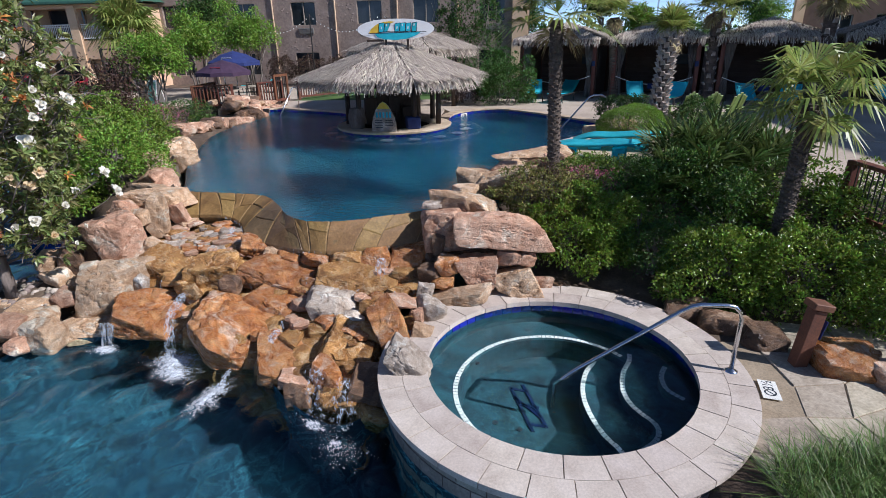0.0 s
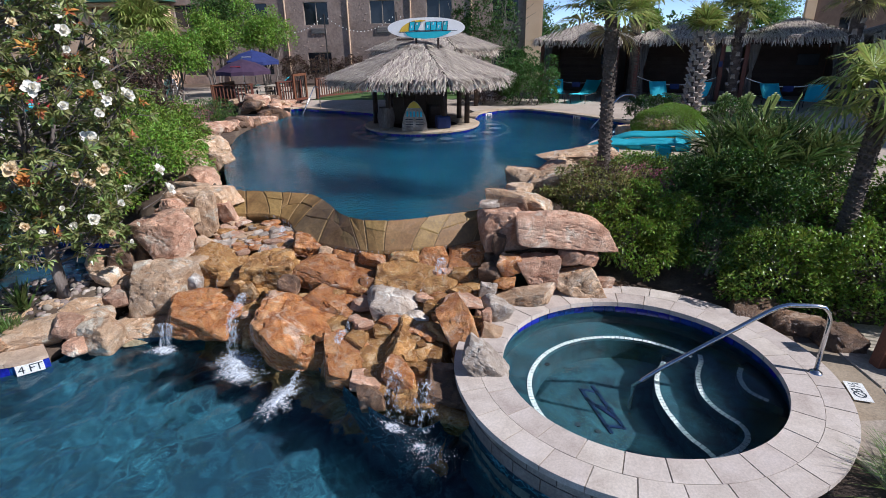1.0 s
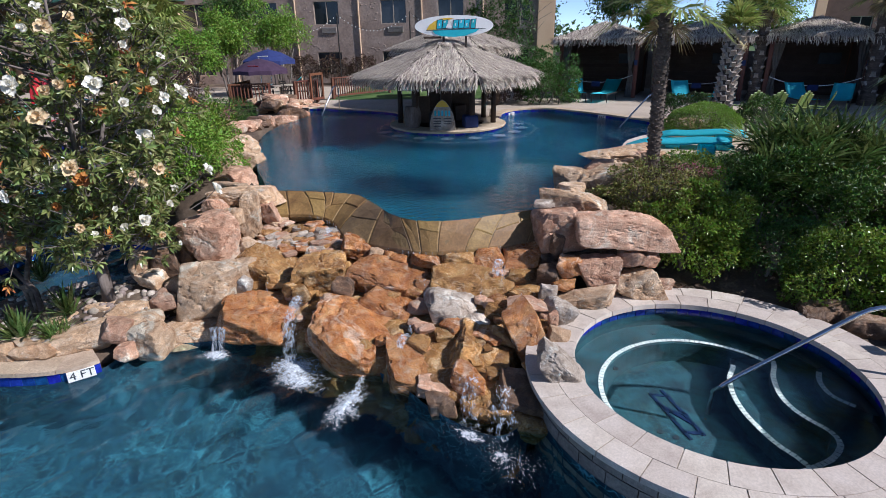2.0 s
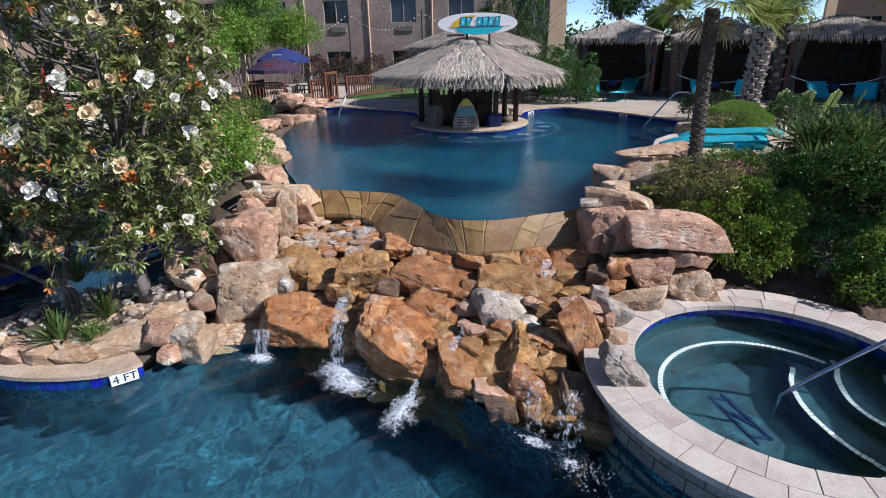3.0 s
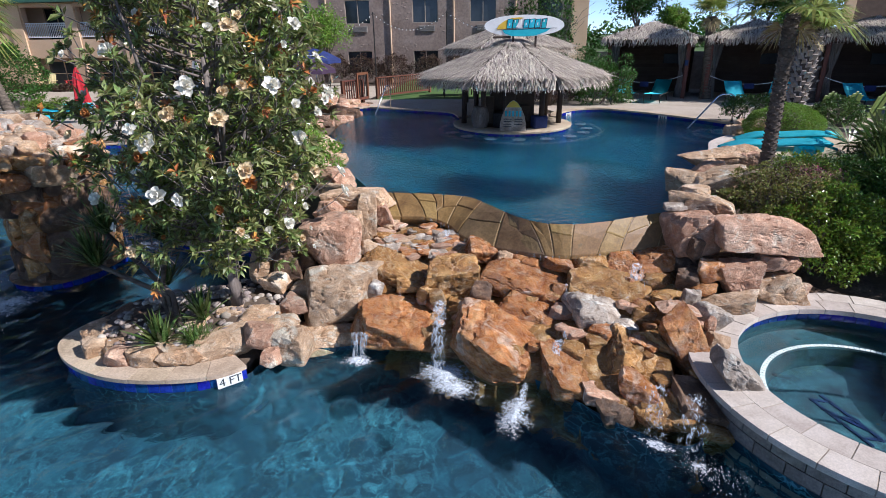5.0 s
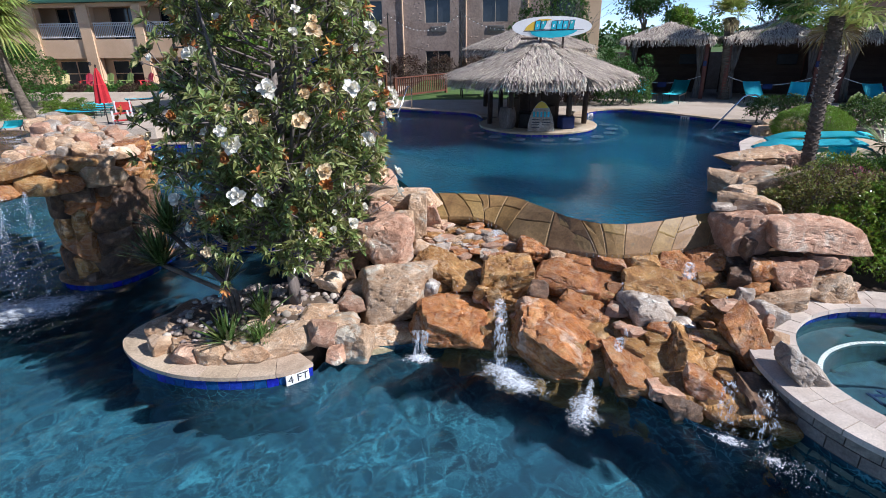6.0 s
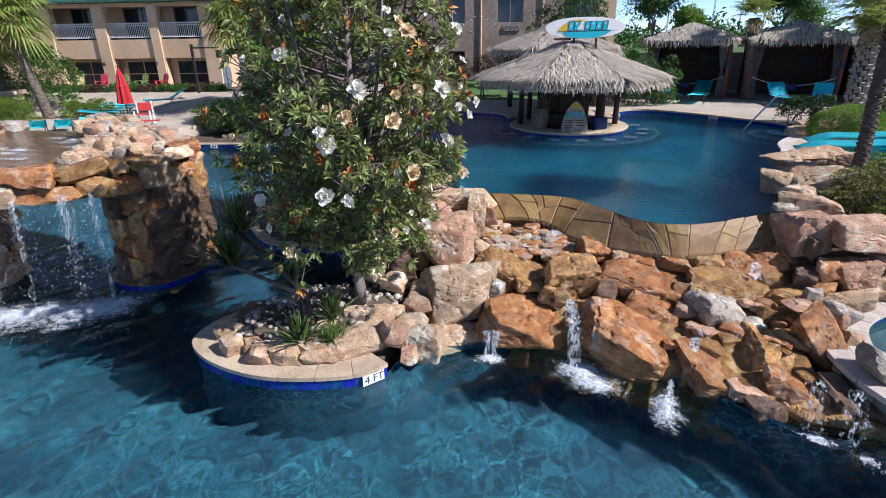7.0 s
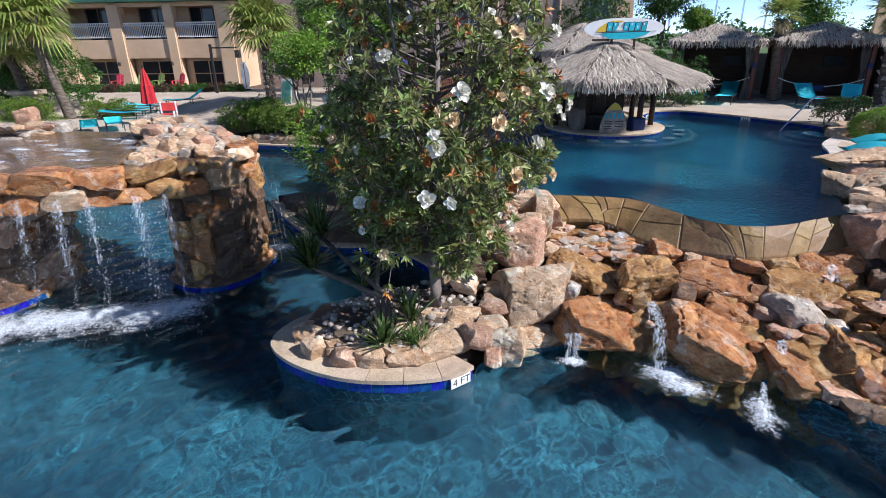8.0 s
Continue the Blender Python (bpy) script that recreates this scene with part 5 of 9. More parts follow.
# banks of the upper pool
rock(0.40, 11.1, 0.30, 1.10, 0.60, "sandstone", 0.8, 30)
rock(-0.48, 9.95, 0.16, 1.20, 0.56, "sandstone", 1.1, 44, 0, 8)
rock(0.85, 11.9, 0.30, 0.70, 0.46, "pink_rock", 0.6, 10)
rock(0.10, 9.6, 0.22, 0.6, 0.45, "sandstone", 0.5)
rock(2.30, 15.35, 0.25, 0.75, 0.34, "sandstone", 0.5, 30)
rock(2.75, 15.9, 0.30, 0.62, 0.40, "sandstone", 0.5)
rock(3.3, 16.2, 0.28, 0.6, 0.38, "pink_rock", 0.5)
rock(-8.35, 12.6, 0.22, 0.86, 0.72, "sandstone", 0.7, -40)
rock(-8.05, 11.2, 0.26, 0.66, 0.50, "sandstone", 0.5, -30)
rock(-7.75, 11.9, 0.12, 0.50, 0.45, "sandstone", 0.5)
rock(-7.28, 10.15, 0.16, 0.64, 0.48, "pink_rock", 0.5, -30)
rock(-7.0, 9.5, 0.10, 0.70, 0.28, "sandstone", 0.6, -20)
rock(-6.55, 9.25, 0.10, 0.50, 0.22, "grey_rock", 0.4)
rock(-7.7, 10.6, 0.12, 0.5, 0.4, "sandstone", 0.5)
# island edging
rock(-9.42, 5.92, -1.12, 0.36, 0.30, "sandstone", 0.3, -40)
rock(-8.94, 5.72, -1.12, 0.36, 0.28, "pink_rock", 0.3, -8)
rock(-8.58, 5.72, -1.12, 0.40, 0.30, "sandstone", 0.3, 5)
rock(-8.12, 5.78, -1.12, 0.50, 0.25, "sandstone", 0.3, 8)
rock(-7.68, 6.06, -1.08, 0.70, 0.42, "sandstone", 0.5, 20)
rock(-7.45, 6.70, -0.98, 0.52, 0.28, "sandstone", 0.4)
rock(-7.02, 6.43, -1.00, 0.42, 0.30, "sandstone", 0.4, 10)
rock(-7.21, 6.13, -1.00, 0.32, 0.36, "pink_rock", 0.35, 20)
rock(-6.99, 5.95, -1.20, 0.22, 0.28, "pink_rock", 0.25)
rock(-6.76, 6.15, -1.15, 0.40, 0.52, "sandstone", 0.4, -5)
rock(-9.35, 6.60, -1.05, 0.60, 0.30, "dark_rock", 0.5)
rock(-9.62, 6.25, -1.12, 0.28, 0.22, "sandstone", 0.25)
rock(-8.23, 6.42, -1.02, 0.28, 0.22, "sandstone", 0.3)
rock(-7.85, 6.75, -1.00, 0.30, 0.24, "sandstone", 0.3)
rock(-7.0, 6.95, -0.95, 0.36, 0.30, "pink_rock", 0.3)
rock(-6.95, 7.3, -0.85, 0.30, 0.30, "sandstone", 0.3)
# stones set close along the island's coping
edge_rng = np.random.default_rng(61)
for i, q in enumerate(resample(offset(island_front[4:60], -0.50), 0.30)):
    s = edge_rng.uniform(0.24, 0.42)
    rock(q.x, q.y - 0.1, -1.16 + edge_rng.uniform(-0.02, 0.04), s, s * 0.72, ("sandstone", "pink_rock", "sandstone", "rust_rock", "sandstone")[i % 5], s * 0.8, edge_rng.uniform(-50, 50), level=3)
# low retaining rocks right of the spa
rock(2.42, 7.22, -0.98, 0.62, 0.34, "dark_rock", 0.4)
rock(2.78, 6.85, -0.98, 0.66, 0.40, "dark_rock", 0.4)
rock(3.08, 6.45, -0.98, 0.50, 0.38, "dark_rock", 0.4)
rock(3.78, 5.88, -0.92, 0.62, 0.56, "rust_rock", 0.5)
rock(4.35, 5.62, -0.95, 0.70, 0.52, "pink_rock", 0.5)
rock(5.0, 5.35, -0.95, 0.80, 0.52, "sandstone", 0.5)
rock(5.75, 5.15, -0.95, 0.80, 0.5, "sandstone", 0.5)

# gravel and cobbles bedded on the island and in the cascade
rng = np.random.default_rng(3)


def pebbles(name, n, x0, x1, y0, y1, zf, s0, s1, mat, label):
    V, F = [], []
    d, fc = sphere_dirs(1)
    for _ in range(n):
        x, y = rng.uniform(x0, x1), rng.uniform(y0, y1)
        if inside(x, y, LOW) or gap_to(x, y, LOW) < 0.4:
            continue
        s = rng.uniform(s0, s1) * np.array((1, rng.uniform(0.6, 1), rng.uniform(0.4, 0.7)))
        a = rng.uniform(0, 6.28)
        R = np.array(((math.cos(a), -math.sin(a), 0), (math.sin(a), math.cos(a), 0), (0, 0, 1)))
        k = len(V)
        V += ((d * s * rng.uniform(0.85, 1.15, (len(d), 1))) @ R.T + (x, y, zf(x, y) + s[2] * 0.5)).tolist()
        F += [[i + k for i in f] for f in fc]
    ob = part(name, mesh_arrays(name, V, F, mat, True))
    return tagged(ob, label, "gravel", kind="stuff")


pebbles("gravel", 420, -9.4, -6.9, 5.9, 7.9, lambda x, y: ground_z(x, y) - 0.01, 0.03, 0.09, "river_stone", "pale river pebbles and cobbles under the magnolia")


def cascade_z(x, y):
    return -2.50 + 0.028 * x + 0.225 * y + 0.17 * ease(7.5, 8.1, y) * ease(-4.0, -4.6, x)


# the bed under the cascade
bm = bmesh.new()
g = {}
bx, by = np.arange(-6.6, -0.9, 0.12), np.arange(4.6, 9.2, 0.12)
for i, x in enumerate(bx):
    for j, y in enumerate(by):
        edge = y - (5.15 + max(0.0, -1.9 - x) * 0.47)
        if edge > -0.3 and not inside(x, y, UP) and gap_to(x, y, UP) > 0.15 and (x - SPA[0]) ** 2 + (y - SPA[1]) ** 2 > 2.3 ** 2:
            z = min(-0.34, cascade_z(x, y) + 0.10 * noise.noise(Vector((x * 3, y * 3, 0))))
            g[i, j] = bm.verts.new((x, y, z if edge > 0 else z - 0.9))
for i, j in list(g):
    if (i + 1, j) in g and (i, j + 1) in g and (i + 1, j + 1) in g:
        bm.faces.new((g[i, j], g[i + 1, j], g[i + 1, j + 1], g[i, j + 1]))
cascade = tagged(part("cascade_bed", bm, "wet_rock", smooth=True), "wet brown stone bed of the cascade", "rockwork", kind="structure")
for _ in range(120):
    x, y = rng.uniform(-6.2, -1.4), rng.uniform(5.6, 8.3)
    if y < 5.3 + max(0, (-1.9 - x)) * 0.42:
        continue
    s = rng.uniform(0.12, 0.3)
    rock(x, y, cascade_z(x, y) + 0.14, s, s * 0.7, ("rust_rock", "wet_rock", "wet_rock", "pink_rock")[int(rng.integers(4))], s, rng.uniform(-60, 60), level=3, parent=cascade)

# flat stones in the run below the ledge's left arm
for _ in range(90):
    x, y = rng.uniform(-6.0, -4.2), rng.uniform(7.85, 8.9)
    if y > 8.9 + 0.55 * min(0.0, -4.95 - x) or gap_to(x, y, [(p.x, p.y) for p in weir_out]) < 0.06:
        continue
    s = rng.uniform(0.16, 0.36)
    rock(x, y, -0.50 + 0.27 * (y - 8.13), s, s * 0.5, ("pink_rock", "sandstone", "wet_rock", "rust_rock", "grey_rock")[int(rng.integers(5))], s * 0.9, rng.uniform(-60, 60), level=3, parent=cascade)

# ---- thatch ----


def thatch_blades(corners, apex, n, rng, length, width, mat, eave_hang=0.28, cuts=1.0):
    """Overlapping straw blades on the faces of a hipped roof; corners run round the eave."""
    V, F = [], []
    k = len(corners)
    tri = [(Vector(corners[i]), Vector(corners[(i + 1) % k]), Vector(apex[i % len(apex)]) if len(apex) > 1 else Vector(apex[0])) for i in range(k)]
    areas = np.array([((b - a).cross(c - a)).length for a, b, c in tri])
    pick = rng.choice(k, size=n, p=areas / areas.sum())
    for t in pick:
        a, b, c = tri[t]
        nrm = (b - a).cross(c - a).normalized()
        if nrm.z < 0:
            nrm = -nrm
        u, v = rng.random(), rng.random()
        if u + v > 1:
            u, v = 1 - u, 1 - v
        hang = rng.random() < 0.22
        if hang:
            v = rng.uniform(0, 0.05)
            u = rng.random() * (1 - v)
        p = a + (b - a) * u + (c - a) * v
        down = ((a + b) / 2 - c).normalized()
        side = nrm.cross(down)
        d = (down + side * rng.normal(0, 0.22) + nrm * rng.uniform(-0.02, 0.13)).normalized()
        if hang:
            d = (d + Vector((0, 0, -rng.uniform(0.3, 1.6)))).normalized()
        ln, wd = length * rng.uniform(0.6, 1.25), width * rng.uniform(0.6, 1.3)
        p = p + nrm * rng.uniform(0.0, 0.05)
        s = (side + down * rng.normal(0, 0.15)).normalized() * wd * 0.5
        i0 = len(V)
        V += [p - s, p + s, p + d * ln + s * 0.35, p + d * ln - s * 0.35]
        F.append((i0, i0 + 1, i0 + 2, i0 + 3))
    return mesh_arrays("thatch", V, F, mat)


def roof_core(corners, apex, drop=0.05):
    bm = bmesh.new()
    top = [bm.verts.new(Vector(c) - Vector((0, 0, drop))) for c in corners]
    low = [bm.verts.new(Vector(c) - Vector((0, 0, drop + 0.16))) for c in corners]
    k = len(corners)
    tip = [bm.verts.new(Vector(a) - Vector((0, 0, drop))) for a in apex]
    for i in range(k):
        j = (i + 1) % k
        if len(tip) == 1:
            bm.faces.new((top[i], top[j], tip[0]))
        bm.faces.new((top[i], low[i], low[j], top[j]))
    bm.faces.new(low[::-1])
    return bm


def eight(cx, cy, r, z, turn=22.5, n=8):
    return [(cx + r * math.cos(radians(turn + 360 * i / n)), cy + r * math.sin(radians(turn + 360 * i / n)), z) for i in range(n)]


def thatched_hut(cx, cy, r, eave, apex, n, seed, label, post_r, post_z, posts):
    hut = tagged(thing("thatched_hut", (0, 0, 0)), label, "hut")
    cs = eight(cx, cy, r, eave)
    rng = np.random.default_rng(seed)
    part("roof_core", roof_core(cs, [(cx, cy, apex)]), "thatch_shade", hut, "thatch underside with its shade in the colour")
    part("thatch", thatch_blades(cs, [(cx, cy, apex)], n, rng, 0.42, 0.034, "thatch"), parent=hut)
    cap = eight(cx, cy, r * 0.2, apex - (apex - eave) * 0.14)
    part("ridge_cap", thatch_blades(cap, [(cx, cy, apex + 0.06)], n // 14, rng, 0.34, 0.04, "thatch"), parent=hut)
    for a in posts:
        x, y = cx + post_r * math.cos(radians(a)), cy + post_r * math.sin(radians(a))
        part("post", tube(bmesh.new(), [(x, y, post_z), (x + 0.01, y, (post_z + eave) / 2), (x, y, eave + 0.1)], [0.085, 0.078, 0.07], 9), "dark_wood", hut, smooth=True)
    for a in posts:
        b = posts[(posts.index(a) + 1) % len(posts)]
        p = (cx + post_r * math.cos(radians(a)), cy + post_r * math.sin(radians(a)), eave - 0.03)
        q = (cx + post_r * math.cos(radians(b)), cy + post_r * math.sin(radians(b)), eave - 0.03)
        part("beam", tube(bmesh.new(), [p, q], 0.055, 6), "dark_wood", hut)
    return hut


EAVE = 1.62
bar_hut = thatched_hut(HUT[0] - 0.03, HUT[1] + 0.15, 2.74, EAVE, 2.55, 15000, 21, "round swim-up bar under a weathered straw thatch roof", 1.45, 0.1, [-55, -8, 40, 90, 140, 188, 235])
thatched_hut(-3.75, 22.2, 2.42, 2.28, 3.08, 9000, 22, "second thatched hut behind the swim-up bar", 1.7, 0.1, [20, 100, 160, 200, 260, 340])

# swim-up counter
bar = tagged(thing("bar_counter"), "round tan stone bar counter over a band of blue tiles", "bar counter")
part("counter_top", lathe(bmesh.new(), [(1.12, 0.06), (1.12, 0.125), (1.78, 0.125), (1.80, 0.11), (1.78, 0.06), (1.12, 0.06)], HUT, 64), "tan_coping", bar)
part("counter_wall", lathe(bmesh.new(), [(1.71, 0.062), (1.71, -1.25)], HUT, 64), "mortar_block", bar)
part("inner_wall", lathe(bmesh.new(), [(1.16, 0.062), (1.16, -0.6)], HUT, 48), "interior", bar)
bar_tile = to_mesh("tile", one_box((0, 0, 0), (0.146, 0.012, 0.143), 0, 0.003), "blue_tile")
for i in range(71):
    a = 2 * math.pi * i / 71
    ob = part("tile", bar_tile, parent=bar)
    ob.matrix_basis = pose(HUT[0] + 1.722 * math.cos(a), HUT[1] + 1.722 * math.sin(a), -0.015, 0, 0, math.degrees(a) + 90)
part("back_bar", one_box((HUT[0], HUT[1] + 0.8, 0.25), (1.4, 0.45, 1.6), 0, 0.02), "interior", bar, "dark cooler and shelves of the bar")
part("bar_fridge", one_box((HUT[0] - 0.3, HUT[1] + 0.2, -0.05), (0.55, 0.5, 0.95), 0, 0.02), "metal_dark", bar)
for x, y, h in ((-0.75, 0.1, 0.8), (0.35, 0.5, 0.5), (-0.1, 0.55, 0.9)):
    part("bar_shelf", one_box((HUT[0] + x, HUT[1] + y, 0.1 + h / 2), (0.35, 0.3, h), 12, 0.02), "interior", bar)
for i in range(9):
    x = HUT[0] - 0.7 + 0.17 * i
    part("bottle", lathe(bmesh.new(), [(0.0, 1.05), (0.035, 1.05), (0.035, 1.25), (0.013, 1.31), (0.013, 1.37), (0.0, 1.37)], (x, HUT[1] + 0.85), 8), ("sign_yellow", "glass", "sign_teal")[i % 3], bar)
part("barrel", lathe(bmesh.new(), [(0.0, 0.125), (0.20, 0.125), (0.25, 0.30), (0.26, 0.42), (0.25, 0.54), (0.20, 0.72), (0.0, 0.72)], (HUT[0] - 0.95, HUT[1] - 0.95), 20), "bark", bar, "weathered oak barrel")
part("ice_chest", one_box((HUT[0] + 0.75, HUT[1] - 1.0, 0.30), (0.4, 0.34, 0.35), 20, 0.03), "blue_cloth", bar, "dark blue ice chest")
# underwater ring and stools round the bar
RING = (HUT[0] + 0.25, HUT[1] + 0.25)
ledge = tagged(thing("bar_ledge"), "submerged ledge with a white tile edge round the bar", "pool ledge", kind="structure")
part("ledge", lathe(bmesh.new(), [(1.2, -0.50), (2.54, -0.50), (2.56, -1.25)], RING, 64, 150, 410), "plaster_up", ledge)
ring_pts = [Vector((RING[0] + 2.50 * math.cos(radians(a)), RING[1] + 2.50 * math.sin(radians(a)))) for a in range(160, 401, 3)]
bm = bmesh.new()
ribbon(bm, ring_pts, offset(ring_pts, 0.07), -0.488, -0.488, 0.01)
part("tile_edge", bm, "white_tile", ledge)
for i in range(9):
    a = radians(208 + 21 * i)
    s = tagged(thing("pool_stool", (HUT[0] + 0.12 + 2.16 * math.cos(a), HUT[1] + 0.12 + 2.16 * math.sin(a), -0.5)), "submerged round pool stool with a pale seat", "stool", "stools round the bar")
    part("seat", lathe(bmesh.new(), [(0.0, 0.40), (0.17, 0.40), (0.185, 0.385), (0.185, 0.34), (0.0, 0.33)], (0, 0), 20), "sign_white", s)
    part("pedestal", lathe(bmesh.new(), [(0.06, 0.34), (0.05, 0.1), (0.09, 0.0)], (0, 0), 12), "plaster_spa", s)

# bar sign shaped like a surfboard, on two legs on the roof
sign = tagged(thing("bar_sign", (-3.40, 16.85, 2.88), rz=2), "white surfboard-shaped bar sign with yellow sun and teal wave", "sign")


def board_outline(w, h, n=40, tail=0.8):
    pts = []
    for i in range(n):
        a = 2 * math.pi * i / n
        c, s = math.cos(a), math.sin(a)
        pts.append((w / 2 * math.copysign(abs(c) ** 0.85, c), h / 2 * math.copysign(abs(s) ** 1.0, s)))
    return pts


def upright_plate(pts, y0, y1):
    """A flat shape in x and z, between two depths."""
    bm = bmesh.new()
    a = [bm.verts.new((x, y0, z)) for x, z in pts]
    b = [bm.verts.new((x, y1, z)) for x, z in pts]
    n = len(pts)
    bm.faces.new(a)
    bm.faces.new(b[::-1])
    for i in range(n):
        bm.faces.new((a[i], b[i], b[(i + 1) % n], a[(i + 1) % n]))
    bmesh.ops.triangulate(bm, faces=[f for f in bm.faces if len(f.verts) > 4])
    return bm


out = board_outline(2.24, 0.56)
part("board", upright_plate(out, -0.03, 0.03), "sign_white", sign)
part("wave", upright_plate([p for p in [(-0.62, -0.10), (0.75, -0.075), (0.62, -0.17), (0.3, -0.27), (0.0, -0.29), (-0.35, -0.27), (-0.55, -0.2)]], -0.045, -0.02), "sign_teal", sign)
part("wave_line", upright_plate([(-0.8, -0.10), (0.9, -0.07), (0.9, -0.085), (-0.8, -0.115)], -0.048, -0.046), "ink", sign)
part("sun_disc", upright_plate([(-0.78, -0.09), (-0.70, 0.03), (-0.55, 0.13), (-0.36, 0.20), (-0.16, 0.215), (0.0, 0.20), (-0.2, 0.14), (-0.36, 0.06), (-0.47, -0.09)], -0.040, -0.02), "sign_yellow", sign)
for i, (x, w, h) in enumerate(((-0.42, 0.13, 0.24), (-0.26, 0.13, 0.22), (0.04, 0.13, 0.22), (0.20, 0.14, 0.23), (0.36, 0.13, 0.22), (0.54, 0.12, 0.24))):
    slant = 0.03
    q = [(x - w / 2, 0.05 - h / 2), (x + w / 2, 0.05 - h / 2 + 0.01), (x + w / 2 + slant, 0.05 + h / 2), (x - w / 2 + slant, 0.05 + h / 2 - 0.015)]
    part("block_edge", upright_plate([(c[0] + (0.014 if c[0] > x else -0.014), c[1] + (0.014 if c[1] > 0.05 else -0.014)) for c in q], -0.047, -0.03), "ink", sign)
    part("block", upright_plate(q, -0.053, -0.03), "sign_teal", sign)
    part("block_gap", upright_plate([(x - 0.012, 0.05 + (0.03 if i % 2 else -0.05)), (x + 0.016, 0.05 + (0.03 if i % 2 else -0.05)), (x + 0.03, 0.05 + (0.09 if i % 2 else 0.02)), (x, 0.05 + (0.09 if i % 2 else 0.02))], -0.056, -0.04), "sign_white", sign)
part("fin", upright_plate([(-0.235, -0.05), (-0.16, 0.09), (-0.10, 0.16), (-0.10, 0.06), (-0.04, -0.05)], -0.058, -0.03), "sign_white", sign)
for x in (-0.3, 0.34):
    part("sign_leg", one_box((x, 0.03, -0.42), (0.06, 0.06, 0.5), 0, 0.005), "dark_wood", sign)
part("sign_brace", one_box((-0.62, 0.0, -0.30), (0.5, 0.05, 0.06), 0, 0.005), "dark_wood", sign)

# menu board on the counter, shaped like the nose of a surfboard
menu = tagged(thing("menu_board", (-3.66, 15.72, 0.126), rz=-4), "menu board shaped like a surfboard nose on the counter", "sign")
nose = [(-0.37, 0.0), (0.37, 0.0), (0.36, 0.2), (0.31, 0.42), (0.22, 0.62), (0.10, 0.78), (0.0, 0.84), (-0.10, 0.78), (-0.22, 0.62), (-0.31, 0.42), (-0.36, 0.2)]
b = part("board", upright_plate(nose, -0.012, 0.012), "grey_rock", menu)
part("yellow_tip", upright_plate([(-0.20, 0.64), (0.20, 0.64), (0.10, 0.77), (0.0, 0.825), (-0.10, 0.77)], -0.018, -0.010), "sign_yellow", menu)
for i in range(5):
    part("writing_bar", one_box((-0.2 + 0.1 * i, -0.015, 0.47), (0.055, 0.004, 0.15)), "sign_teal", menu)
for i in range(7):
    part("writing_bar", one_box(((i % 2) * 0.3 - 0.15, -0.015, 0.32 - 0.07 * (i // 2)), (0.22, 0.004, 0.022)), "ink", menu)
# paper flags that hang under the eave
for i in range(16):
    a = radians(-150 + 13 * i)
    f = tagged(thing("eave_pennant", (HUT[0] - 0.03 + 2.38 * math.cos(a), HUT[1] + 0.15 + 2.38 * math.sin(a), EAVE - 0.10), rz=math.degrees(a) + 90 + random.uniform(-12, 12)), "small pale pennant hanging under the thatch eave", "pennant", "pennants under the eave")
    part("cloth", one_box((0, 0, -0.13), (0.30, 0.012, 0.26), 0, 0.004, (random.uniform(-10, 10), 0, 0)), ("sign_white", "curtain", "sign_white")[i % 3], f)

# ---- cabanas ----
CAB_U = Vector((0.945, -0.327, 0))
CAB_N = Vector((0.327, 0.945, 0))
CAB_0 = Vector((0.55, 24.9, 0))


def cab(s, d, z):
    return CAB_0 + CAB_U * s + CAB_N * d + Vector((0, 0, z))


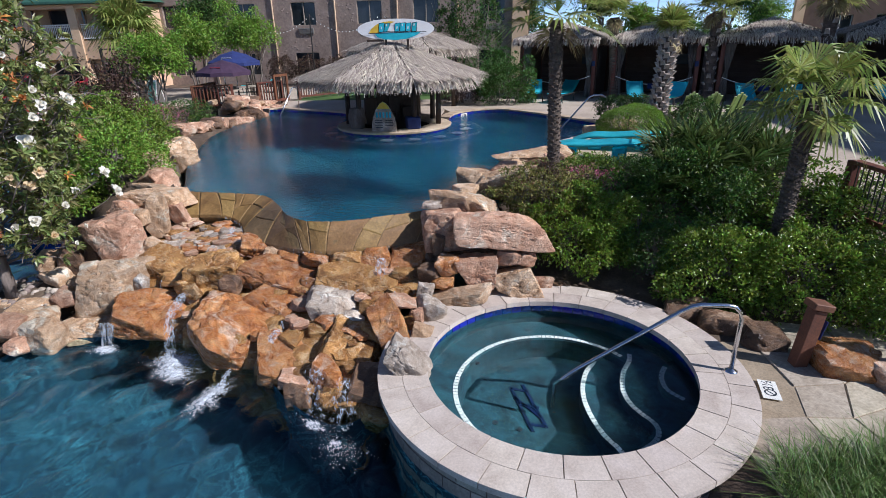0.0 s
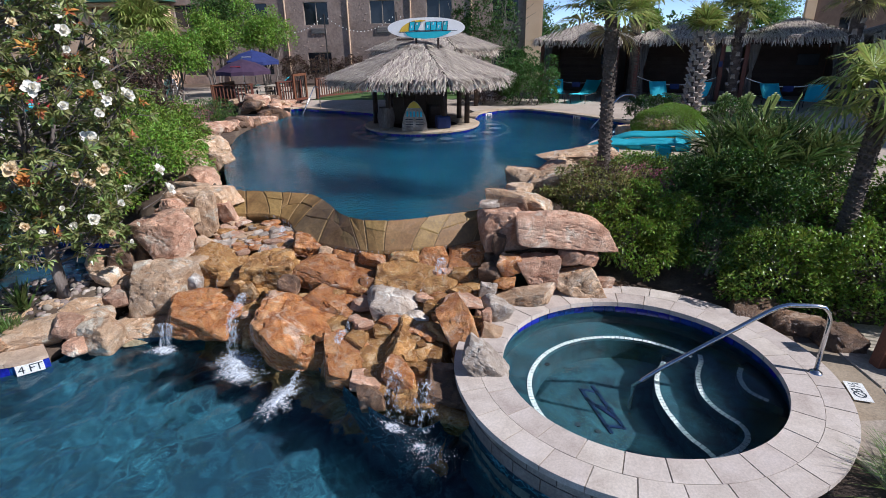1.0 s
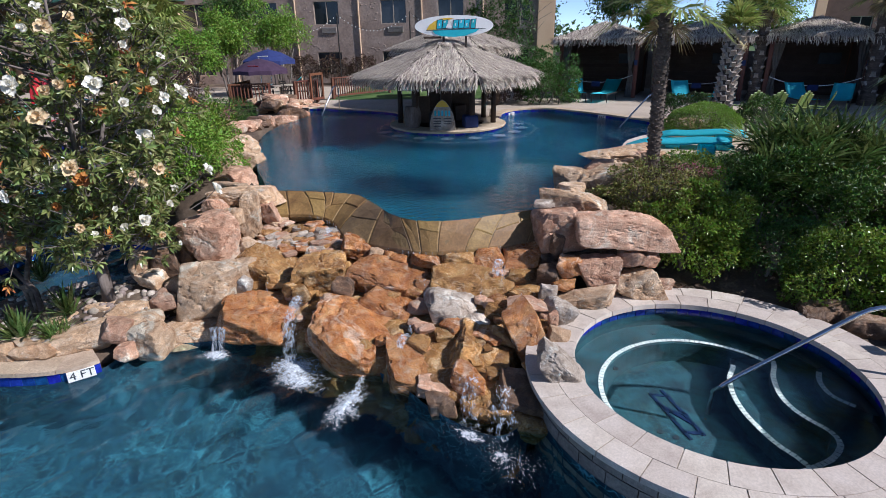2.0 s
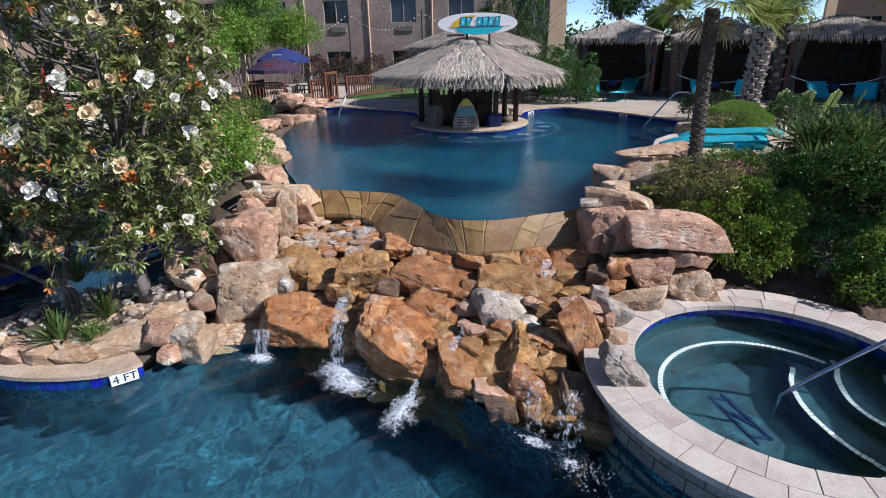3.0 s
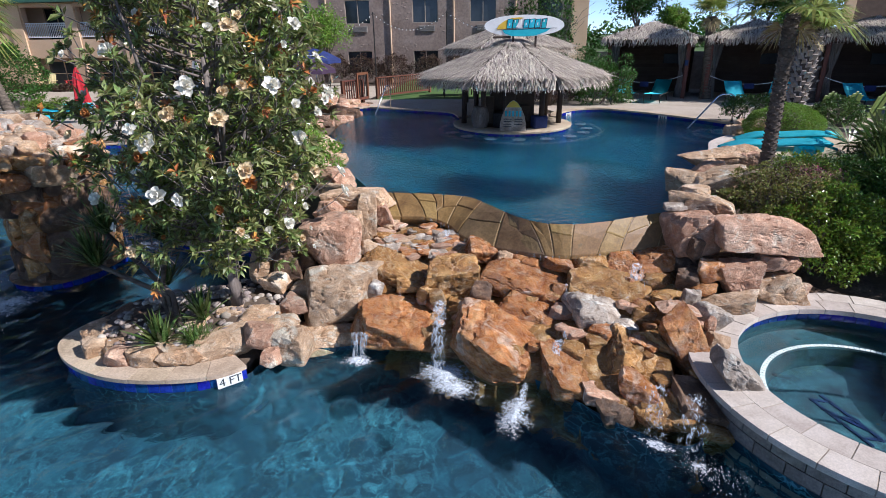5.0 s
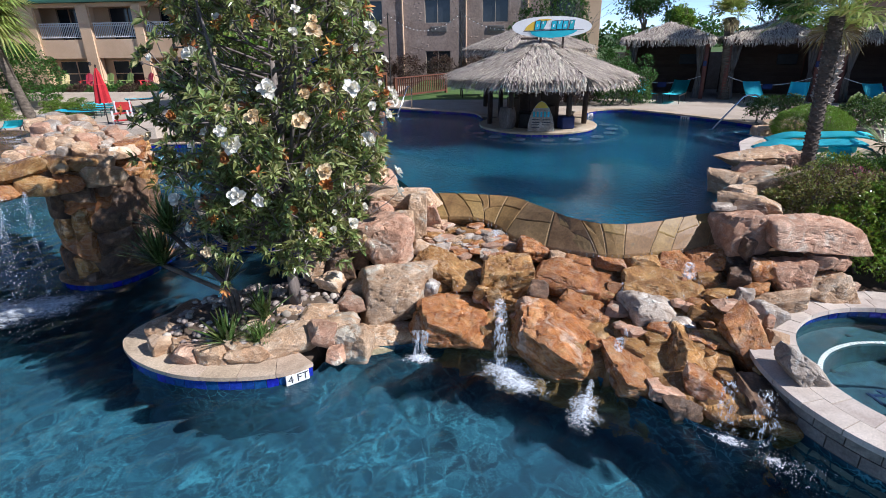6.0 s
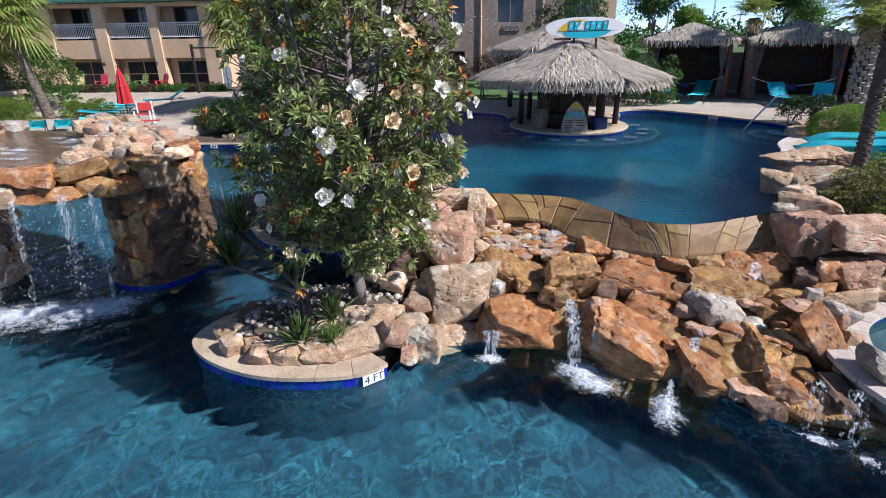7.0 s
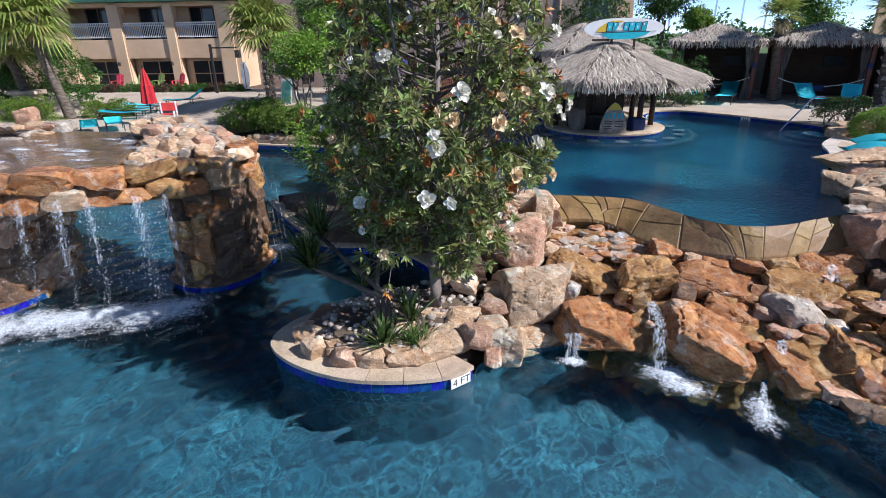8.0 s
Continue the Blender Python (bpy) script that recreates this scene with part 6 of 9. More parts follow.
def cabana(s, seed, roof=True):
    rz = math.degrees(math.atan2(CAB_U.y, CAB_U.x))
    c = tagged(thing("cabana", (0, 0, 0)), "dark timber cabana with a thatched roof and tied curtains", "cabana", "cabanas beside the upper pool")
    w, dp, h = 3.05, 3.0, 2.35
    for a, b in ((0, 0), (w, 0), (0, dp), (w, dp)):
        part("post", one_box(cab(s + a, b, (h + 0.1) / 2), (0.15, 0.15, h), rz, 0.01), "stain_wood", c)
    part("back_wall", one_box(cab(s + w / 2, dp + 0.03, 1.1), (w + 0.3, 0.06, 2.2), rz), "screen", c)
    for k in range(14):
        part("slat", one_box(cab(s + w / 2, dp - 0.03, 0.16 + 0.155 * k), (w + 0.2, 0.03, 0.13), rz), "screen", c)
    for a in (0.02, w - 0.02):
        part("side_screen", one_box(cab(s + a, dp / 2 + 0.3, 1.1), (0.05, dp - 0.7, 2.1), rz), "screen", c)
    part("front_beam", one_box(cab(s + w / 2, 0, h - 0.06), (w + 0.4, 0.10, 0.2), rz, 0.008), "dark_wood", c)
    for k in range(12):
        part("rafter", one_box(cab(s + 0.1 + 0.26 * k, -0.25, h - 0.02), (0.05, 0.5, 0.09), rz), "stain_wood", c)
    cs = [cab(s - 0.28, -0.45, h + 0.10), cab(s + w + 0.28, -0.45, h + 0.10), cab(s + w + 0.28, dp + 0.4, h + 0.10), cab(s - 0.28, dp + 0.4, h + 0.10)]
    tip = cab(s + w / 2, dp / 2, 3.12)
    rng = np.random.default_rng(seed)
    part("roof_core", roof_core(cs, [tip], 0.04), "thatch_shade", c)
    part("thatch", thatch_blades(cs, [tip], 5200, rng, 0.36, 0.036, "thatch"), parent=c)
    for a, lean in ((0.12, 0.10), (w - 0.12, -0.10)):
        bm = bmesh.new()
        cols = []
        for k in range(13):
            f = k / 12
            col = []
            for z in (2.2, 1.7, 1.25, 0.8, 0.15):
                pinch = 0.25 + 0.75 * min(1, abs(z - 1.25) / 0.8)
                p = cab(s + a + (f - 0.5) * 0.42 * pinch + lean * (1 if z > 1.2 else 0.4), -0.02 + 0.035 * math.sin(f * 22), z)
                col.append(bm.verts.new(p))
            cols.append(col)
        for p, q in zip(cols, cols[1:]):
            for j in range(4):
                bm.faces.new((p[j], q[j], q[j + 1], p[j + 1]))
        bmesh.ops.solidify(bm, geom=bm.faces[:], thickness=0.008)
        part("curtain", bm, "curtain", c, "grey gathered curtain", smooth=True)
    part("rope", tube(bmesh.new(), [cab(s + 0.1 + (w - 0.2) * k / 10, -0.1, 1.02 - 0.30 * (1 - ((k - 5) / 5) ** 2)) for k in range(11)], 0.014, 6), "sign_white", c, "slack white rope")
    part("notice", one_box(cab(s + w - 0.02, -0.085, 1.5), (0.13, 0.015, 0.2), rz), "blue_cloth", c)
    part("rope_sign", one_box(cab(s + w * 0.5, -0.12, 0.66), (0.34, 0.02, 0.2), rz), "blue_cloth", c)
    part("television", one_box(cab(s + w - 0.7, dp - 0.14, 1.55), (0.75, 0.06, 0.42), rz, 0.01), "ink", c)
    return c


for k in range(4):
    cabana(3.85 * k, 40 + k)
part_wall = one_box(cab(7.4, 4.6, 0.9), (17.5, 0.2, 1.8), math.degrees(math.atan2(CAB_U.y, CAB_U.x)))
tagged(part("fence_wall", part_wall, "stucco"), "tan boundary wall behind the cabanas", "wall", kind="structure")

# ---- hotel ----


def window_unit(parent, x, y, z, w, h, split=1, mat="trim"):
    """A framed sliding window set in a facade that faces -y."""
    wn_ = part("window", one_box((x, y + 0.02, z), (w, 0.02, h)), "glass", parent, "dark reflecting sliding window")
    for dx in (-w / 2, w / 2):
        part("frame", one_box((x + dx, y - 0.01, z), (0.06, 0.09, h + 0.06)), mat, wn_)
    for dz in (-h / 2, h / 2):
        part("frame", one_box((x, y - 0.01, z + dz), (w - 0.06, 0.09, 0.06)), mat, wn_)
    for k in range(split):
        part("mullion", one_box((x - w / 2 + w * (k + 1) / (split + 1), y - 0.005, z), (0.045, 0.07, h - 0.06)), mat, wn_)
    return wn_


def facade(bm, x0, x1, z0, z1, y, thick, holes):
    """A wall that faces -y with openings cut through it."""
    xs_ = sorted({x0, x1, *[h[0] for h in holes], *[h[1] for h in holes]})
    zs_ = sorted({z0, z1, *[h[2] for h in holes], *[h[3] for h in holes]})
    for a, b in zip(xs_, xs_[1:]):
        for c, d in zip(zs_, zs_[1:]):
            mx, mz = (a + b) / 2, (c + d) / 2
            if not any(h[0] < mx < h[1] and h[2] < mz < h[3] for h in holes):
                box(bm, (mx, y + thick / 2, mz), (b - a, thick, d - c))
    bmesh.ops.remove_doubles(bm, verts=bm.verts[:], dist=0.001)
    return bm


hotel = tagged(thing("hotel_main"), "three-storey tan textured-stucco hotel with sliding windows", "building")
HY = 36.6
cols_x = [-29.3, -25.5, -21.7, -17.0, -13.0, -8.7, -5.1, -1.0]
holes = []
for zf in (1.12, 4.12, 7.12):
    for x in cols_x:
        holes.append((x - 0.8, x + 0.8, zf - 0.68, zf + 0.68))
part("wall", facade(bmesh.new(), -32, 1.3, -0.3, 9.5, HY, 0.35, holes), "stucco", hotel)
part("side_wall", one_box((1.13, HY + 7, 4.6), (0.35, 13.2, 9.8)), "peach", hotel)
# dark sheet behind the windows that stands for unlit rooms
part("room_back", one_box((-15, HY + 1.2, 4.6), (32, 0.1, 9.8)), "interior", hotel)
part("roof", one_box((-15.4, HY + 6.5, 9.7), (34.5, 14.5, 0.4)), "trim", hotel)
for zf in (1.12, 4.12, 7.12):
    for x in cols_x:
        window_unit(hotel, x, HY + 0.12, zf, 1.6, 1.36, 1, "concrete")
        if x > -27 and zf > 2:
            v = part("wall_vent", one_box((x + 0.1, HY - 0.03, zf - 1.02), (1.0, 0.08, 0.36), 0, 0.01), "curtain", hotel, "louvred air-conditioner grille")
            for k in range(5):
                part("louvre", one_box((x + 0.1, HY - 0.075, zf - 1.14 + 0.06 * k), (0.92, 0.02, 0.03)), "curtain", v)
for x in (-27.4, -19.3, -15.0, -10.9, -6.9, -3.1):
    part("downpipe", tube(bmesh.new(), [(x, HY - 0.07, -0.2), (x, HY - 0.07, 9.4)], 0.05, 8), "peach", hotel)
part("corner_pilaster", one_box((0.75, HY - 0.12, 4.6), (1.0, 0.3, 9.8), 0, 0.01), "peach", hotel)
# trowel relief on the stucco: raised dabs
rng = np.random.default_rng(8)
V, F = [], []
d_, f_ = sphere_dirs(1)
while len(V) < 450 * len(d_):
    x, z = rng.uniform(-31, 0.2), rng.uniform(0.0, 6.4)
    if noise.noise(Vector((x * 0.55, z * 0.5, 4))) < 0.02 or any(h[0] - 0.15 < x < h[1] + 0.15 and h[2] - 0.5 < z < h[3] + 0.15 for h in holes):
        continue
    k = len(V)
    a = rng.uniform(-0.5, 0.5)
    s = np.array((rng.uniform(0.04, 0.12), 0.014, rng.uniform(0.025, 0.06)))
    q = d_ * s
    q = np.stack([q[:, 0] * math.cos(a) - q[:, 2] * math.sin(a), q[:, 1], q[:, 0] * math.sin(a) + q[:, 2] * math.cos(a)], 1)
    V += (q + (x, HY, z)).tolist()
    F += [[i + k for i in f] for f in f_]
tagged(part("stucco_relief", mesh_arrays("stucco_relief", V, F, "stucco", True), parent=hotel), kind="stuff")

wing = tagged(thing("hotel_wing"), "peach stucco hotel wing with recessed balconies and white railings", "building")
WY = 34.2
bays = [(-33.75, -30.97), (-30.1, -27.34), (-26.67, -24.05)]
holes = []
for a, b in bays:
    holes += [(a, b, -0.3, 1.68), (a, b, 2.80, 4.66)]
part("wall", facade(bmesh.new(), -38.4, -22.7, -0.4, 4.9, WY, 0.4, holes), "peach", wing)
part("rear_wall", one_box((-30.4, WY + 1.9, 2.3), (15.4, 0.25, 5.2)), "peach", wing)
part("balcony_floor", one_box((-30.4, WY + 1.15, 2.66), (15.0, 1.4, 0.2)), "peach", wing)
part("balcony_ceiling", one_box((-30.4, WY + 1.15, 4.8), (15.0, 1.4, 0.1)), "peach", wing)
part("side_wall", one_box((-38.2, WY + 3.2, 2.3), (0.4, 5.5, 5.2)), "peach", wing)
part("side_wall", one_box((-22.9, WY + 3.2, 2.3), (0.4, 5.5, 5.2)), "peach", wing)
part("gutter", one_box((-30.4, WY - 0.45, 4.98), (17.0, 0.22, 0.16), 0, 0.02), "green_metal", wing, "green metal eave gutter")
roof_bm = bmesh.new()
q = [roof_bm.verts.new(c) for c in ((-38.9, WY - 0.5, 5.0), (-22.2, WY - 0.5, 5.0), (-22.2, WY + 7.0, 5.0), (-38.9, WY + 7.0, 5.0), (-35.4, WY + 3.2, 7.2), (-25.7, WY + 3.2, 7.2))]
for f in ((0, 1, 5, 4), (1, 2, 5), (2, 3, 4, 5), (3, 0, 4), (3, 2, 1, 0)):
    roof_bm.faces.new([q[i] for i in f])
part("roof", roof_bm, "green_metal", wing)
for x, w in ((-34.25, 0.86), (-30.535, 0.76), (-27.005, 0.58), (-23.5, 0.9)):
    part("pilaster", one_box((x, WY - 0.05, 2.2), (w, 0.10, 5.2), 0, 0.01), "peach", wing)
for x in (-30.6, -27.1):
    part("wall_lamp", lathe(bmesh.new(), [(0.0, 1.5), (0.07, 1.48), (0.1, 1.3), (0.0, 1.25)], (x, WY - 0.36), 10), "metal_dark", wing)
for i, (a, b) in enumerate(bays):
    r = part("railing", one_box(((a + b) / 2, WY + 0.05, 3.74), (b - a - 0.06, 0.06, 0.06), 0, 0.008), "white_paint", wing, "white painted balcony railing")
    part("rail_low", one_box(((a + b) / 2, WY + 0.05, 2.93), (b - a - 0.06, 0.05, 0.05)), "white_paint", r)
    part("rail_mid", one_box(((a + b) / 2, WY + 0.05, 3.6), (b - a - 0.06, 0.04, 0.04)), "white_paint", r)
    n = int((b - a) / 0.125)
    me = to_mesh("baluster", one_box((0, 0, 0), (0.035, 0.035, 0.78)), "white_paint")
    for k in range(n + 1):
        o = part("baluster", me, parent=r)
        o.matrix_basis = pose(a + 0.08 + (b - a - 0.16) * k / n, WY + 0.05, 3.335)
    window_unit(wing, (a + b) / 2, WY + 1.72, 3.72, b - a - 0.3, 1.9, 1 if i % 2 else 2)
    low = window_unit(wing, (a + b) / 2 + 0.15, WY + 0.62, 0.62, b - a - 0.5, 1.75, 1, "peach")
    part("transom", one_box(((a + b) / 2 + 0.15, WY + 0.60, 0.72), (b - a - 0.5, 0.06, 0.05)), "peach", low)
    part("recess_back", one_box(((a + b) / 2, WY + 0.72, 0.65), (b - a + 0.2, 0.12, 2.1)), "peach", wing)

far_hotel = tagged(thing("far_building"), "dark brick building with white window frames beyond the cabanas", "building")
part("wall", facade(bmesh.new(), 21.2, 46, 0, 14, 46, 0.4, [(x, x + 1.6, z, z + 1.9) for x in (23.6, 26.8, 30.2, 34.0) for z in (1.6, 5.0, 8.4)]), "screen", far_hotel)
part("corner_strip", one_box((21.3, 45.9, 7), (0.7, 0.3, 14)), "peach", far_hotel)
part("roof", one_box((34, 51, 14.2), (27, 11, 0.4)), "trim", far_hotel)
for x in (23.6, 26.8, 30.2, 34.0):
    for z in (1.6, 5.0, 8.4):
        window_unit(far_hotel, x + 0.8, 46.15, z + 0.95, 1.6, 1.9, 1, "white_paint")

# ---- plants ----


def limb_tree(trunk, reach, rng, r0, depth=3, splits=3, spread=0.55, shrink=0.72):
    """Tapered limbs that fork; returns the mesh and the tips."""
    bm = bmesh.new()
    tips = []

    def grow(p, d, ln, r, k):
        q = p + d * ln * 0.5 + Vector(rng.normal(0, 0.06 * ln, 3).tolist())
        e = p + d * ln
        tube(bm, [p, q, e], [r, r * 0.86, r * 0.68], 7 if k > 1 else 5)
        if k == 0:
            tips.append((e, d))
            return
        for _ in range(splits):
            nd = (d + Vector(rng.normal(0, spread, 3).tolist()) + Vector((0, 0, 0.12))).normalized()
            grow(p + d * ln * rng.uniform(0.55, 1.0), nd, ln * shrink * rng.uniform(0.8, 1.15), r * 0.6, k - 1)

    for p, d in trunk:
        grow(Vector(p), Vector(d).normalized(), reach, r0, depth)
    return bm, tips


def whorls(name, spots, dirs, rng, per, length, width, mat, flat=0.45):
    """Rosettes of leaves that spread round the tips of shoots."""
    P, N = [], []
    for s, d in zip(spots, dirs):
        d = Vector(d).normalized()
        e1 = d.orthogonal().normalized()
        e2 = d.cross(e1)
        ph = rng.uniform(0, 6.28)
        for k in range(per):
            a = ph + 2.4 * k
            tilt = flat + 0.5 * (k / per) + rng.normal(0, 0.15)
            n = (e1 * math.cos(a) + e2 * math.sin(a)) + d * tilt
            P.append(np.array(s) - np.array(d) * 0.05 * (1 - k / per))
            N.append(np.array(n.normalized()))
    return leaf_cloud(name, mat, P, N, length, width, rng, droop=0.12, fold=0.22, spread=0.12)


def magnolia_flower(parent, at, size, rng, mat):
    """A bloom: broad spoon-shaped outer petals and a cup of smaller inner ones."""
    bm = bmesh.new()
    ax = Vector(at[1]).normalized()
    side = ax.cross(Vector((0, 0, 1)))
    side = side.normalized() if side.length > 0.1 else Vector((1, 0, 0))
    up = side.cross(ax)
    opened = rng.uniform(0.75, 1.2)
    for ring_, n, out, wide in ((0, int(rng.integers(5, 8)), opened, 0.50), (1, int(rng.integers(4, 6)), 0.45 * opened, 0.38)):
        for i in range(n):
            a = 2 * math.pi * i / n + rng.normal(0, 0.2) + ring_ * 0.5
            d = side * math.cos(a) + up * math.sin(a)
            t = ax.cross(d)
            reach = rng.uniform(0.8, 1.15)
            sag = rng.uniform(-0.1, 0.35)
            rows = []
            for f, w in ((0.0, 0.12), (0.3, 0.75), (0.65, 1.0), (0.9, 0.78), (1.0, 0.3)):
                lift = f * (1.0 - 0.55 * out) - sag * f * f * (1 - ring_)
                c = Vector(at[0]) + (d * f * out * reach + ax * lift) * size * 0.55
                rows.append([bm.verts.new(c + t * w * wide * size * 0.5 * k + (ax * 0.7 - d * 0.4) * 0.14 * size * k * k) for k in (-1, -0.5, 0, 0.5, 1)])
            for p, q in zip(rows, rows[1:]):
                for k in range(4):
                    bm.faces.new((p[k], p[k + 1], q[k + 1], q[k]))
    me = bpy.data.meshes.new("flower")
    bm.to_mesh(me)
    bm.free()
    me.materials.append(M[mat])
    me.polygons.foreach_set("use_smooth", [True] * len(me.polygons))
    return part("flower", me, parent=parent)


# the magnolia on the island
rng = np.random.default_rng(31)
mag = tagged(thing("magnolia_tree", (0, 0, 0)), "flowering magnolia with glossy dark leaves and white blooms", "tree")
base = Vector((-7.86, 7.0, -1.02))
bm = bmesh.new()
tube(bm, [base, base + Vector((0.02, 0, 0.3)), base + Vector((-0.02, 0.02, 0.8)), base + Vector((0.06, 0.05, 1.6)), base + Vector((0.08, 0.05, 2.8)), base + Vector((0.10, 0.05, 4.6))], [0.105, 0.085, 0.075, 0.06, 0.045, 0.02], 10)
tips = []
for i in range(92):
    f = i / 92
    h = 0.70 + 4.3 * f ** 0.9
    a = i * 2.4 + rng.normal(0, 0.3)
    r = (1.74 - 2.8 * (f - 0.38) ** 2) * rng.uniform(0.68, 1.0)
    p = base + Vector((0.08, 0.05, h * 0.86))
    d = Vector((math.cos(a), math.sin(a), 0.30 + 0.35 * rng.random()))
    e = p + d * r * 0.92
    mid = p + d * r * 0.5 + Vector((0, 0, -0.08 * r))
    tube(bm, [p, mid, e], [0.02, 0.013, 0.005], 5)
    for k in range(23 if h < 2.7 else 10):
        g = rng.uniform(0.3, 1.0) ** 0.8
        s = p + (e - p) * g + Vector(rng.normal(0, 0.10, 3).tolist())
        nd = (d * 0.6 + Vector(rng.normal(0, 0.6, 3).tolist()) + Vector((0, 0, 0.45))).normalized()
        t2 = s + nd * rng.uniform(0.15, 0.36)
        tube(bm, [s, t2], [0.008, 0.005], 4, False)
        tips.append((t2, nd))
for k in range(5):
    a = 1.3 * k + 0.4
    q = Vector((math.cos(a), math.sin(a), 0))
    tube(bm, [base + Vector((0, 0, 1.0 + 0.2 * k)), base + q * 0.35 + Vector((0, 0, 2.2)), base + q * 0.75 + Vector((0, 0, 3.4)), base + q * 0.95 + Vector((0, 0, 4.7))], [0.034, 0.028, 0.02, 0.01], 7)
part("trunk", bm, "bark", mag, smooth=True)
sp, di = [np.array(t[0]) for t in tips], [np.array(t[1]) for t in tips]
part("leaves", whorls("leaves", sp, di, rng, 13, 0.135, 0.048, "magnolia_leaf"), parent=mag)
outer = [t for t in tips if math.hypot(t[0].x - base.x, t[0].y - base.y) > 0.75 or t[0].z > 2.4]
dry = [outer[int(i)] for i in rng.choice(len(outer), 110, replace=False)]
part("dry_leaves", whorls("dry_leaves", [np.array(t[0]) + np.array(t[1]) * 0.10 for t in dry], [np.array(t[1]) for t in dry], rng, 8, 0.105, 0.04, "dry_leaf"), parent=mag, label="rusty dried leaves")
# the largest open blooms
for j, (x, y, z) in enumerate(((-7.63, 5.38, 1.66), (-8.29, 6.35, 2.08), (-7.0, 5.7, 1.86), (-8.53, 5.64, 0.99), (-7.77, 5.59, 1.05), (-6.80, 5.72, 1.31), (-6.98, 5.78, 1.27), (-6.83, 6.75, 0.35), (-6.50, 5.99, 2.17), (-6.83, 7.1, 3.0), (-6.39, 7.9, 0.48), (-7.48, 5.61, 1.92), (-6.51, 6.67, 1.48), (-6.36, 7.7, 0.83), (-7.40, 5.9, 2.17), (-8.23, 5.96, 2.54), (-6.32, 7.3, 1.96))):
    dd = Vector((x - base.x, y - base.y - 0.4, 0.9)).normalized()
    bloom = Vector((x, y, z))
    hold = bloom - dd * 0.34 + (base - bloom).normalized() * 0.16
    part("twig", tube(bmesh.new(), [hold, hold.lerp(bloom, 0.6) - Vector((0, 0, 0.03)), bloom], [0.009, 0.007, 0.005], 5), "bark", mag)
    magnolia_flower(mag, (Vector((x, y, z)), dd), rng.uniform(0.17, 0.21), rng, "petal_old" if j in (2, 5, 11) else "petal")
# smaller blooms sit at the crown's skin, kept to the side facing the camera
skin = {}
for t in outer:
    away = math.hypot(t[0].x - base.x, t[0].y - base.y)
    key = (int(math.degrees(math.atan2(t[0].y - base.y, t[0].x - base.x)) // 13), int(t[0].z / 0.30))
    if key not in skin or skin[key][0] < away:
        skin[key] = (away, t)
facing = [t for away, t in skin.values() if t[0].y < base.y + 0.9]
for j, i in enumerate(rng.permutation(len(facing))[:84]):
    p, d = facing[int(i)]
    dd = (d * 0.5 + Vector((p.x - base.x, p.y - base.y - 0.5, 0.6)).normalized()).normalized()
    magnolia_flower(mag, (p + dd * 0.16, dd), 0.15 * rng.uniform(0.5, 1.1), rng, ("petal_old", "petal", "petal_rust", "petal", "petal_old", "petal")[j % 6])
for i in rng.choice(len(outer), 46, replace=False):
    p, d = outer[int(i)]
    b = lathe(bmesh.new(), [(0.0, 0.0), (0.022, 0.015), (0.030, 0.045), (0.018, 0.085), (0.0, 0.105)], (0, 0), 6)
    o = part("bud", b, "lime_leaf", mag)
    o.matrix_basis = Matrix.Translation(p) @ d.to_track_quat("Z", "X").to_matrix().to_4x4()


def shrub(at, radii, n, mat, leaf, label, seed, name="shrub", low=-0.55, lumps=0.25, category="shrub", group="", twigs=True, depth=0.4, width=0.55, clipped=False, clumps=1.0):
    """A clipped or loose shrub: twigs inside and many small leaves near an uneven skin."""
    rng_ = np.random.default_rng(seed)
    s = tagged(thing(name, (0, 0, 0)), label, category, group)
    if twigs:
        tr = [((at[0] + rng_.normal(0, radii[0] * 0.25), at[1] + rng_.normal(0, radii[1] * 0.25), at[2] - radii[2] * 0.75), (rng_.normal(0, 0.4), rng_.normal(0, 0.4), 1)) for _ in range(4)]
        b, _ = limb_tree(tr, radii[2] * 0.75, rng_, 0.03, 2, 3)
        tagged(part("branch_mass", b, "bark", s), kind="stuff")
    p, d = shell_spots(rng_, int(n * 0.45), at, radii, depth, low, lumps, seed)
    tuft_r = clumps * max(0.10, 0.24 * min(radii[0], radii[2]))
    count = max(12, int(1.3 * (radii[0] * radii[1]) / tuft_r ** 2 * 3 / clumps))
    cp, cd = shell_spots(rng_, count, at, radii, 0.12, low, lumps, seed)
    each = max(6, int(n * 0.75 / count))
    if clipped:
        p, d = shell_spots(rng_, n, at, radii, depth, low, lumps, seed)
        cp = []
    for c, e in zip(cp, cd):
        g = tuft_r * rng_.uniform(0.6, 1.25)
        w = rng_.normal(size=(each, 3)) + np.array(e) * 0.9 + np.array((0, 0, 0.5))
        w /= np.linalg.norm(w, axis=1)[:, None]
        p += list(np.array(c) + w * g * rng_.uniform(0.75, 1.0, (each, 1)))
        d += list(w)
    part("leaves", leaf_cloud("leaves", mat, p, d, leaf, leaf * width, rng_, 0.02, 0.2, 0.6), parent=s)
    return s


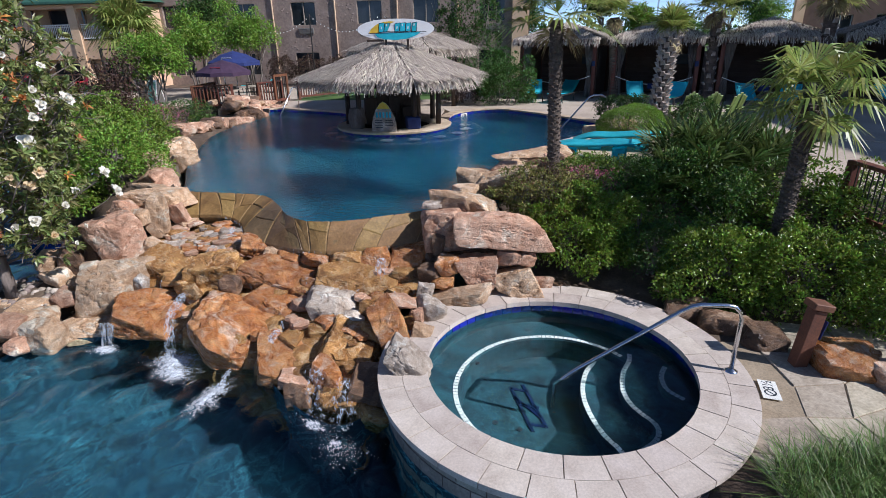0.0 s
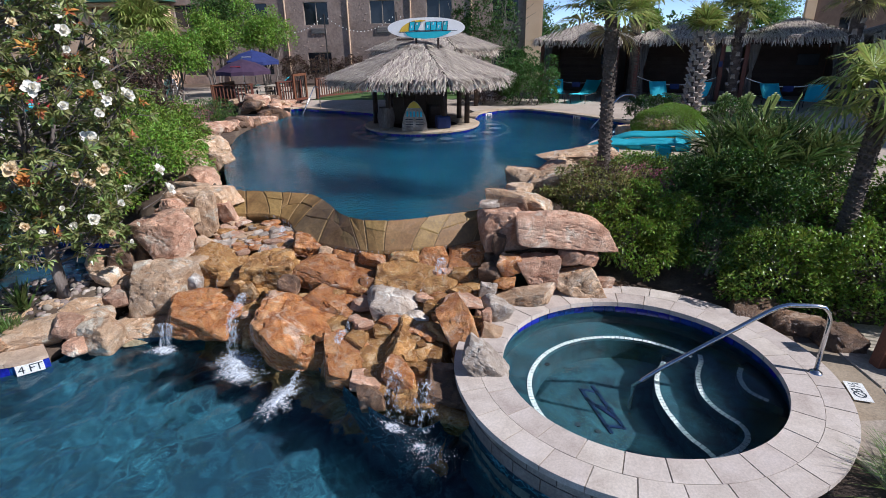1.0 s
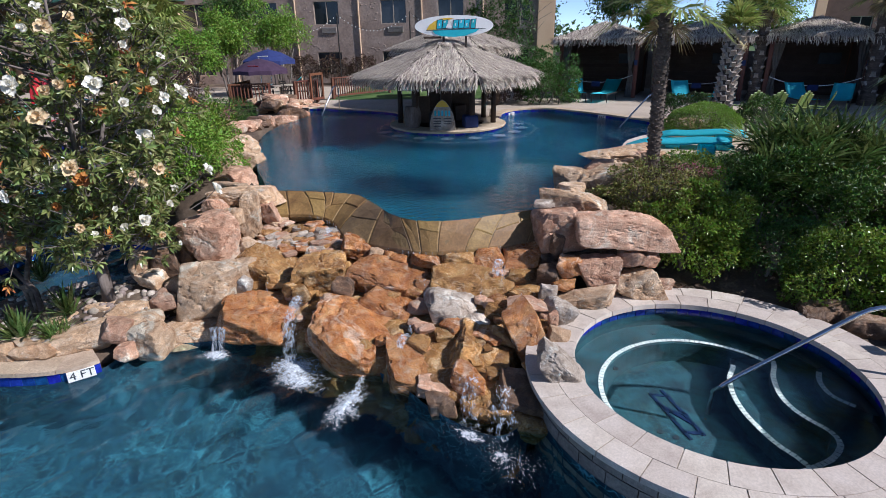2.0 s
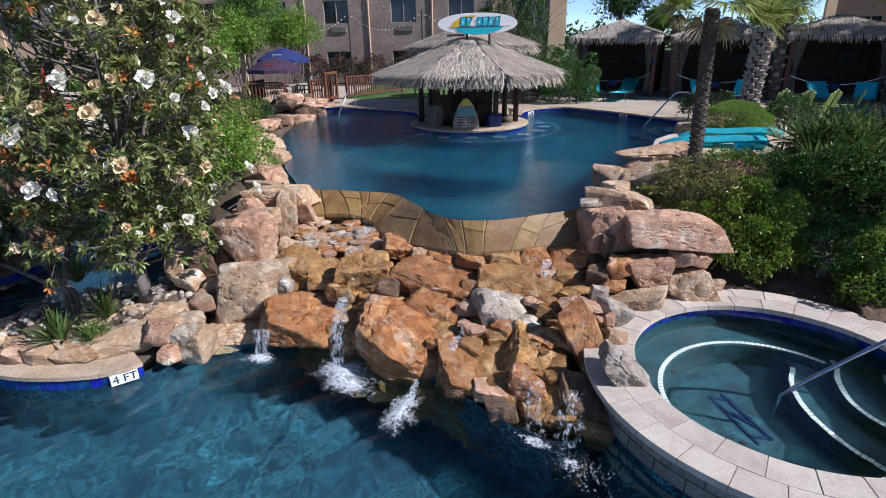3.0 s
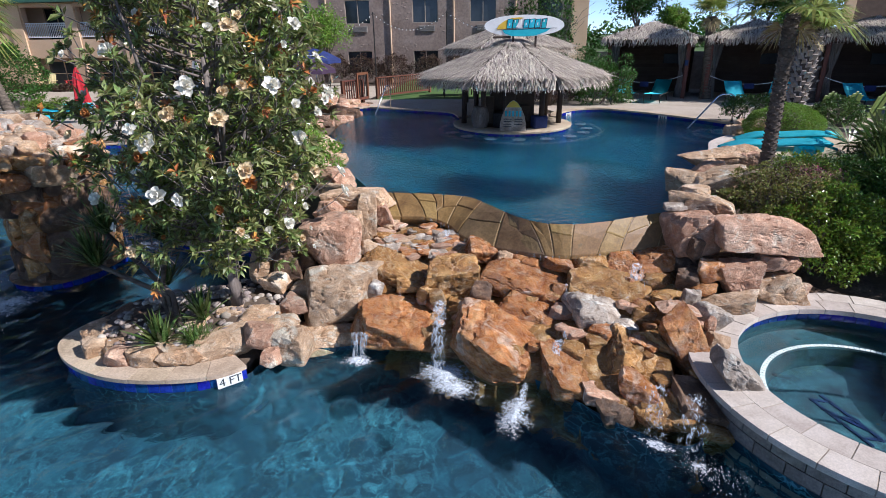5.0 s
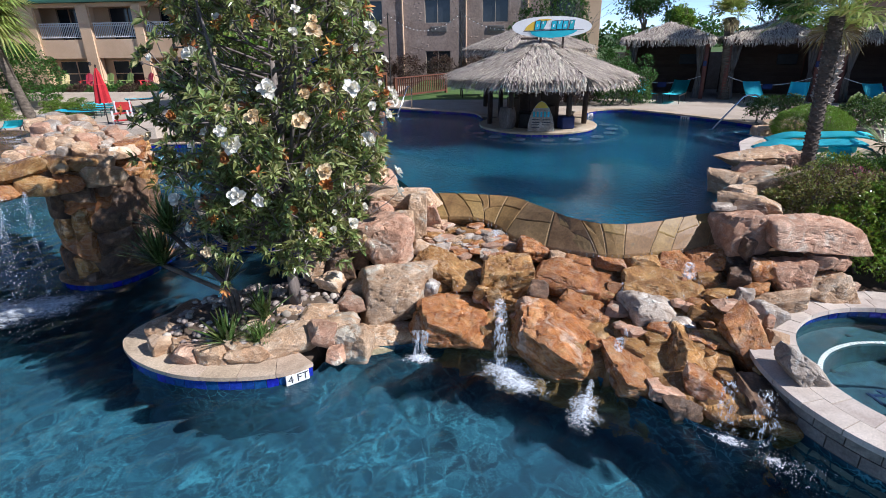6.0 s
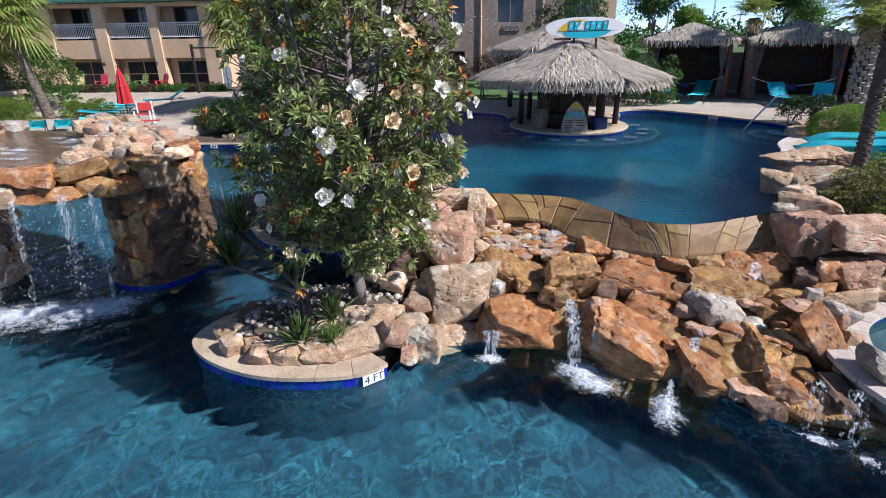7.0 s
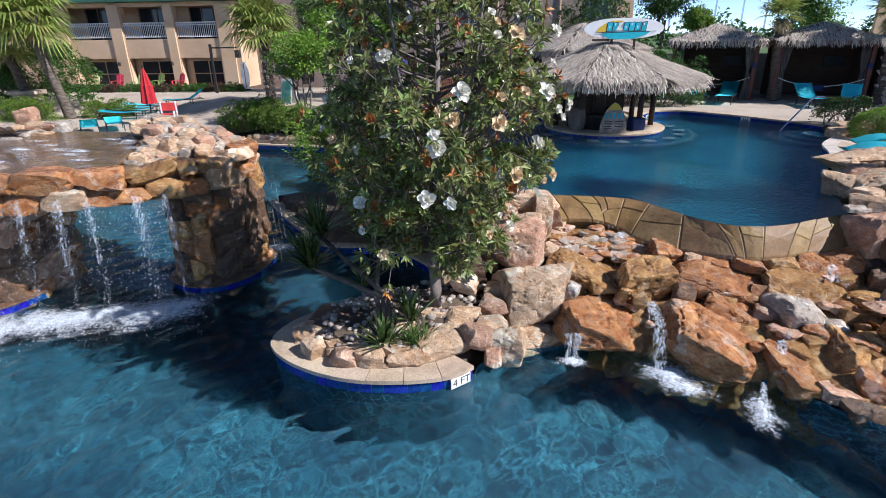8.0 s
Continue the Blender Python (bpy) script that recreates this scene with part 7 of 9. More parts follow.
# planting bed right of the spa
shrub((0.95, 8.75, -0.42), (0.85, 0.65, 0.72), 9000, "holly_leaf", 0.06, "clipped bright green holly bush by the spa", 51)
shrub((1.62, 9.0, -0.45), (0.5, 0.5, 0.6), 5000, "holly_leaf", 0.06, "clipped bright green holly bush by the spa", 52)
shrub((3.0, 8.0, -0.72), (0.85, 0.7, 0.66), 9000, "holly_leaf", 0.06, "clipped bright green holly hedge beside the path", 53)
shrub((4.15, 7.6, -0.66), (0.9, 0.75, 0.7), 9500, "holly_leaf", 0.06, "clipped bright green holly hedge beside the path", 54)
shrub((5.35, 7.2, -0.64), (0.95, 0.8, 0.72), 8500, "holly_leaf", 0.05, "clipped bright green holly hedge beside the path", 55)
shrub((6.6, 7.0, -0.6), (1.0, 0.8, 0.75), 7000, "holly_leaf", 0.05, "clipped bright green holly hedge beside the path", 59)
shrub((2.3, 8.4, -0.6), (0.6, 0.45, 0.5), 4000, "dark_leaf", 0.05, "dark green low shrub behind the spa", 56)
shrub((2.75, 9.9, -0.35), (0.95, 0.7, 0.72), 9000, "yew_leaf", 0.085, "dense dark green yew shrub with stiff sprays", 57, lumps=0.6, width=0.35, clumps=1.5)
shrub((3.7, 9.4, -0.28), (0.9, 0.7, 0.72), 7000, "yew_leaf", 0.085, "dense dark green yew shrub with stiff sprays", 58, lumps=0.6, width=0.35, clumps=1.5)
shrub((4.9, 9.0, -0.3), (0.9, 0.9, 0.75), 6000, "shrub_leaf", 0.07, "dark green rounded shrub near the walk", 60, lumps=0.5, clumps=1.4)
shrub((5.9, 9.0, -0.15), (0.9, 0.8, 0.7), 5500, "shrub_leaf", 0.06, "green shrub near the wooden railing", 61)
shrub((0.42, 9.2, 0.10), (0.75, 0.55, 0.46), 6500, "spirea_leaf", 0.05, "green spirea shrub with reddish tips", 62, lumps=0.4)
shrub((0.55, 9.15, 0.24), (0.66, 0.5, 0.36), 1500, "red_leaf", 0.045, "spirea shrub with reddish young leaves", 63, lumps=0.4)
shrub((1.35, 10.4, 0.24), (0.62, 0.4, 0.27), 3500, "shrub_leaf", 0.05, "low green shrub beside the sunbathing deck", 64)
shrub((2.0, 10.4, 0.15), (0.6, 0.5, 0.35), 3000, "dark_leaf", 0.05, "low green shrub beside the sunbathing deck", 65)
bl = shrub((1.2, 9.7, 0.24), (0.5, 0.35, 0.20), 1500, "pink_bloom", 0.03, "low spirea covered in pink blossom", 66)
shrub((3.15, 14.9, 0.42), (0.90, 0.75, 0.50), 22000, "lime_leaf", 0.035, "clipped bright green dome-shaped bush", 67, lumps=0.06, depth=0.15, clipped=True)
shrub((3.3, 17.3, 0.5), (0.7, 0.5, 0.4), 3500, "dark_leaf", 0.06, "dark green shrub at the palm's foot", 68)
shrub((5.2, 16.4, 0.45), (0.6, 0.5, 0.4), 3000, "dark_leaf", 0.06, "dark green shrub with red blooms", 69)
# beside the huts
shrub((-0.2, 22.3, 0.75), (1.15, 0.8, 0.95), 6000, "tree_leaf", 0.09, "green laurel shrub between the bar and the cabanas", 70, lumps=0.4)
shrub((-0.6, 23.8, 0.9), (0.8, 0.7, 1.0), 5000, "tree_leaf", 0.09, "tall green laurel behind the bar", 71, lumps=0.4)
shrub((-1.9, 22.0, 0.5), (0.7, 0.4, 0.4), 1800, "red_leaf", 0.07, "low shrub with crimson leaves behind the bar", 72)
shrub((-2.1, 30.5, 2.4), (1.6, 1.2, 3.4), 7000, "dark_leaf", 0.15, "tall dark green tree against the hotel corner", 73, name="tree", category="tree", lumps=0.4)
# left bank of the upper pool
for i, (x, y, z, rx, ry, rz) in enumerate(((-8.3, 10.4, 0.45, 0.9, 0.8, 0.65), (-9.3, 11.8, 0.6, 1.0, 1.0, 0.85), (-9.6, 13.2, 0.4, 0.7, 0.8, 0.6), (-10.8, 13.0, 0.2, 1.0, 1.0, 0.8), (-8.9, 9.6, -0.1, 0.7, 0.6, 0.6))):
    shrub((x, y, z), (rx, ry, rz), 5500, "shrub_leaf" if i % 3 else "lime_leaf", 0.075, "loose green shrub on the rock bank", 80 + i, lumps=0.45)
shrub((-11.4, 17.0, 0.3), (0.8, 0.9, 0.45), 2500, "pink_bloom", 0.03, "low shrubs in pink and purple blossom", 87)
shrub((-11.6, 18.8, 0.2), (0.9, 0.9, 0.45), 3000, "dark_leaf", 0.06, "low green shrub by the timber deck", 88)


def leafy_tree(at, height, crown, n, mat, label, seed, leaf=0.12, stems=1, r0=0.09, name="tree"):
    rng_ = np.random.default_rng(seed)
    t = tagged(thing(name, (0, 0, 0)), label, "tree")
    h = height - crown[2] * 1.5
    trunks = []
    for k in range(stems):
        a = 6.28 * k / stems
        trunks.append(((at[0] + 0.15 * math.cos(a) * (stems > 1), at[1] + 0.15 * math.sin(a) * (stems > 1), at[2]), (0.18 * math.cos(a) * (stems > 1), 0.18 * math.sin(a) * (stems > 1), 1)))
    b, tips_ = limb_tree(trunks, max(0.8, h * 0.85), rng_, r0, 3, 3, 0.42, 0.48)
    part("trunk", b, "bark", t, smooth=True)
    top = (at[0], at[1], at[2] + height - crown[2])
    p, d = shell_spots(rng_, int(n * 0.6), top, crown, 0.75, -0.8, 0.5, seed)
    for _ in range(9):
        c = np.array(top) + rng_.normal(0, 0.42, 3) * np.array(crown)
        q, e = shell_spots(rng_, n // 22, c, np.array(crown) * 0.38, 0.8, -0.9, 0.4, seed + _)
        p += q
        d += e
    part("crown", leaf_cloud("crown", mat, p, d, leaf, leaf * 0.5, rng_, 0.2, 0.2, 0.9), parent=t)
    return t


leafy_tree((-10.2, 13.4, 0.0), 2.3, (0.8, 0.8, 0.95), 6000, "red_leaf", "dark red-leaved loropetalum tree on the bank", 91, 0.08)
leafy_tree((-14.9, 22.6, -0.4), 3.25, (1.25, 1.2, 0.75), 9000, "lime_leaf", "green crape myrtle with pale bare stems", 92, 0.13, 5, 0.045)
leafy_tree((-14.7, 25.8, -0.05), 3.75, (0.95, 1.0, 0.95), 8000, "lime_leaf", "green crape myrtle with pale bare stems", 93, 0.13, 5, 0.045)
leafy_tree((-12.8, 27.5, 0.05), 3.85, (1.3, 1.2, 0.85), 9000, "lime_leaf", "green crape myrtle with pale bare stems", 94, 0.13, 5, 0.045)
leafy_tree((-16.2, 30.5, -0.05), 5.6, (1.5, 1.3, 1.9), 7000, "dark_leaf", "tall dark green tree beside the hotel", 95, 0.16)
for i, (x, y, h, r) in enumerate(((9.3, 58, 7.6, 2.5), (13.7, 62, 5.0, 1.3), (22.0, 60, 7.6, 2.4), (30, 72, 7, 3.0), (1.5, 60, 6.4, 2.2), (-42, 30, 7, 3.4), (-48, 26, 7.5, 3.6), (-44, 40, 8, 3.4))):
    leafy_tree((x, y, 0.0), h, (r, r, r * 0.8), 4500, "lime_leaf" if i % 2 else "tree_leaf", "full green broadleaf tree beyond the grounds", 120 + i, 0.3, 1, 0.16)
shrub((-30.6, 27.6, 0.9), (2.2, 1.4, 1.7), 8000, "tree_leaf", 0.16, "large dark green magnolia shrub beside the terrace", 140, lumps=0.35)
shrub((-36.0, 28.5, 0.9), (2.6, 1.5, 2.0), 5000, "dark_leaf", 0.13, "large dark green shrub beside the hotel wing", 141, lumps=0.35)
for i in range(11):
    shrub((-32.4 + 1.05 * i, 30.9 + 0.12 * (i % 3), -0.18), (0.75, 0.55, 0.46), 3000, "tree_leaf" if i % 3 else "red_leaf", 0.09, "clipped green hedge shrub before the hotel wing", 150 + i, group="hedge before the wing")
for i, (x, y, z, r) in enumerate(((-28.0, 23.4, -0.4, 0.85), (-25.8, 24.7, -0.45, 0.65), (-24.9, 24.9, -0.45, 0.65), (-29.3, 23.6, -0.4, 0.85), (-28.7, 24.0, -0.3, 0.7), (-18.0, 22.6, -0.5, 0.75), (-17.2, 22.4, -0.45, 0.8), (-16.4, 22.2, -0.4, 0.85), (-15.6, 21.9, -0.45, 0.85), (-14.9, 21.7, -0.45, 0.8), (-13.7, 21.5, -0.5, 0.75), (-12.6, 21.3, -0.5, 0.7), (-17.0, 22.9, -0.35, 0.8))):
    shrub((x, y, z), (r, r * 0.7, r * 0.75), 4200, "shrub_leaf", 0.07, "loose light green shrub by the terrace edge", 170 + i, lumps=0.4)
for i, x in enumerate((-10.6, -8.4, -12.4, -6.3, -14.3)):
    shrub((x, 35.4, 0.75), (0.9, 0.6, 0.75), 2500, "red_leaf", 0.1, "reddish-brown shrub against the hotel wall", 190 + i)

# the line of woods beyond the grounds
wood_rng = np.random.default_rng(199)
wp, wd_ = [], []
for _ in range(46):
    x = -95 + 6.2 * _ + wood_rng.normal(0, 1.5)
    h = wood_rng.uniform(2.6, 5.2)
    q, e = shell_spots(wood_rng, 420, (x, 112 + wood_rng.normal(0, 4), h * 0.5), (wood_rng.uniform(3, 5), 2.5, h * 0.62), 0.5, -0.9, 0.5, _)
    wp += q
    wd_ += e
woods = part("far_woods", leaf_cloud("far_woods", "tree_leaf", wp, wd_, 0.9, 0.55, wood_rng, 0.1, 0.2, 0.9))
tagged(woods, "low line of green woods far beyond the grounds", "woods", kind="stuff")

# fan palms


def fan_frond(V, F, base, way, stalk, size, rng_, fold=0.35, n=26, sag=0.45):
    """A palmate leaf: a stalk and a fan of narrow blades split to near its hub."""
    way = Vector(way).normalized()
    side = way.cross(Vector((0, 0, 1)))
    side = side.normalized() if side.length > 0.05 else Vector((1, 0, 0))
    up = side.cross(way)
    hub = Vector(base) + way * stalk
    k = len(V)
    w = 0.014
    V += [Vector(base) - side * w, Vector(base) + side * w, hub + side * w * 0.7, hub - side * w * 0.7]
    F.append((k, k + 1, k + 2, k + 3))
    for i in range(n):
        a = radians(-125 + 250 * i / (n - 1)) + rng_.normal(0, 0.03)
        d = way * math.cos(a) + side * math.sin(a) + up * fold * abs(math.sin(a)) * 0.6
        d.normalize()
        ln = size * (0.72 + 0.28 * math.cos(a * 0.7)) * rng_.uniform(0.88, 1.08)
        t = d.cross(up).normalized()
        ww = size * 0.037
        m = hub + d * ln * 0.55
        e = hub + d * ln + Vector((0, 0, -sag * ln * (0.35 + 0.3 * rng_.random())))
        k = len(V)
        V += [hub, m - t * ww, m + t * ww, e]
        F += [(k, k + 1, k + 2), (k + 1, k + 3, k + 2)]


def fan_palm(at, top, r, fronds, size, stalk, label, seed, boots=0, dry=3, sway=0.0, elev=(-35, 80), group="", boot_mat="boot", boot_size=1.0, sag=0.45):
    rng_ = np.random.default_rng(seed)
    t = tagged(thing("palm_tree", (0, 0, 0)), label, "palm tree", group)
    a, b = Vector(at), Vector(top)
    n = 14
    pts = [a.lerp(b, i / n) + Vector((sway * math.sin(i / n * 3.1), 0, 0)) for i in range(n + 1)]
    bm = bmesh.new()
    dense, rad = [], []
    for i in range(n * 4 + 1):
        f = i / (n * 4)
        dense.append(a.lerp(b, f) + Vector((sway * math.sin(f * 3.1), 0, 0)))
        rad.append(r * (1.25 - 0.35 * min(1, f * 4)) * (1 + (0.10 if i % 2 else -0.03) + rng_.normal(0, 0.02)))
    tube(bm, dense, rad, 12)
    part("trunk", bm, "palm_bark", t, smooth=True)
    if boots:
        g_ = r * boot_size
        V = [(-0.15 * g_, -0.38 * g_, 0), (-0.15 * g_, 0.38 * g_, 0), (0.5 * g_, 0.22 * g_, 0.8 * g_), (0.5 * g_, -0.22 * g_, 0.8 * g_), (0.1 * g_, -0.26 * g_, 0.9 * g_), (0.1 * g_, 0.26 * g_, 0.9 * g_)]
        F = [(0, 1, 2, 3), (3, 2, 5, 4), (0, 3, 4), (1, 5, 2), (0, 4, 5, 1)]
        many = boots > 120
        JV, JF = [], []
        one = mesh_arrays("leaf_base", V, F, boot_mat)
        for i in range(boots):
            c = a.lerp(b, 0.05 + 0.93 * i / boots)
            an = i * 137.5
            m = pose(c.x + r * 0.85 * math.cos(radians(an)), c.y + r * 0.85 * math.sin(radians(an)), c.z, 0, 0, an) @ Matrix.Diagonal((*([rng_.uniform(0.8, 1.2)] * 3), 1))
            if many:
                k = len(JV)
                JV += [m @ Vector(v) for v in V]
                JF += [[j + k for j in f] for f in F]
            else:
                part("leaf_base", one, parent=t).matrix_basis = m
        if many:
            tagged(part("leaf_base_mass", mesh_arrays("leaf_bases", JV, JF, boot_mat), parent=t), kind="stuff")
    V, F, DV, DF = [], [], [], []
    for i in range(fronds):
        an = i * 2.399 + rng_.normal(0, 0.15)
        el = radians(elev[0] + (elev[1] - elev[0]) * ((i + 0.5) / fronds) ** 0.8)
        d = Vector((math.cos(an) * math.cos(el), math.sin(an) * math.cos(el), math.sin(el)))
        fan_frond(V, F, b + Vector((0, 0, 0.12)), d, stalk * rng_.uniform(0.8, 1.15), size * rng_.uniform(0.85, 1.1), rng_, sag=sag)
    for i in range(dry):
        an = rng_.uniform(0, 6.28)
        d = Vector((math.cos(an) * 0.6, math.sin(an) * 0.6, -0.75))
        fan_frond(DV, DF, b, d, stalk * 0.5, size * 0.6, rng_)
    part("fronds", mesh_arrays("fronds", V, F, "frond"), parent=t)
    if dry:
        part("dry_fronds", mesh_arrays("dry_fronds", DV, DF, "frond_dry"), parent=t, label="dry straw-coloured hanging fronds")
    return t


fan_palm((0.70, 10.25, -0.1), (0.60, 10.2, 2.90), 0.115, 21, 0.74, 0.6, "slender fan palm with a rough brown trunk", 201, 300, 2, elev=(-28, 75), boot_mat="palm_bark", boot_size=0.6)
fan_palm((4.20, 16.7, 0.0), (4.30, 16.7, 2.55), 0.22, 15, 0.66, 0.3, "stout sabal palm with pale cut leaf bases", 202, 110, 2, elev=(5, 85))
fan_palm((3.90, 8.3, -0.6), (3.98, 8.3, 1.70), 0.115, 20, 0.60, 0.55, "short windmill palm with drooping fan leaves", 203, 300, 3, elev=(-50, 65), boot_mat="palm_bark", boot_size=0.6, sag=0.9)
fan_palm((4.30, 23.75, 0.1), (4.05, 23.75, 3.2), 0.2, 14, 0.7, 0.4, "tall palm between two cabanas with a ragged crown", 204, 0, 8, elev=(-20, 80))
fan_palm((7.5, 22.4, 0.1), (7.45, 22.4, 3.3), 0.2, 16, 0.9, 0.5, "tall palm between two cabanas with a ragged crown", 205, 30, 6)
fan_palm((10.7, 21.0, 0.1), (10.6, 21.0, 3.6), 0.22, 16, 0.9, 0.5, "tall palm beside the cabanas", 206, 30, 6)
fan_palm((-17.75, 25.9, -0.5), (-17.6, 25.5, 3.0), 0.22, 40, 1.25, 0.85, "full sabal palm on the walk before the hotel", 207, 60, 4, elev=(-30, 80), sag=0.8)
fan_palm((-26.9, 24.2, -0.7), (-27.9, 24.2, 3.65), 0.22, 40, 1.45, 1.0, "leaning sabal palm with yellowing lower fronds", 208, 0, 8, elev=(-40, 85), sag=0.8)
fan_palm((-29.7, 25.2, 0.3), (-30.2, 25.2, 2.5), 0.22, 30, 1.2, 0.8, "dark-trunked palm rising from a stone planter", 209, 0, 3, elev=(-40, 80))

# palmetto clump in the right bed
for i, (x, y, z, s) in enumerate(((3.1, 11.1, 0.42, 0.58), (3.6, 11.0, 0.46, 0.6), (4.2, 10.9, 0.44, 0.6), (3.0, 10.5, 0.2, 0.55), (3.6, 10.4, 0.25, 0.56), (4.7, 10.6, 0.4, 0.56), (3.9, 11.6, 0.46, 0.56), (2.7, 10.6, 0.0, 0.45), (4.2, 10.2, 0.2, 0.5))):
    rng_ = np.random.default_rng(220 + i)
    t = tagged(thing("palmetto", (0, 0, 0)), "stemless palmetto with spiky green fans", "palmetto", "palmettos in the bed")
    V, F = [], []
    for k in range(16):
        an, el = rng_.uniform(0, 6.28), radians(rng_.uniform(12, 80))
        d = Vector((math.cos(an) * math.cos(el), math.sin(an) * math.cos(el), math.sin(el)))
        fan_frond(V, F, (x, y, z - 0.45), d, rng_.uniform(0.45, 0.85), s * 1.3 * rng_.uniform(0.8, 1.1), rng_, 0.5, 17, 0.22)
    part("fronds", mesh_arrays("fronds", V, F, "palmetto"), parent=t)


def blades(name, at, n, length, width, rng_, mat, spread=0.9, sag=0.5, rx=0.1, ry=0.1):
    V, F = [], []
    for _ in range(n):
        p = Vector((at[0] + rng_.uniform(-rx, rx), at[1] + rng_.uniform(-ry, ry), at[2]))
        an = rng_.uniform(0, 6.28)
        el = radians(rng_.uniform(25, 85))
        d = Vector((math.cos(an) * math.cos(el) * spread, math.sin(an) * math.cos(el) * spread, math.sin(el))).normalized()
        s = d.cross(Vector((0, 0, 1))).normalized() * width * 0.5
        ln = length * rng_.uniform(0.6, 1.15)
        m = p + d * ln * 0.55
        e = p + d * ln + Vector((d.x, d.y, -0.6)) * sag * ln * 0.35
        k = len(V)
        V += [p - s * 0.7, p + s * 0.7, m + s, m - s, e]
        F += [(k, k + 1, k + 2, k + 3), (k + 3, k + 2, k + 4)]
    return mesh_arrays(name, V, F, mat)


# yuccas and tufts on the island
rng_ = np.random.default_rng(240)
for i, (x, y, z, n, ln, w, lb) in enumerate(((-8.45, 6.02, -1.1, 52, 0.50, 0.05, "spiky green yucca on the island"), (-8.15, 6.55, -1.0, 48, 0.52, 0.045, "spiky green yucca on the island"), (-8.95, 7.1, -0.75, 60, 0.5, 0.03, "dark yucca rosette on the island"))):
    y_ = tagged(thing("yucca", (x, y, z)), lb, "yucca")
    part("leaves", blades("leaves", (0, 0, 0), n, ln, w, rng_, "palmetto", 1.0, 0.1, 0.04, 0.04), parent=y_)
tuft = tagged(thing("grass_tuft", (-8.02, 6.12, -1.1)), "bright green grassy tuft on the island", "grass tuft")
part("blade_mass", blades("blade_mass", (0, 0, 0), 160, 0.34, 0.012, rng_, "grass", 0.9, 0.6, 0.12, 0.1), parent=tuft)
for i, (x, y, z) in enumerate(((-9.44, 6.75, 0.18), (-9.52, 6.55, -0.22), (-8.58, 6.75, 0.08))):
    y_ = tagged(thing("tree_yucca", (0, 0, 0)), "leaning yucca with a dark trunk and a spiky head", "yucca")
    part("trunk", tube(bmesh.new(), [(-8.42 - 0.05 * i, 6.42, -1.05), (-8.46 - 0.08 * i, 6.46, -0.6), (x, y, z)], [0.045, 0.036, 0.03], 8), "palm_bark", y_, smooth=True)
    part("head", blades("head", (x, y, z), 150, 0.6, 0.03, rng_, "palmetto", 1.2, 0.1, 0.05, 0.05), parent=y_)
# ornamental grass beside the path
for i in range(9):
    g = tagged(thing("ornamental_grass", (2.52 + 0.5 * (i % 5) + 0.2 * (i // 5), 4.0 + 0.14 * (i % 5) - 0.55 * (i // 5), -1.16)), "fine-bladed green fountain grass clump", "grass clump", "fountain grass by the path")
    part("blades", blades("blades", (0, 0, 0), 900, 0.55, 0.008, rng_, "grass", 1.0, 0.9, 0.3, 0.3), parent=g)

# ---- grotto with its water curtain ----
grot = tagged(thing("grotto"), "dark rock grotto roof carried on stone piers", "grotto", kind="structure")
grot_rng = np.random.default_rng(300)


def pile(x0, x1, y0, y1, z0, z1, n, mats, s0=0.35, s1=0.6, flat=0.6):
    for _ in range(n):
        s = grot_rng.uniform(s0, s1)
        rock(grot_rng.uniform(x0, x1), grot_rng.uniform(y0, y1), grot_rng.uniform(z0, z1), s, s * flat * grot_rng.uniform(0.8, 1.2), mats[int(grot_rng.integers(len(mats)))], s * 0.8, grot_rng.uniform(-40, 40), level=3, parent=grot)


def course(plan, z, h, step, mats, depth=0.5, level=3):
    """A row of fitted stones of uneven width along a plan curve."""
    pts = resample(spline(plan, 8), step / 6)
    i = 0
    while i < len(pts) - 2:
        j = min(len(pts) - 1, i + int(grot_rng.integers(3, 9)))
        a, b = pts[i], pts[j]
        i = j
        m = (a + b) / 2
        w = max(0.12, (b - a).length * grot_rng.uniform(1.02, 1.2))
        ang = math.degrees(math.atan2(b.y - a.y, b.x - a.x))
        me = rock_mesh("boulder", (w, depth * grot_rng.uniform(0.9, 1.1), h * grot_rng.uniform(0.95, 1.3)), int(grot_rng.integers(1e6)), mats[int(grot_rng.integers(len(mats)))], 3, 4)
        ob = new("boulder", me)
        ob.matrix_world = pose(m.x, m.y, z + grot_rng.normal(0, 0.04), grot_rng.normal(0, 6), grot_rng.normal(0, 10), ang)
        ob.parent = grot


roof_plan = [(-19.5, 6.3), (-16, 6.45), (-14.2, 6.85), (-13.0, 7.4), (-12.15, 7.95), (-11.72, 8.55), (-11.66, 9.5), (-12.4, 10.6), (-14.5, 11.2), (-19.5, 11.6)]
bm = bmesh.new()
vs, f = flat_poly(bm, roof_plan, 0.86)
r_ = bmesh.ops.extrude_face_region(bm, geom=[f])
bmesh.ops.translate(bm, verts=[v for v in r_["geom"] if isinstance(v, bmesh.types.BMVert)], vec=(0, 0, -0.5))
bmesh.ops.triangulate(bm, faces=[g for g in bm.faces if len(g.verts) > 4])
part("roof_slab", bm, "wet_flag", grot)
part("pier", one_box((-12.25, 9.2, -0.9), (0.95, 1.3, 2.6), 0, 0.1), "dark_rock", grot)
part("pier", one_box((-16.7, 8.0, -0.9), (2.6, 1.8, 2.6), 0, 0.1), "dark_rock", grot)
part("rear_wall", one_box((-18.4, 11.0, -0.9), (1.8, 0.5, 2.6), 0, 0.05), "dark_rock", grot)
bm = bmesh.new()
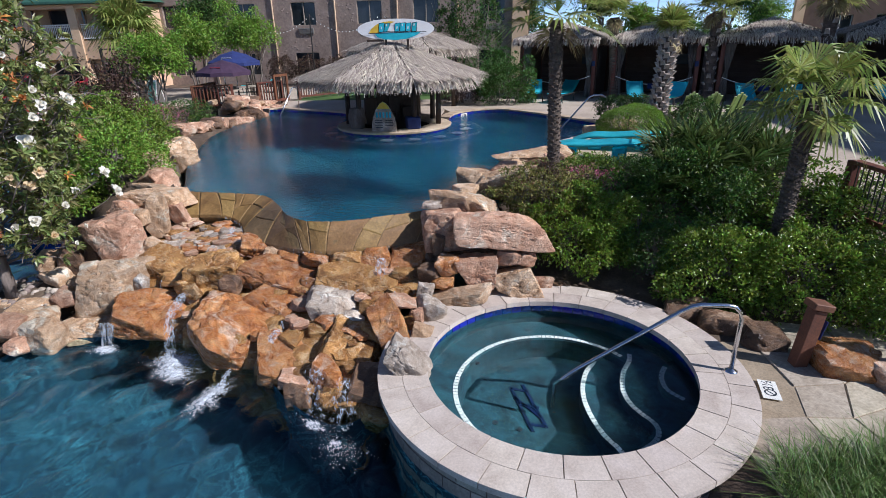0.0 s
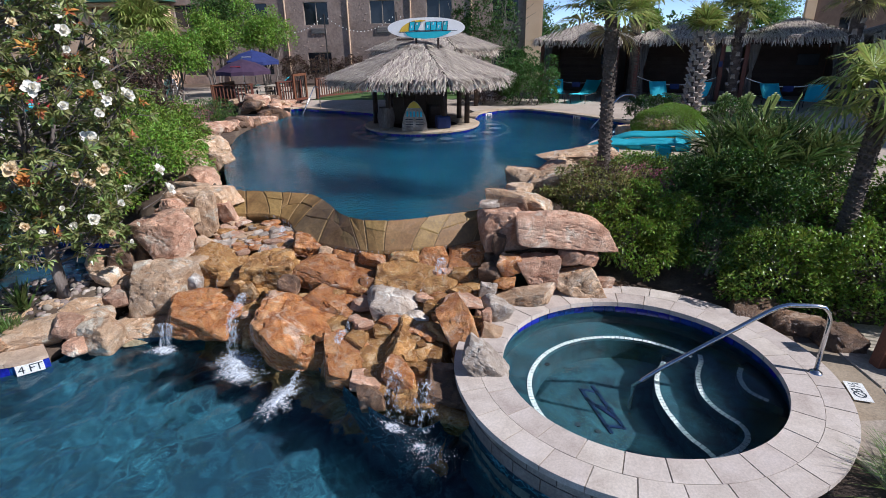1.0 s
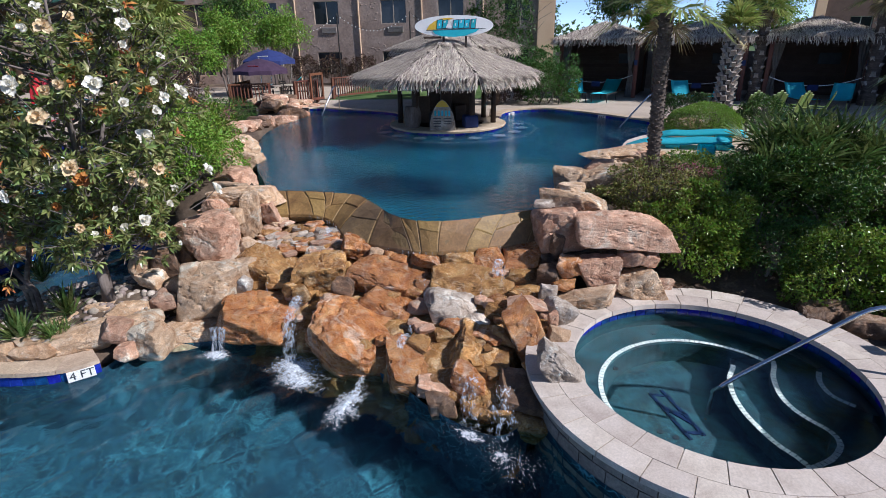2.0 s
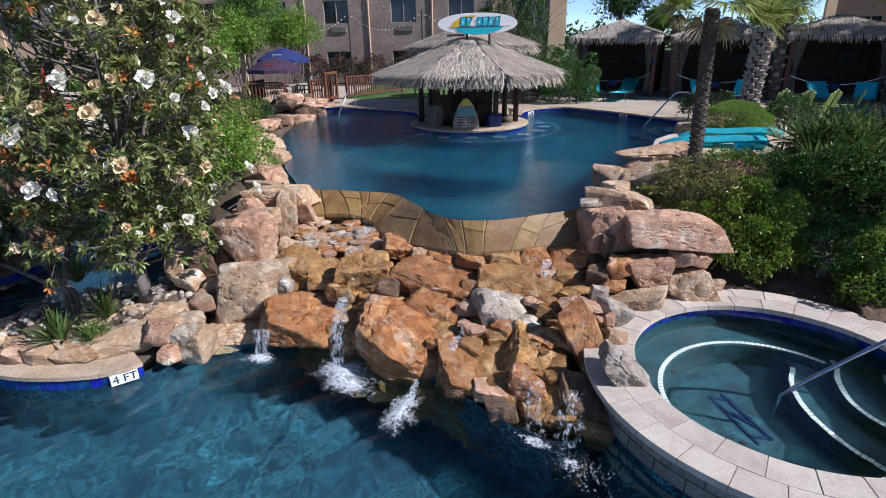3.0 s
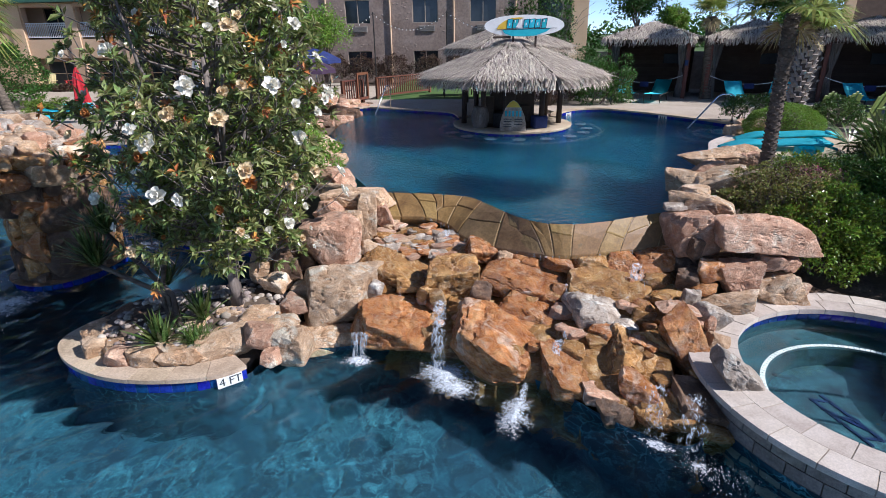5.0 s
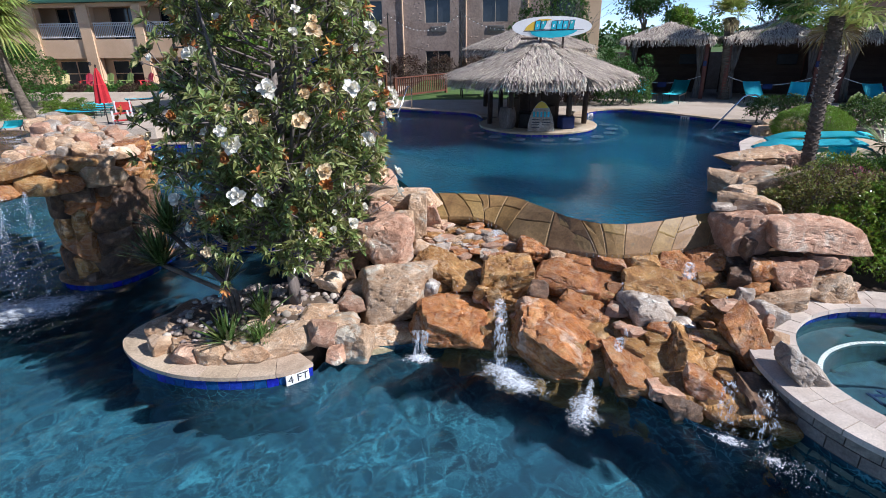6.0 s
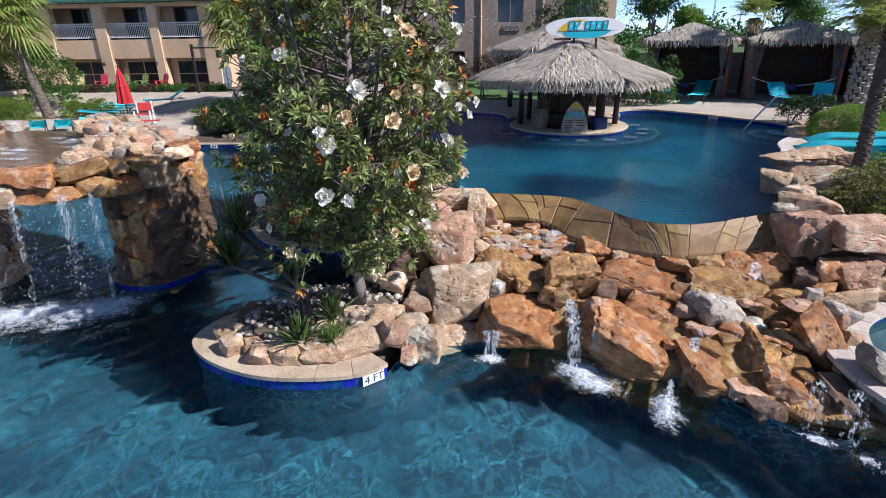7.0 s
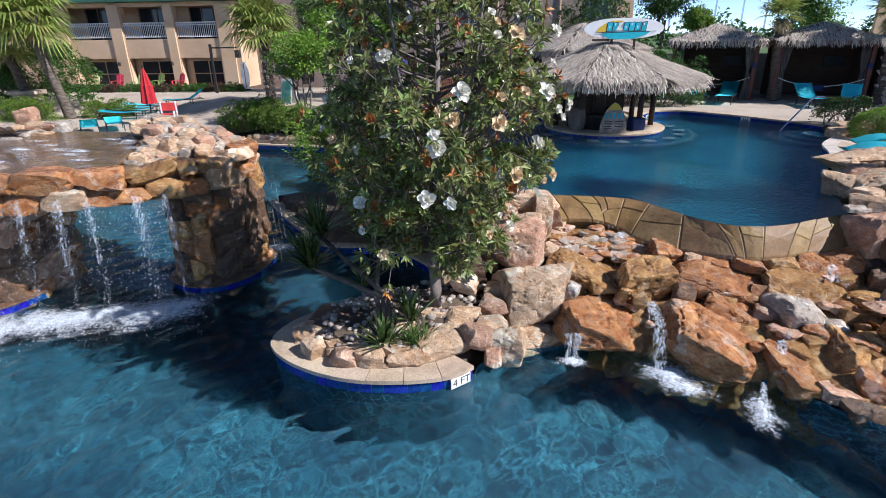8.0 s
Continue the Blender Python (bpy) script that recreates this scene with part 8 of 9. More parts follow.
vs, f = flat_poly(bm, [(-19.4, 6.9), (-14.2, 7.1), (-12.9, 7.6), (-13.6, 9.2), (-14.2, 10.7), (-19.4, 11.2)], 0.93)
f.normal_update()
if f.normal.z < 0:
    f.normal_flip()
me = bpy.data.meshes.new("water_grotto")
bm.to_mesh(me)
bm.free()
me.materials.append(M["water_film"])
film = part("water_grotto", me)
film.visible_shadow = False
tagged(film, "thin sheet of rippling water on the grotto roof", "water", kind="structure")
lip = [(-19.5, 6.3), (-16, 6.45), (-14.2, 6.85), (-13.0, 7.4), (-12.15, 7.95), (-11.72, 8.55), (-11.66, 9.5), (-12.2, 10.3)]
warm = ["wet_rock", "sandstone", "rust_rock", "wet_rock", "rust_rock"]
course(lip, 0.80, 0.26, 0.52, warm, 0.5)
course(lip, 0.54, 0.32, 0.58, warm, 0.46)
pier_plan = [(-12.8, 9.8), (-12.78, 8.75), (-12.35, 8.38), (-11.88, 8.46), (-11.68, 9.05), (-11.7, 9.9)]
for k in range(6):
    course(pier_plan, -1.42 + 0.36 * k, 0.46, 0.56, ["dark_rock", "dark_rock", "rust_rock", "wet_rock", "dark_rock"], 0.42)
pier_left = [(-18.2, 7.05), (-16.6, 7.05), (-15.45, 7.2), (-15.1, 7.9), (-15.15, 9.0)]
for k in range(5):
    course(pier_left, -1.42 + 0.38 * k, 0.42, 0.5, ["dark_rock", "wet_rock", "rust_rock", "pink_rock"], 0.45)
coping_run("coping_pier", spline([(-13.05, 9.1), (-12.9, 8.45), (-12.4, 8.12), (-11.8, 8.2), (-11.4, 8.85), (-11.4, 9.9)]), -1.33, 0.2, 0.02, "dark_rock", "blue tiles round the foot of the grotto pier", side=-1)
coping_run("coping_pier", spline([(-18.4, 6.75), (-16.6, 6.75), (-15.2, 6.98), (-14.82, 7.8)]), -1.33, 0.2, 0.02, "dark_rock", "blue tiles round the foot of the grotto pier", side=-1)
pale = ["sandstone", "sandstone", "pink_rock", "grey_rock"]
pile(-13.0, -12.1, 7.95, 8.5, 0.86, 1.0, 28, pale, 0.16, 0.36, 0.85)
pile(-13.1, -11.9, 8.5, 10.1, 0.90, 1.12, 64, pale, 0.16, 0.36, 0.85)
pile(-13.4, -12.5, 9.2, 10.2, 1.05, 1.3, 18, pale, 0.2, 0.40, 0.8)
pile(-14.0, -13.2, 9.7, 10.4, 0.95, 1.3, 18, pale, 0.22, 0.42, 0.85)
pile(-18.6, -16.4, 9.8, 11.0, 0.92, 1.2, 22, pale, 0.25, 0.6, 0.5)
pile(-16.4, -14.9, 6.9, 7.5, 0.88, 0.95, 4, pale, 0.3, 0.55, 0.35)
rock(-17.2, 10.9, 1.25, 0.4, 0.5, "pink_rock", 0.4)
rock(-14.05, 10.4, 1.2, 0.4, 0.45, "sandstone", 0.4)


# ---- falling water and foam ----
wet_rng = np.random.default_rng(320)


def spray(name, label, spots, size):
    """Loose drops, each a small bead."""
    V, F = [], []
    d, fc = sphere_dirs(1)
    for p in spots:
        k = len(V)
        s = size * wet_rng.uniform(0.4, 1.3)
        V += (d * s * (1, 1, wet_rng.uniform(0.8, 2.2)) + np.array(p)).tolist()
        F += [[i + k for i in f] for f in fc]
    return tagged(part(name, mesh_arrays(name, V, F, "drop", True)), label, "water spray", kind="stuff")


def fall(x, y, z0, z1, w, out, label="thin stream of white water falling off the rocks", way=(0.0, -1.0), strands=5, mat="foam_fall", fray=0.12):
    """A broken sheet of water that leaves a lip, arches out and drops, frayed at its sides."""
    n = 3 if strands == 1 else 9
    V, F, fade = [], [], []
    ph = wet_rng.uniform(0, 6)
    for i in range(17):
        f = i / 16
        z = z0 + (z1 - z0) * f ** 1.7
        spread = w * (0.42 + 0.12 * f + 0.05 * math.sin(ph + 5 * f))
        for k in range(n):
            c = 2 * k / (n - 1) - 1
            frill = 0.012 * math.sin(3 * ph + 4.1 * k) + 0.05 * w * math.sin(ph + 2 * k)
            V.append((x + c * spread + way[0] * out * f, y + way[1] * out * f + frill * f, z + 0.02 * (1 - f) * (1 - c * c)))
            fade.append(0.55 * abs(c) ** 3 + 0.25 * max(0.0, 0.15 - f) / 0.15 + fray * f)
    for i in range(16):
        for k in range(n - 1):
            F.append((i * n + k, i * n + k + 1, (i + 1) * n + k + 1, (i + 1) * n + k))
    me = mesh_arrays("water_fall", V, F, mat, True)
    me.attributes.new("fade", "FLOAT", "POINT").data.foreach_set("value", fade)
    return tagged(part("water_fall", me), label, "waterfall")


def foam_patch(x, y, rx, ry, z=LOWER_Z, n=60, turn=0.0, low=0.0, core="foam"):
    """Churned water: a low swell of white bubbles that thins out to a ragged edge."""
    f = tagged(thing("foam", (x, y, z), rz=turn), "white churning foam where water strikes the pool", "foam")
    for layer in range(2):
        V, F, fade = [], [], []
        for i in range(15):
            r = i / 14
            for k in range(40):
                a = 2 * math.pi * k / 40
                e = 1 + 0.35 * noise.noise(Vector((math.cos(a) * 2 + x * 3, math.sin(a) * 2 + y * 3, layer * 4)))
                px, py = rx * 1.35 * r * e * math.cos(a), ry * 1.35 * r * e * math.sin(a)
                h = (0.02 + 0.018 * layer) + (0.055 - low) * (1 - r) ** 1.5 * (0.8 + 0.5 * noise.noise(Vector((px * 4 + x, py * 4, layer))))
                V.append((px, py, h))
                fade.append(max(0.0, r - 0.12 + 0.25 * noise.noise(Vector((px * 5 + x, py * 5 + y, layer + 7)))))
        for i in range(14):
            for k in range(40):
                F.append((i * 40 + k, i * 40 + (k + 1) % 40, (i + 1) * 40 + (k + 1) % 40, (i + 1) * 40 + k))
        me = mesh_arrays("bubble_sheet", V, F, core if layer == 0 else "foam_thin", True)
        me.attributes.new("fade", "FLOAT", "POINT").data.foreach_set("value", fade)
        part("bubble_sheet", me, parent=f)
    pts = []
    ca, sa = math.cos(radians(turn)), math.sin(radians(turn))
    for _ in range(n // 4):
        a, r = wet_rng.uniform(0, 6.28), wet_rng.random() ** 0.6 * 1.35
        px, py = rx * r * math.cos(a), ry * r * math.sin(a)
        pts.append((x + px * ca - py * sa, y + px * sa + py * ca, z + abs(wet_rng.normal(0, 0.05)) + 0.01))
    spray("spray", "white drops thrown up by the falling water", pts, 0.0035)


# main spouts into the lower pool, and the churn under each
fall(-4.80, 6.42, -0.78, -1.45, 0.22, 0.30, strands=5)
fall(-4.82, 6.78, -0.72, -0.84, 0.22, 0.30, strands=4)
fall(-5.90, 6.45, -1.08, -1.45, 0.30, 0.10, strands=6)
fall(-3.70, 5.72, -1.26, -1.45, 0.12, 0.28, strands=4, way=(-0.3, -0.95))
fall(-3.25, 6.32, -1.00, -1.12, 0.20, 0.25, strands=3, way=(-0.4, -0.9))
fall(-2.36, 5.24, -0.84, -1.42, 0.36, 0.20, "lacy film of white water over the wet boulders", mat="foam_lace")
fall(-2.00, 5.14, -0.90, -1.45, 0.42, 0.22, "lacy film of white water over the wet boulders", mat="foam_lace")
fall(-2.08, 7.62, -0.46, -0.66, 0.24, 0.15, strands=4)
fall(-4.90, 8.62, -0.36, -0.56, 0.22, 0.34, strands=4)
foam_patch(-4.69, 6.06, 0.36, 0.30, n=120)
foam_patch(-4.55, 5.80, 0.34, 0.16, n=60, turn=-25, low=0.03)
foam_patch(-5.92, 6.30, 0.22, 0.12, n=60, low=0.02)
foam_patch(-3.83, 5.36, 0.17, 0.34, n=80, turn=-14)
foam_patch(-2.35, 4.95, 0.32, 0.12, n=260, turn=-30, low=0.04, core="foam_lace")
foam_patch(-2.0, 4.66, 0.16, 0.11, n=320, turn=-24, low=0.04, core="foam_lace")
spray("spray", "white drops thrown up by the falling water", [(-1.88 + wet_rng.normal(0, 0.16), 4.52 + wet_rng.normal(0, 0.12), LOWER_Z + abs(wet_rng.normal(0, 0.06))) for _ in range(160)], 0.0045)
# curtain over the edge of the ledge
for i in range(46):
    u_ = 0.12 + 0.86 * i / 45 + wet_rng.uniform(-0.008, 0.008)
    p = on_weir(u_, 1.0)
    fall(p.x, p.y - 0.01, weir_z(u_, 1.0), weir_z(u_, 1.0) - wet_rng.uniform(0.04, 0.13), 0.045, 0.03, "fringe of water dripping off the flagstone ledge", strands=1, mat="foam_strand")
# the grotto's curtain: a few stronger streams with loose drops round them
streams = ((-14.35, 6.5, 0.10), (-13.72, 6.6, 0.12), (-13.24, 6.72, 0.14), (-12.86, 6.85, 0.10), (-12.25, 7.05, 0.16), (-11.9, 7.2, 0.08))
pts = []
for x, y, w in streams:
    fall(x, y, 0.62, -1.2, w * 1.7, 0.55, "thin white stream of water falling from the grotto's lip", way=(0.75, -1.0), fray=0.42)
    for _ in range(260):
        f = wet_rng.random()
        pts.append((x + 0.41 * f + wet_rng.normal(0, 0.05 + 0.14 * f), y - 0.55 * f + wet_rng.normal(0, 0.10), 0.5 - 1.95 * f ** 1.5))
for i in range(16):
    fall(-15.0 + 0.21 * i, 6.35 + 0.05 * i, 0.56, -0.6 - wet_rng.uniform(0, 0.7), 0.06, 0.4 + wet_rng.uniform(-0.1, 0.15), "thin strand of water curtaining the grotto mouth", way=(0.5, -1.0), strands=1, mat="foam_strand", fray=0.4)
for _ in range(700):
    x = wet_rng.uniform(-15.2, -11.7)
    f = wet_rng.random()
    pts.append((x, 6.35 + 0.16 * (x + 15) - 0.3 * f + wet_rng.normal(0, 0.1), 0.5 - 1.95 * f ** 1.5))
spray("spray", "sparkling drops of the grotto's water curtain", pts, 0.0045)
for i in range(10):
    foam_patch(-14.9 + 0.3 * i, 6.5 + 0.11 * i + wet_rng.normal(0, 0.06), 0.44, 0.50, n=60)
for i in range(4):
    fall(-11.5 + 0.04 * i, 9.6 + 0.1 * i, 0.5, -1.45, 0.05, 0.25, "thin stream falling from the grotto's flank", way=(0.7, -0.1), strands=1, mat="foam_strand")
foam_patch(-11.5, 10.2, 0.40, 0.30, n=90)
foam_patch(-14.35, 8.78, 0.26, 0.10, 0.905, n=10, low=0.03)
foam_patch(-14.1, 9.78, 0.22, 0.10, 0.905, n=10, low=0.03)
foam_patch(-15.6, 8.9, 0.30, 0.08, 0.905, n=8, low=0.03)
# thin foam, spread further to paint the film's white sparkle
for k in range(12):
    foam_patch(-16.4 + 0.27 * k, 7.6 + 0.21 * ((k * 5) % 12), 0.42, 0.10, 0.91, n=4, turn=wet_rng.uniform(-20, 20), low=0.045, core="foam_thin")
# small falls and wet streaks among the cascade's stones
for x, y, z, w in ((-5.25, 8.35, -0.62, 0.16), (-4.75, 8.0, -0.68, 0.12), (-5.45, 7.2, -0.86, 0.14), (-4.55, 6.95, -0.9, 0.12), (-2.0, 7.3, -0.7, 0.12), (-1.75, 6.95, -0.8, 0.10), (-2.3, 7.0, -0.82, 0.10), (-3.2, 6.35, -0.98, 0.12), (-3.95, 7.1, -0.8, 0.08), (-3.1, 7.15, -0.72, 0.08)):
    fall(x, y, z + 0.12, z - 0.16, w * 0.8, 0.10, mat="foam_lace", fray=0.3)

# ---- depth marks at the waterline ----


def depth_mark(x, y, z, rz, words):
    t_ = tagged(thing("depth_tile", (x, y, z), rz=rz), "white depth marker tile with black writing at the waterline", "sign")
    part("tile_face", one_box((0, 0, 0), (0.31, 0.018, 0.145), 0, 0.003), "white_tile", t_)
    if words:
        for ch, dx in zip(words.replace(" ", ""), (-0.095, 0.02, 0.10)):
            o = part("letter", text_mesh("letter", ch, 0.155, "ink", 0.001), parent=t_)
            o.matrix_basis = pose(dx, -0.012, 0, 90, 0, 0)
    else:
        for k in (-0.07, 0.0, 0.07):
            part("writing_bar", one_box((k, -0.011, 0), (0.035, 0.003, 0.09)), "ink", t_)


depth_mark(-7.40, 5.68, -1.375, 41, "4 FT")
depth_mark(-1.62, 19.8, 0.01, 50, "")
depth_mark(1.35, 19.05, 0.01, -48, "")
depth_mark(-17.3, 20.98, -1.34, -4, "")

# ---- handrails of the upper pool ----
h = tagged(thing("handrail", (2.85, 17.3, DECK_Z)), "stainless steel handrail at the upper pool steps", "handrail")
part("rail_tube", tube(bmesh.new(), [(0, 0, 0), (-0.03, 0, 0.66), (-0.07, 0, 0.76), (-0.16, -0.02, 0.80), (-0.42, -0.06, 0.80), (-0.54, -0.08, 0.74), (-1.25, -0.25, -0.05), (-1.45, -0.3, -0.3), (-1.45, -0.3, -0.8)], 0.024, 8), "steel", h, smooth=True)
part("base_flange", lathe(bmesh.new(), [(0.024, 0.03), (0.06, 0.004), (0.06, 0)], (0, 0), 14), "steel", h)
h = tagged(thing("handrail", (-8.15, 21.05, DECK_Z)), "stainless steel handrail at the rear pool steps", "handrail")
part("rail_tube", tube(bmesh.new(), [(0, 0, 0), (0.02, -0.02, 0.72), (-0.03, -0.1, 0.82), (-0.10, -0.22, 0.80), (-0.38, -0.95, -0.1), (-0.42, -1.05, -0.6)], 0.024, 8), "steel", h, smooth=True)
# curved steps under the water by the rail
steps = tagged(thing("pool_steps"), "curved pool entry steps with white tile edges", "steps", kind="structure")
for k, r in enumerate((1.5, 1.05, 0.6)):
    z = -0.85 + 0.3 * k
    c = (2.6, 16.6)
    part("step", lathe(bmesh.new(), [(0.0, z), (r, z), (r, -1.25)], c, 24, 95, 265), "plaster_up", steps)
    arc = [Vector((c[0] + (r - 0.05) * math.cos(radians(a)), c[1] + (r - 0.05) * math.sin(radians(a)))) for a in range(95, 266, 6)]
    part("tile_edge", ribbon(bmesh.new(), arc, offset(arc, 0.06), z + 0.012, z + 0.012, 0.01), "white_tile", steps)

# ---- loungers ----


def curved_lounger(x, y, z, rz):
    """A moulded in-pool lounger: one long S-shaped shell on a low foot."""
    l_ = tagged(thing("curved_lounger", (x, y, z), rz=rz), "turquoise moulded wave-shaped lounger on the stone deck", "lounger", "loungers on the peninsula")
    prof = [(-1.02, 0.30), (-0.78, 0.37), (-0.45, 0.38), (-0.1, 0.35), (0.2, 0.33), (0.5, 0.33), (0.75, 0.28), (1.05, 0.16)]
    curve = spline(prof, 5)
    bm = bmesh.new()
    rows = []
    for p in curve:
        rows.append([bm.verts.new((p.x, s, p.y + dz)) for s, dz in ((-0.33, -0.03), (-0.30, 0.02), (0.0, 0.0), (0.30, 0.02), (0.33, -0.03))])
    for a, b in zip(rows, rows[1:]):
        for k in range(4):
            bm.faces.new((a[k], a[k + 1], b[k + 1], b[k]))
    bmesh.ops.solidify(bm, geom=bm.faces[:], thickness=0.05)
    part("shell", bm, "turquoise", l_, smooth=True)
    part("foot", one_box((-0.55, 0, 0.15), (0.3, 0.5, 0.3), 0, 0.03), "turquoise", l_)
    part("foot", one_box((0.5, 0, 0.09), (0.3, 0.5, 0.18), 0, 0.03), "turquoise", l_)
    part("headrest", one_box((-0.86, 0, 0.385), (0.22, 0.46, 0.05), 0, 0.02, (0, -8, 0)), "turquoise", l_)


curved_lounger(2.42, 13.15, DECK_Z, 167)
curved_lounger(1.70, 12.12, DECK_Z, 167)


def make_lounger(flat=False):
    l_ = tagged(thing("sun_lounger"), "turquoise sling sun lounger laid flat on the terrace" if flat else "turquoise sling sun lounger with a raised back", "lounger", "sling loungers")
    for s in (-0.3, 0.3):
        part("side_rail", tube(bmesh.new(), [(-0.95, s, 0.3), (0.35, s, 0.3), (0.95, s, 0.3)], 0.02, 6), "metal_dark", l_)
        for x in (-0.8, 0.35):
            part("leg", tube(bmesh.new(), [(x, s, 0.3), (x + 0.03, s, 0.0)], 0.018, 6), "metal_dark", l_)
    bm = bmesh.new()
    curve = spline([(-0.98, 0.36), (-0.5, 0.33), (0.0, 0.31), (0.3, 0.34), (0.66, 0.37 if flat else 0.54), (0.94, 0.43 if flat else 0.76)], 4)
    rows = [[bm.verts.new((p.x, s, p.y + dz)) for s, dz in ((-0.31, 0.0), (-0.15, -0.012), (0.15, -0.012), (0.31, 0.0))] for p in curve]
    for a, b in zip(rows, rows[1:]):
        for k in range(3):
            bm.faces.new((a[k], a[k + 1], b[k + 1], b[k]))
    bmesh.ops.solidify(bm, geom=bm.faces[:], thickness=0.045)
    part("sling", bm, "turquoise", l_, smooth=True)
    if not flat:
        part("back_brace", tube(bmesh.new(), [(0.75, -0.3, 0.48), (0.72, -0.3, 0.3), (0.72, 0.3, 0.3), (0.75, 0.3, 0.48)], 0.014, 6), "metal_dark", l_)
    return l_


lounger = make_lounger()
lounger.matrix_world = pose(1.05, 23.35, DECK_Z, 0, 0, 88)
for x, y, z, rz in ((2.15, 22.95, DECK_Z, 62), (4.75, 21.85, DECK_Z, 84), (5.95, 21.5, DECK_Z, 60), (8.25, 20.5, DECK_Z, 82), (9.3, 20.1, DECK_Z, 58), (12.6, 19.6, DECK_Z, 100), (-23.1, 27.5, -0.44, 40), (-35.3, 27.0, -0.65, 175), (-34.0, 27.4, -0.65, 175), (-13.6, 29.8, -0.03, 10)):
    copy_thing(lounger, pose(x, y, z, 0, 0, rz))
flat_lounger = make_lounger(True)
flat_lounger.matrix_world = pose(-23.75, 19.75, -0.65, 0, 0, 128)
for x, y, rz in ((-22.95, 20.15, 128), (-22.5, 21.0, 128), (-24.2, 24.0, 188), (-24.4, 24.95, 190), (-24.7, 25.9, 191), (-25.0, 26.9, 190)):
    copy_thing(flat_lounger, pose(x, y, -0.65, 0, 0, rz))


def make_adirondack(mat, label):
    c = tagged(thing("adirondack_chair"), label, "chair", "adirondack chairs")
    for k in range(5):
        part("back_slat", one_box((-0.2 + 0.1 * k, 0.28 + 0.012 * (k % 2), 0.66 - 0.03 * abs(k - 2)), (0.115, 0.022, 0.86 - 0.06 * abs(k - 2)), 0, 0.01, (-20, (k - 2) * 1.2, 0)), mat, c)
    for k in range(5):
        part("seat_slat", one_box((0, -0.25 + 0.1 * k, 0.36 - 0.025 * k), (0.52, 0.09, 0.022), 0, 0.006), mat, c)
    for s in (-0.31, 0.31):
        part("armrest", one_box((s, -0.05, 0.56), (0.13, 0.68, 0.024), 0, 0.01), mat, c)
        part("front_leg", one_box((s * 0.94, -0.3, 0.275), (0.05, 0.1, 0.55)), mat, c)
        part("rear_leg", one_box((s * 0.8, 0.15, 0.2), (0.03, 0.85, 0.1), 0, 0, (-18, 0, 0)), mat, c)
    return c


adk = make_adirondack("lime_plastic", "lime green slatted adirondack chair on the deck")
adk.matrix_world = pose(5.0, 17.0, DECK_Z, 0, 0, 200) @ Matrix.Diagonal((0.88, 0.88, 0.88, 1))
for x, y, rz in ((5.6, 16.9, 195), (6.15, 16.7, 205), (6.6, 16.4, 240)):
    copy_thing(adk, pose(x, y, DECK_Z, 0, 0, rz))
for i, (x, mat, words) in enumerate(((-31.84, "yellow_plastic", "yellow slatted adirondack chair before the hotel wing"), (-30.3, "red_plastic", "red slatted adirondack chair before the hotel wing"), (-28.95, "lime_plastic", "lime green slatted adirondack chair before the hotel wing"), (-27.7, "lime_plastic", "lime green slatted adirondack chair before the hotel wing"), (-26.4, "red_plastic", "red slatted adirondack chair before the hotel wing"))):
    c = make_adirondack(mat, words)
    c.matrix_world = pose(x + 0.35, 32.4, -0.05, 0, 0, 10 - 8 * i) @ Matrix.Diagonal((0.88, 0.88, 0.88, 1))

def picnic_table(x, y, z, rz):
    t_ = tagged(thing("picnic_table", (x, y, z), rz=rz), "olive green plank picnic table with two benches", "table", "picnic tables behind the bar")
    for k in range(5):
        part("top_plank", one_box((0, -0.30 + 0.15 * k, 0.74), (1.8, 0.14, 0.035), 0, 0.004), "lime_plastic", t_)
    for q in (-0.68, 0.68):
        for k in (-0.075, 0.075):
            part("bench_plank", one_box((0, q + k, 0.44), (1.8, 0.14, 0.035), 0, 0.004), "lime_plastic", t_)
    for dx in (-0.65, 0.65):
        part("cross_beam", one_box((dx, 0, 0.41), (0.05, 1.5, 0.09)), "dark_wood", t_)
        for sy in (-1, 1):
            part("leg", one_box((dx + 0.03, sy * 0.36, 0.36), (0.05, 0.10, 0.80), 0, 0, (sy * 28, 0, 0)), "dark_wood", t_)


picnic_table(-5.9, 25.6, 0.09, 8)
picnic_table(-3.4, 26.6, 0.09, -5)

# ---- timber deck, umbrellas, tables ----
fence = tagged(thing("deck_railing"), "red-brown stained timber deck railing with square balusters", "railing")
runs = [((-12.55, 21.3), (-12.7, 23.4)), ((-12.55, 21.3), (-11.2, 21.9)), ((-10.4, 22.6), (-9.85, 23.7)), ((-9.4, 24.6), (-7.4, 27.4))]
for a, b in runs:
    n = int((Vector(b) - Vector(a)).length / 0.13)
    ang = math.degrees(math.atan2(b[1] - a[1], b[0] - a[0]))
    mid = ((a[0] + b[0]) / 2, (a[1] + b[1]) / 2)
    ln = (Vector(b) - Vector(a)).length
    part("top_rail", one_box((*mid, 0.98), (ln, 0.14, 0.05), ang, 0.006), "stain_wood", fence)
    part("low_rail", one_box((*mid, 0.22), (ln, 0.06, 0.08), ang), "stain_wood", fence)
    for q in (a, b):
        part("post", one_box((q[0], q[1], 0.48), (0.11, 0.11, 1.06), ang, 0.006), "stain_wood", fence)
    for k in range(1, n):
        f = k / n
        part("baluster", one_box((a[0] + (b[0] - a[0]) * f, a[1] + (b[1] - a[1]) * f, 0.6), (0.04, 0.04, 0.74), ang), "stain_wood", fence)
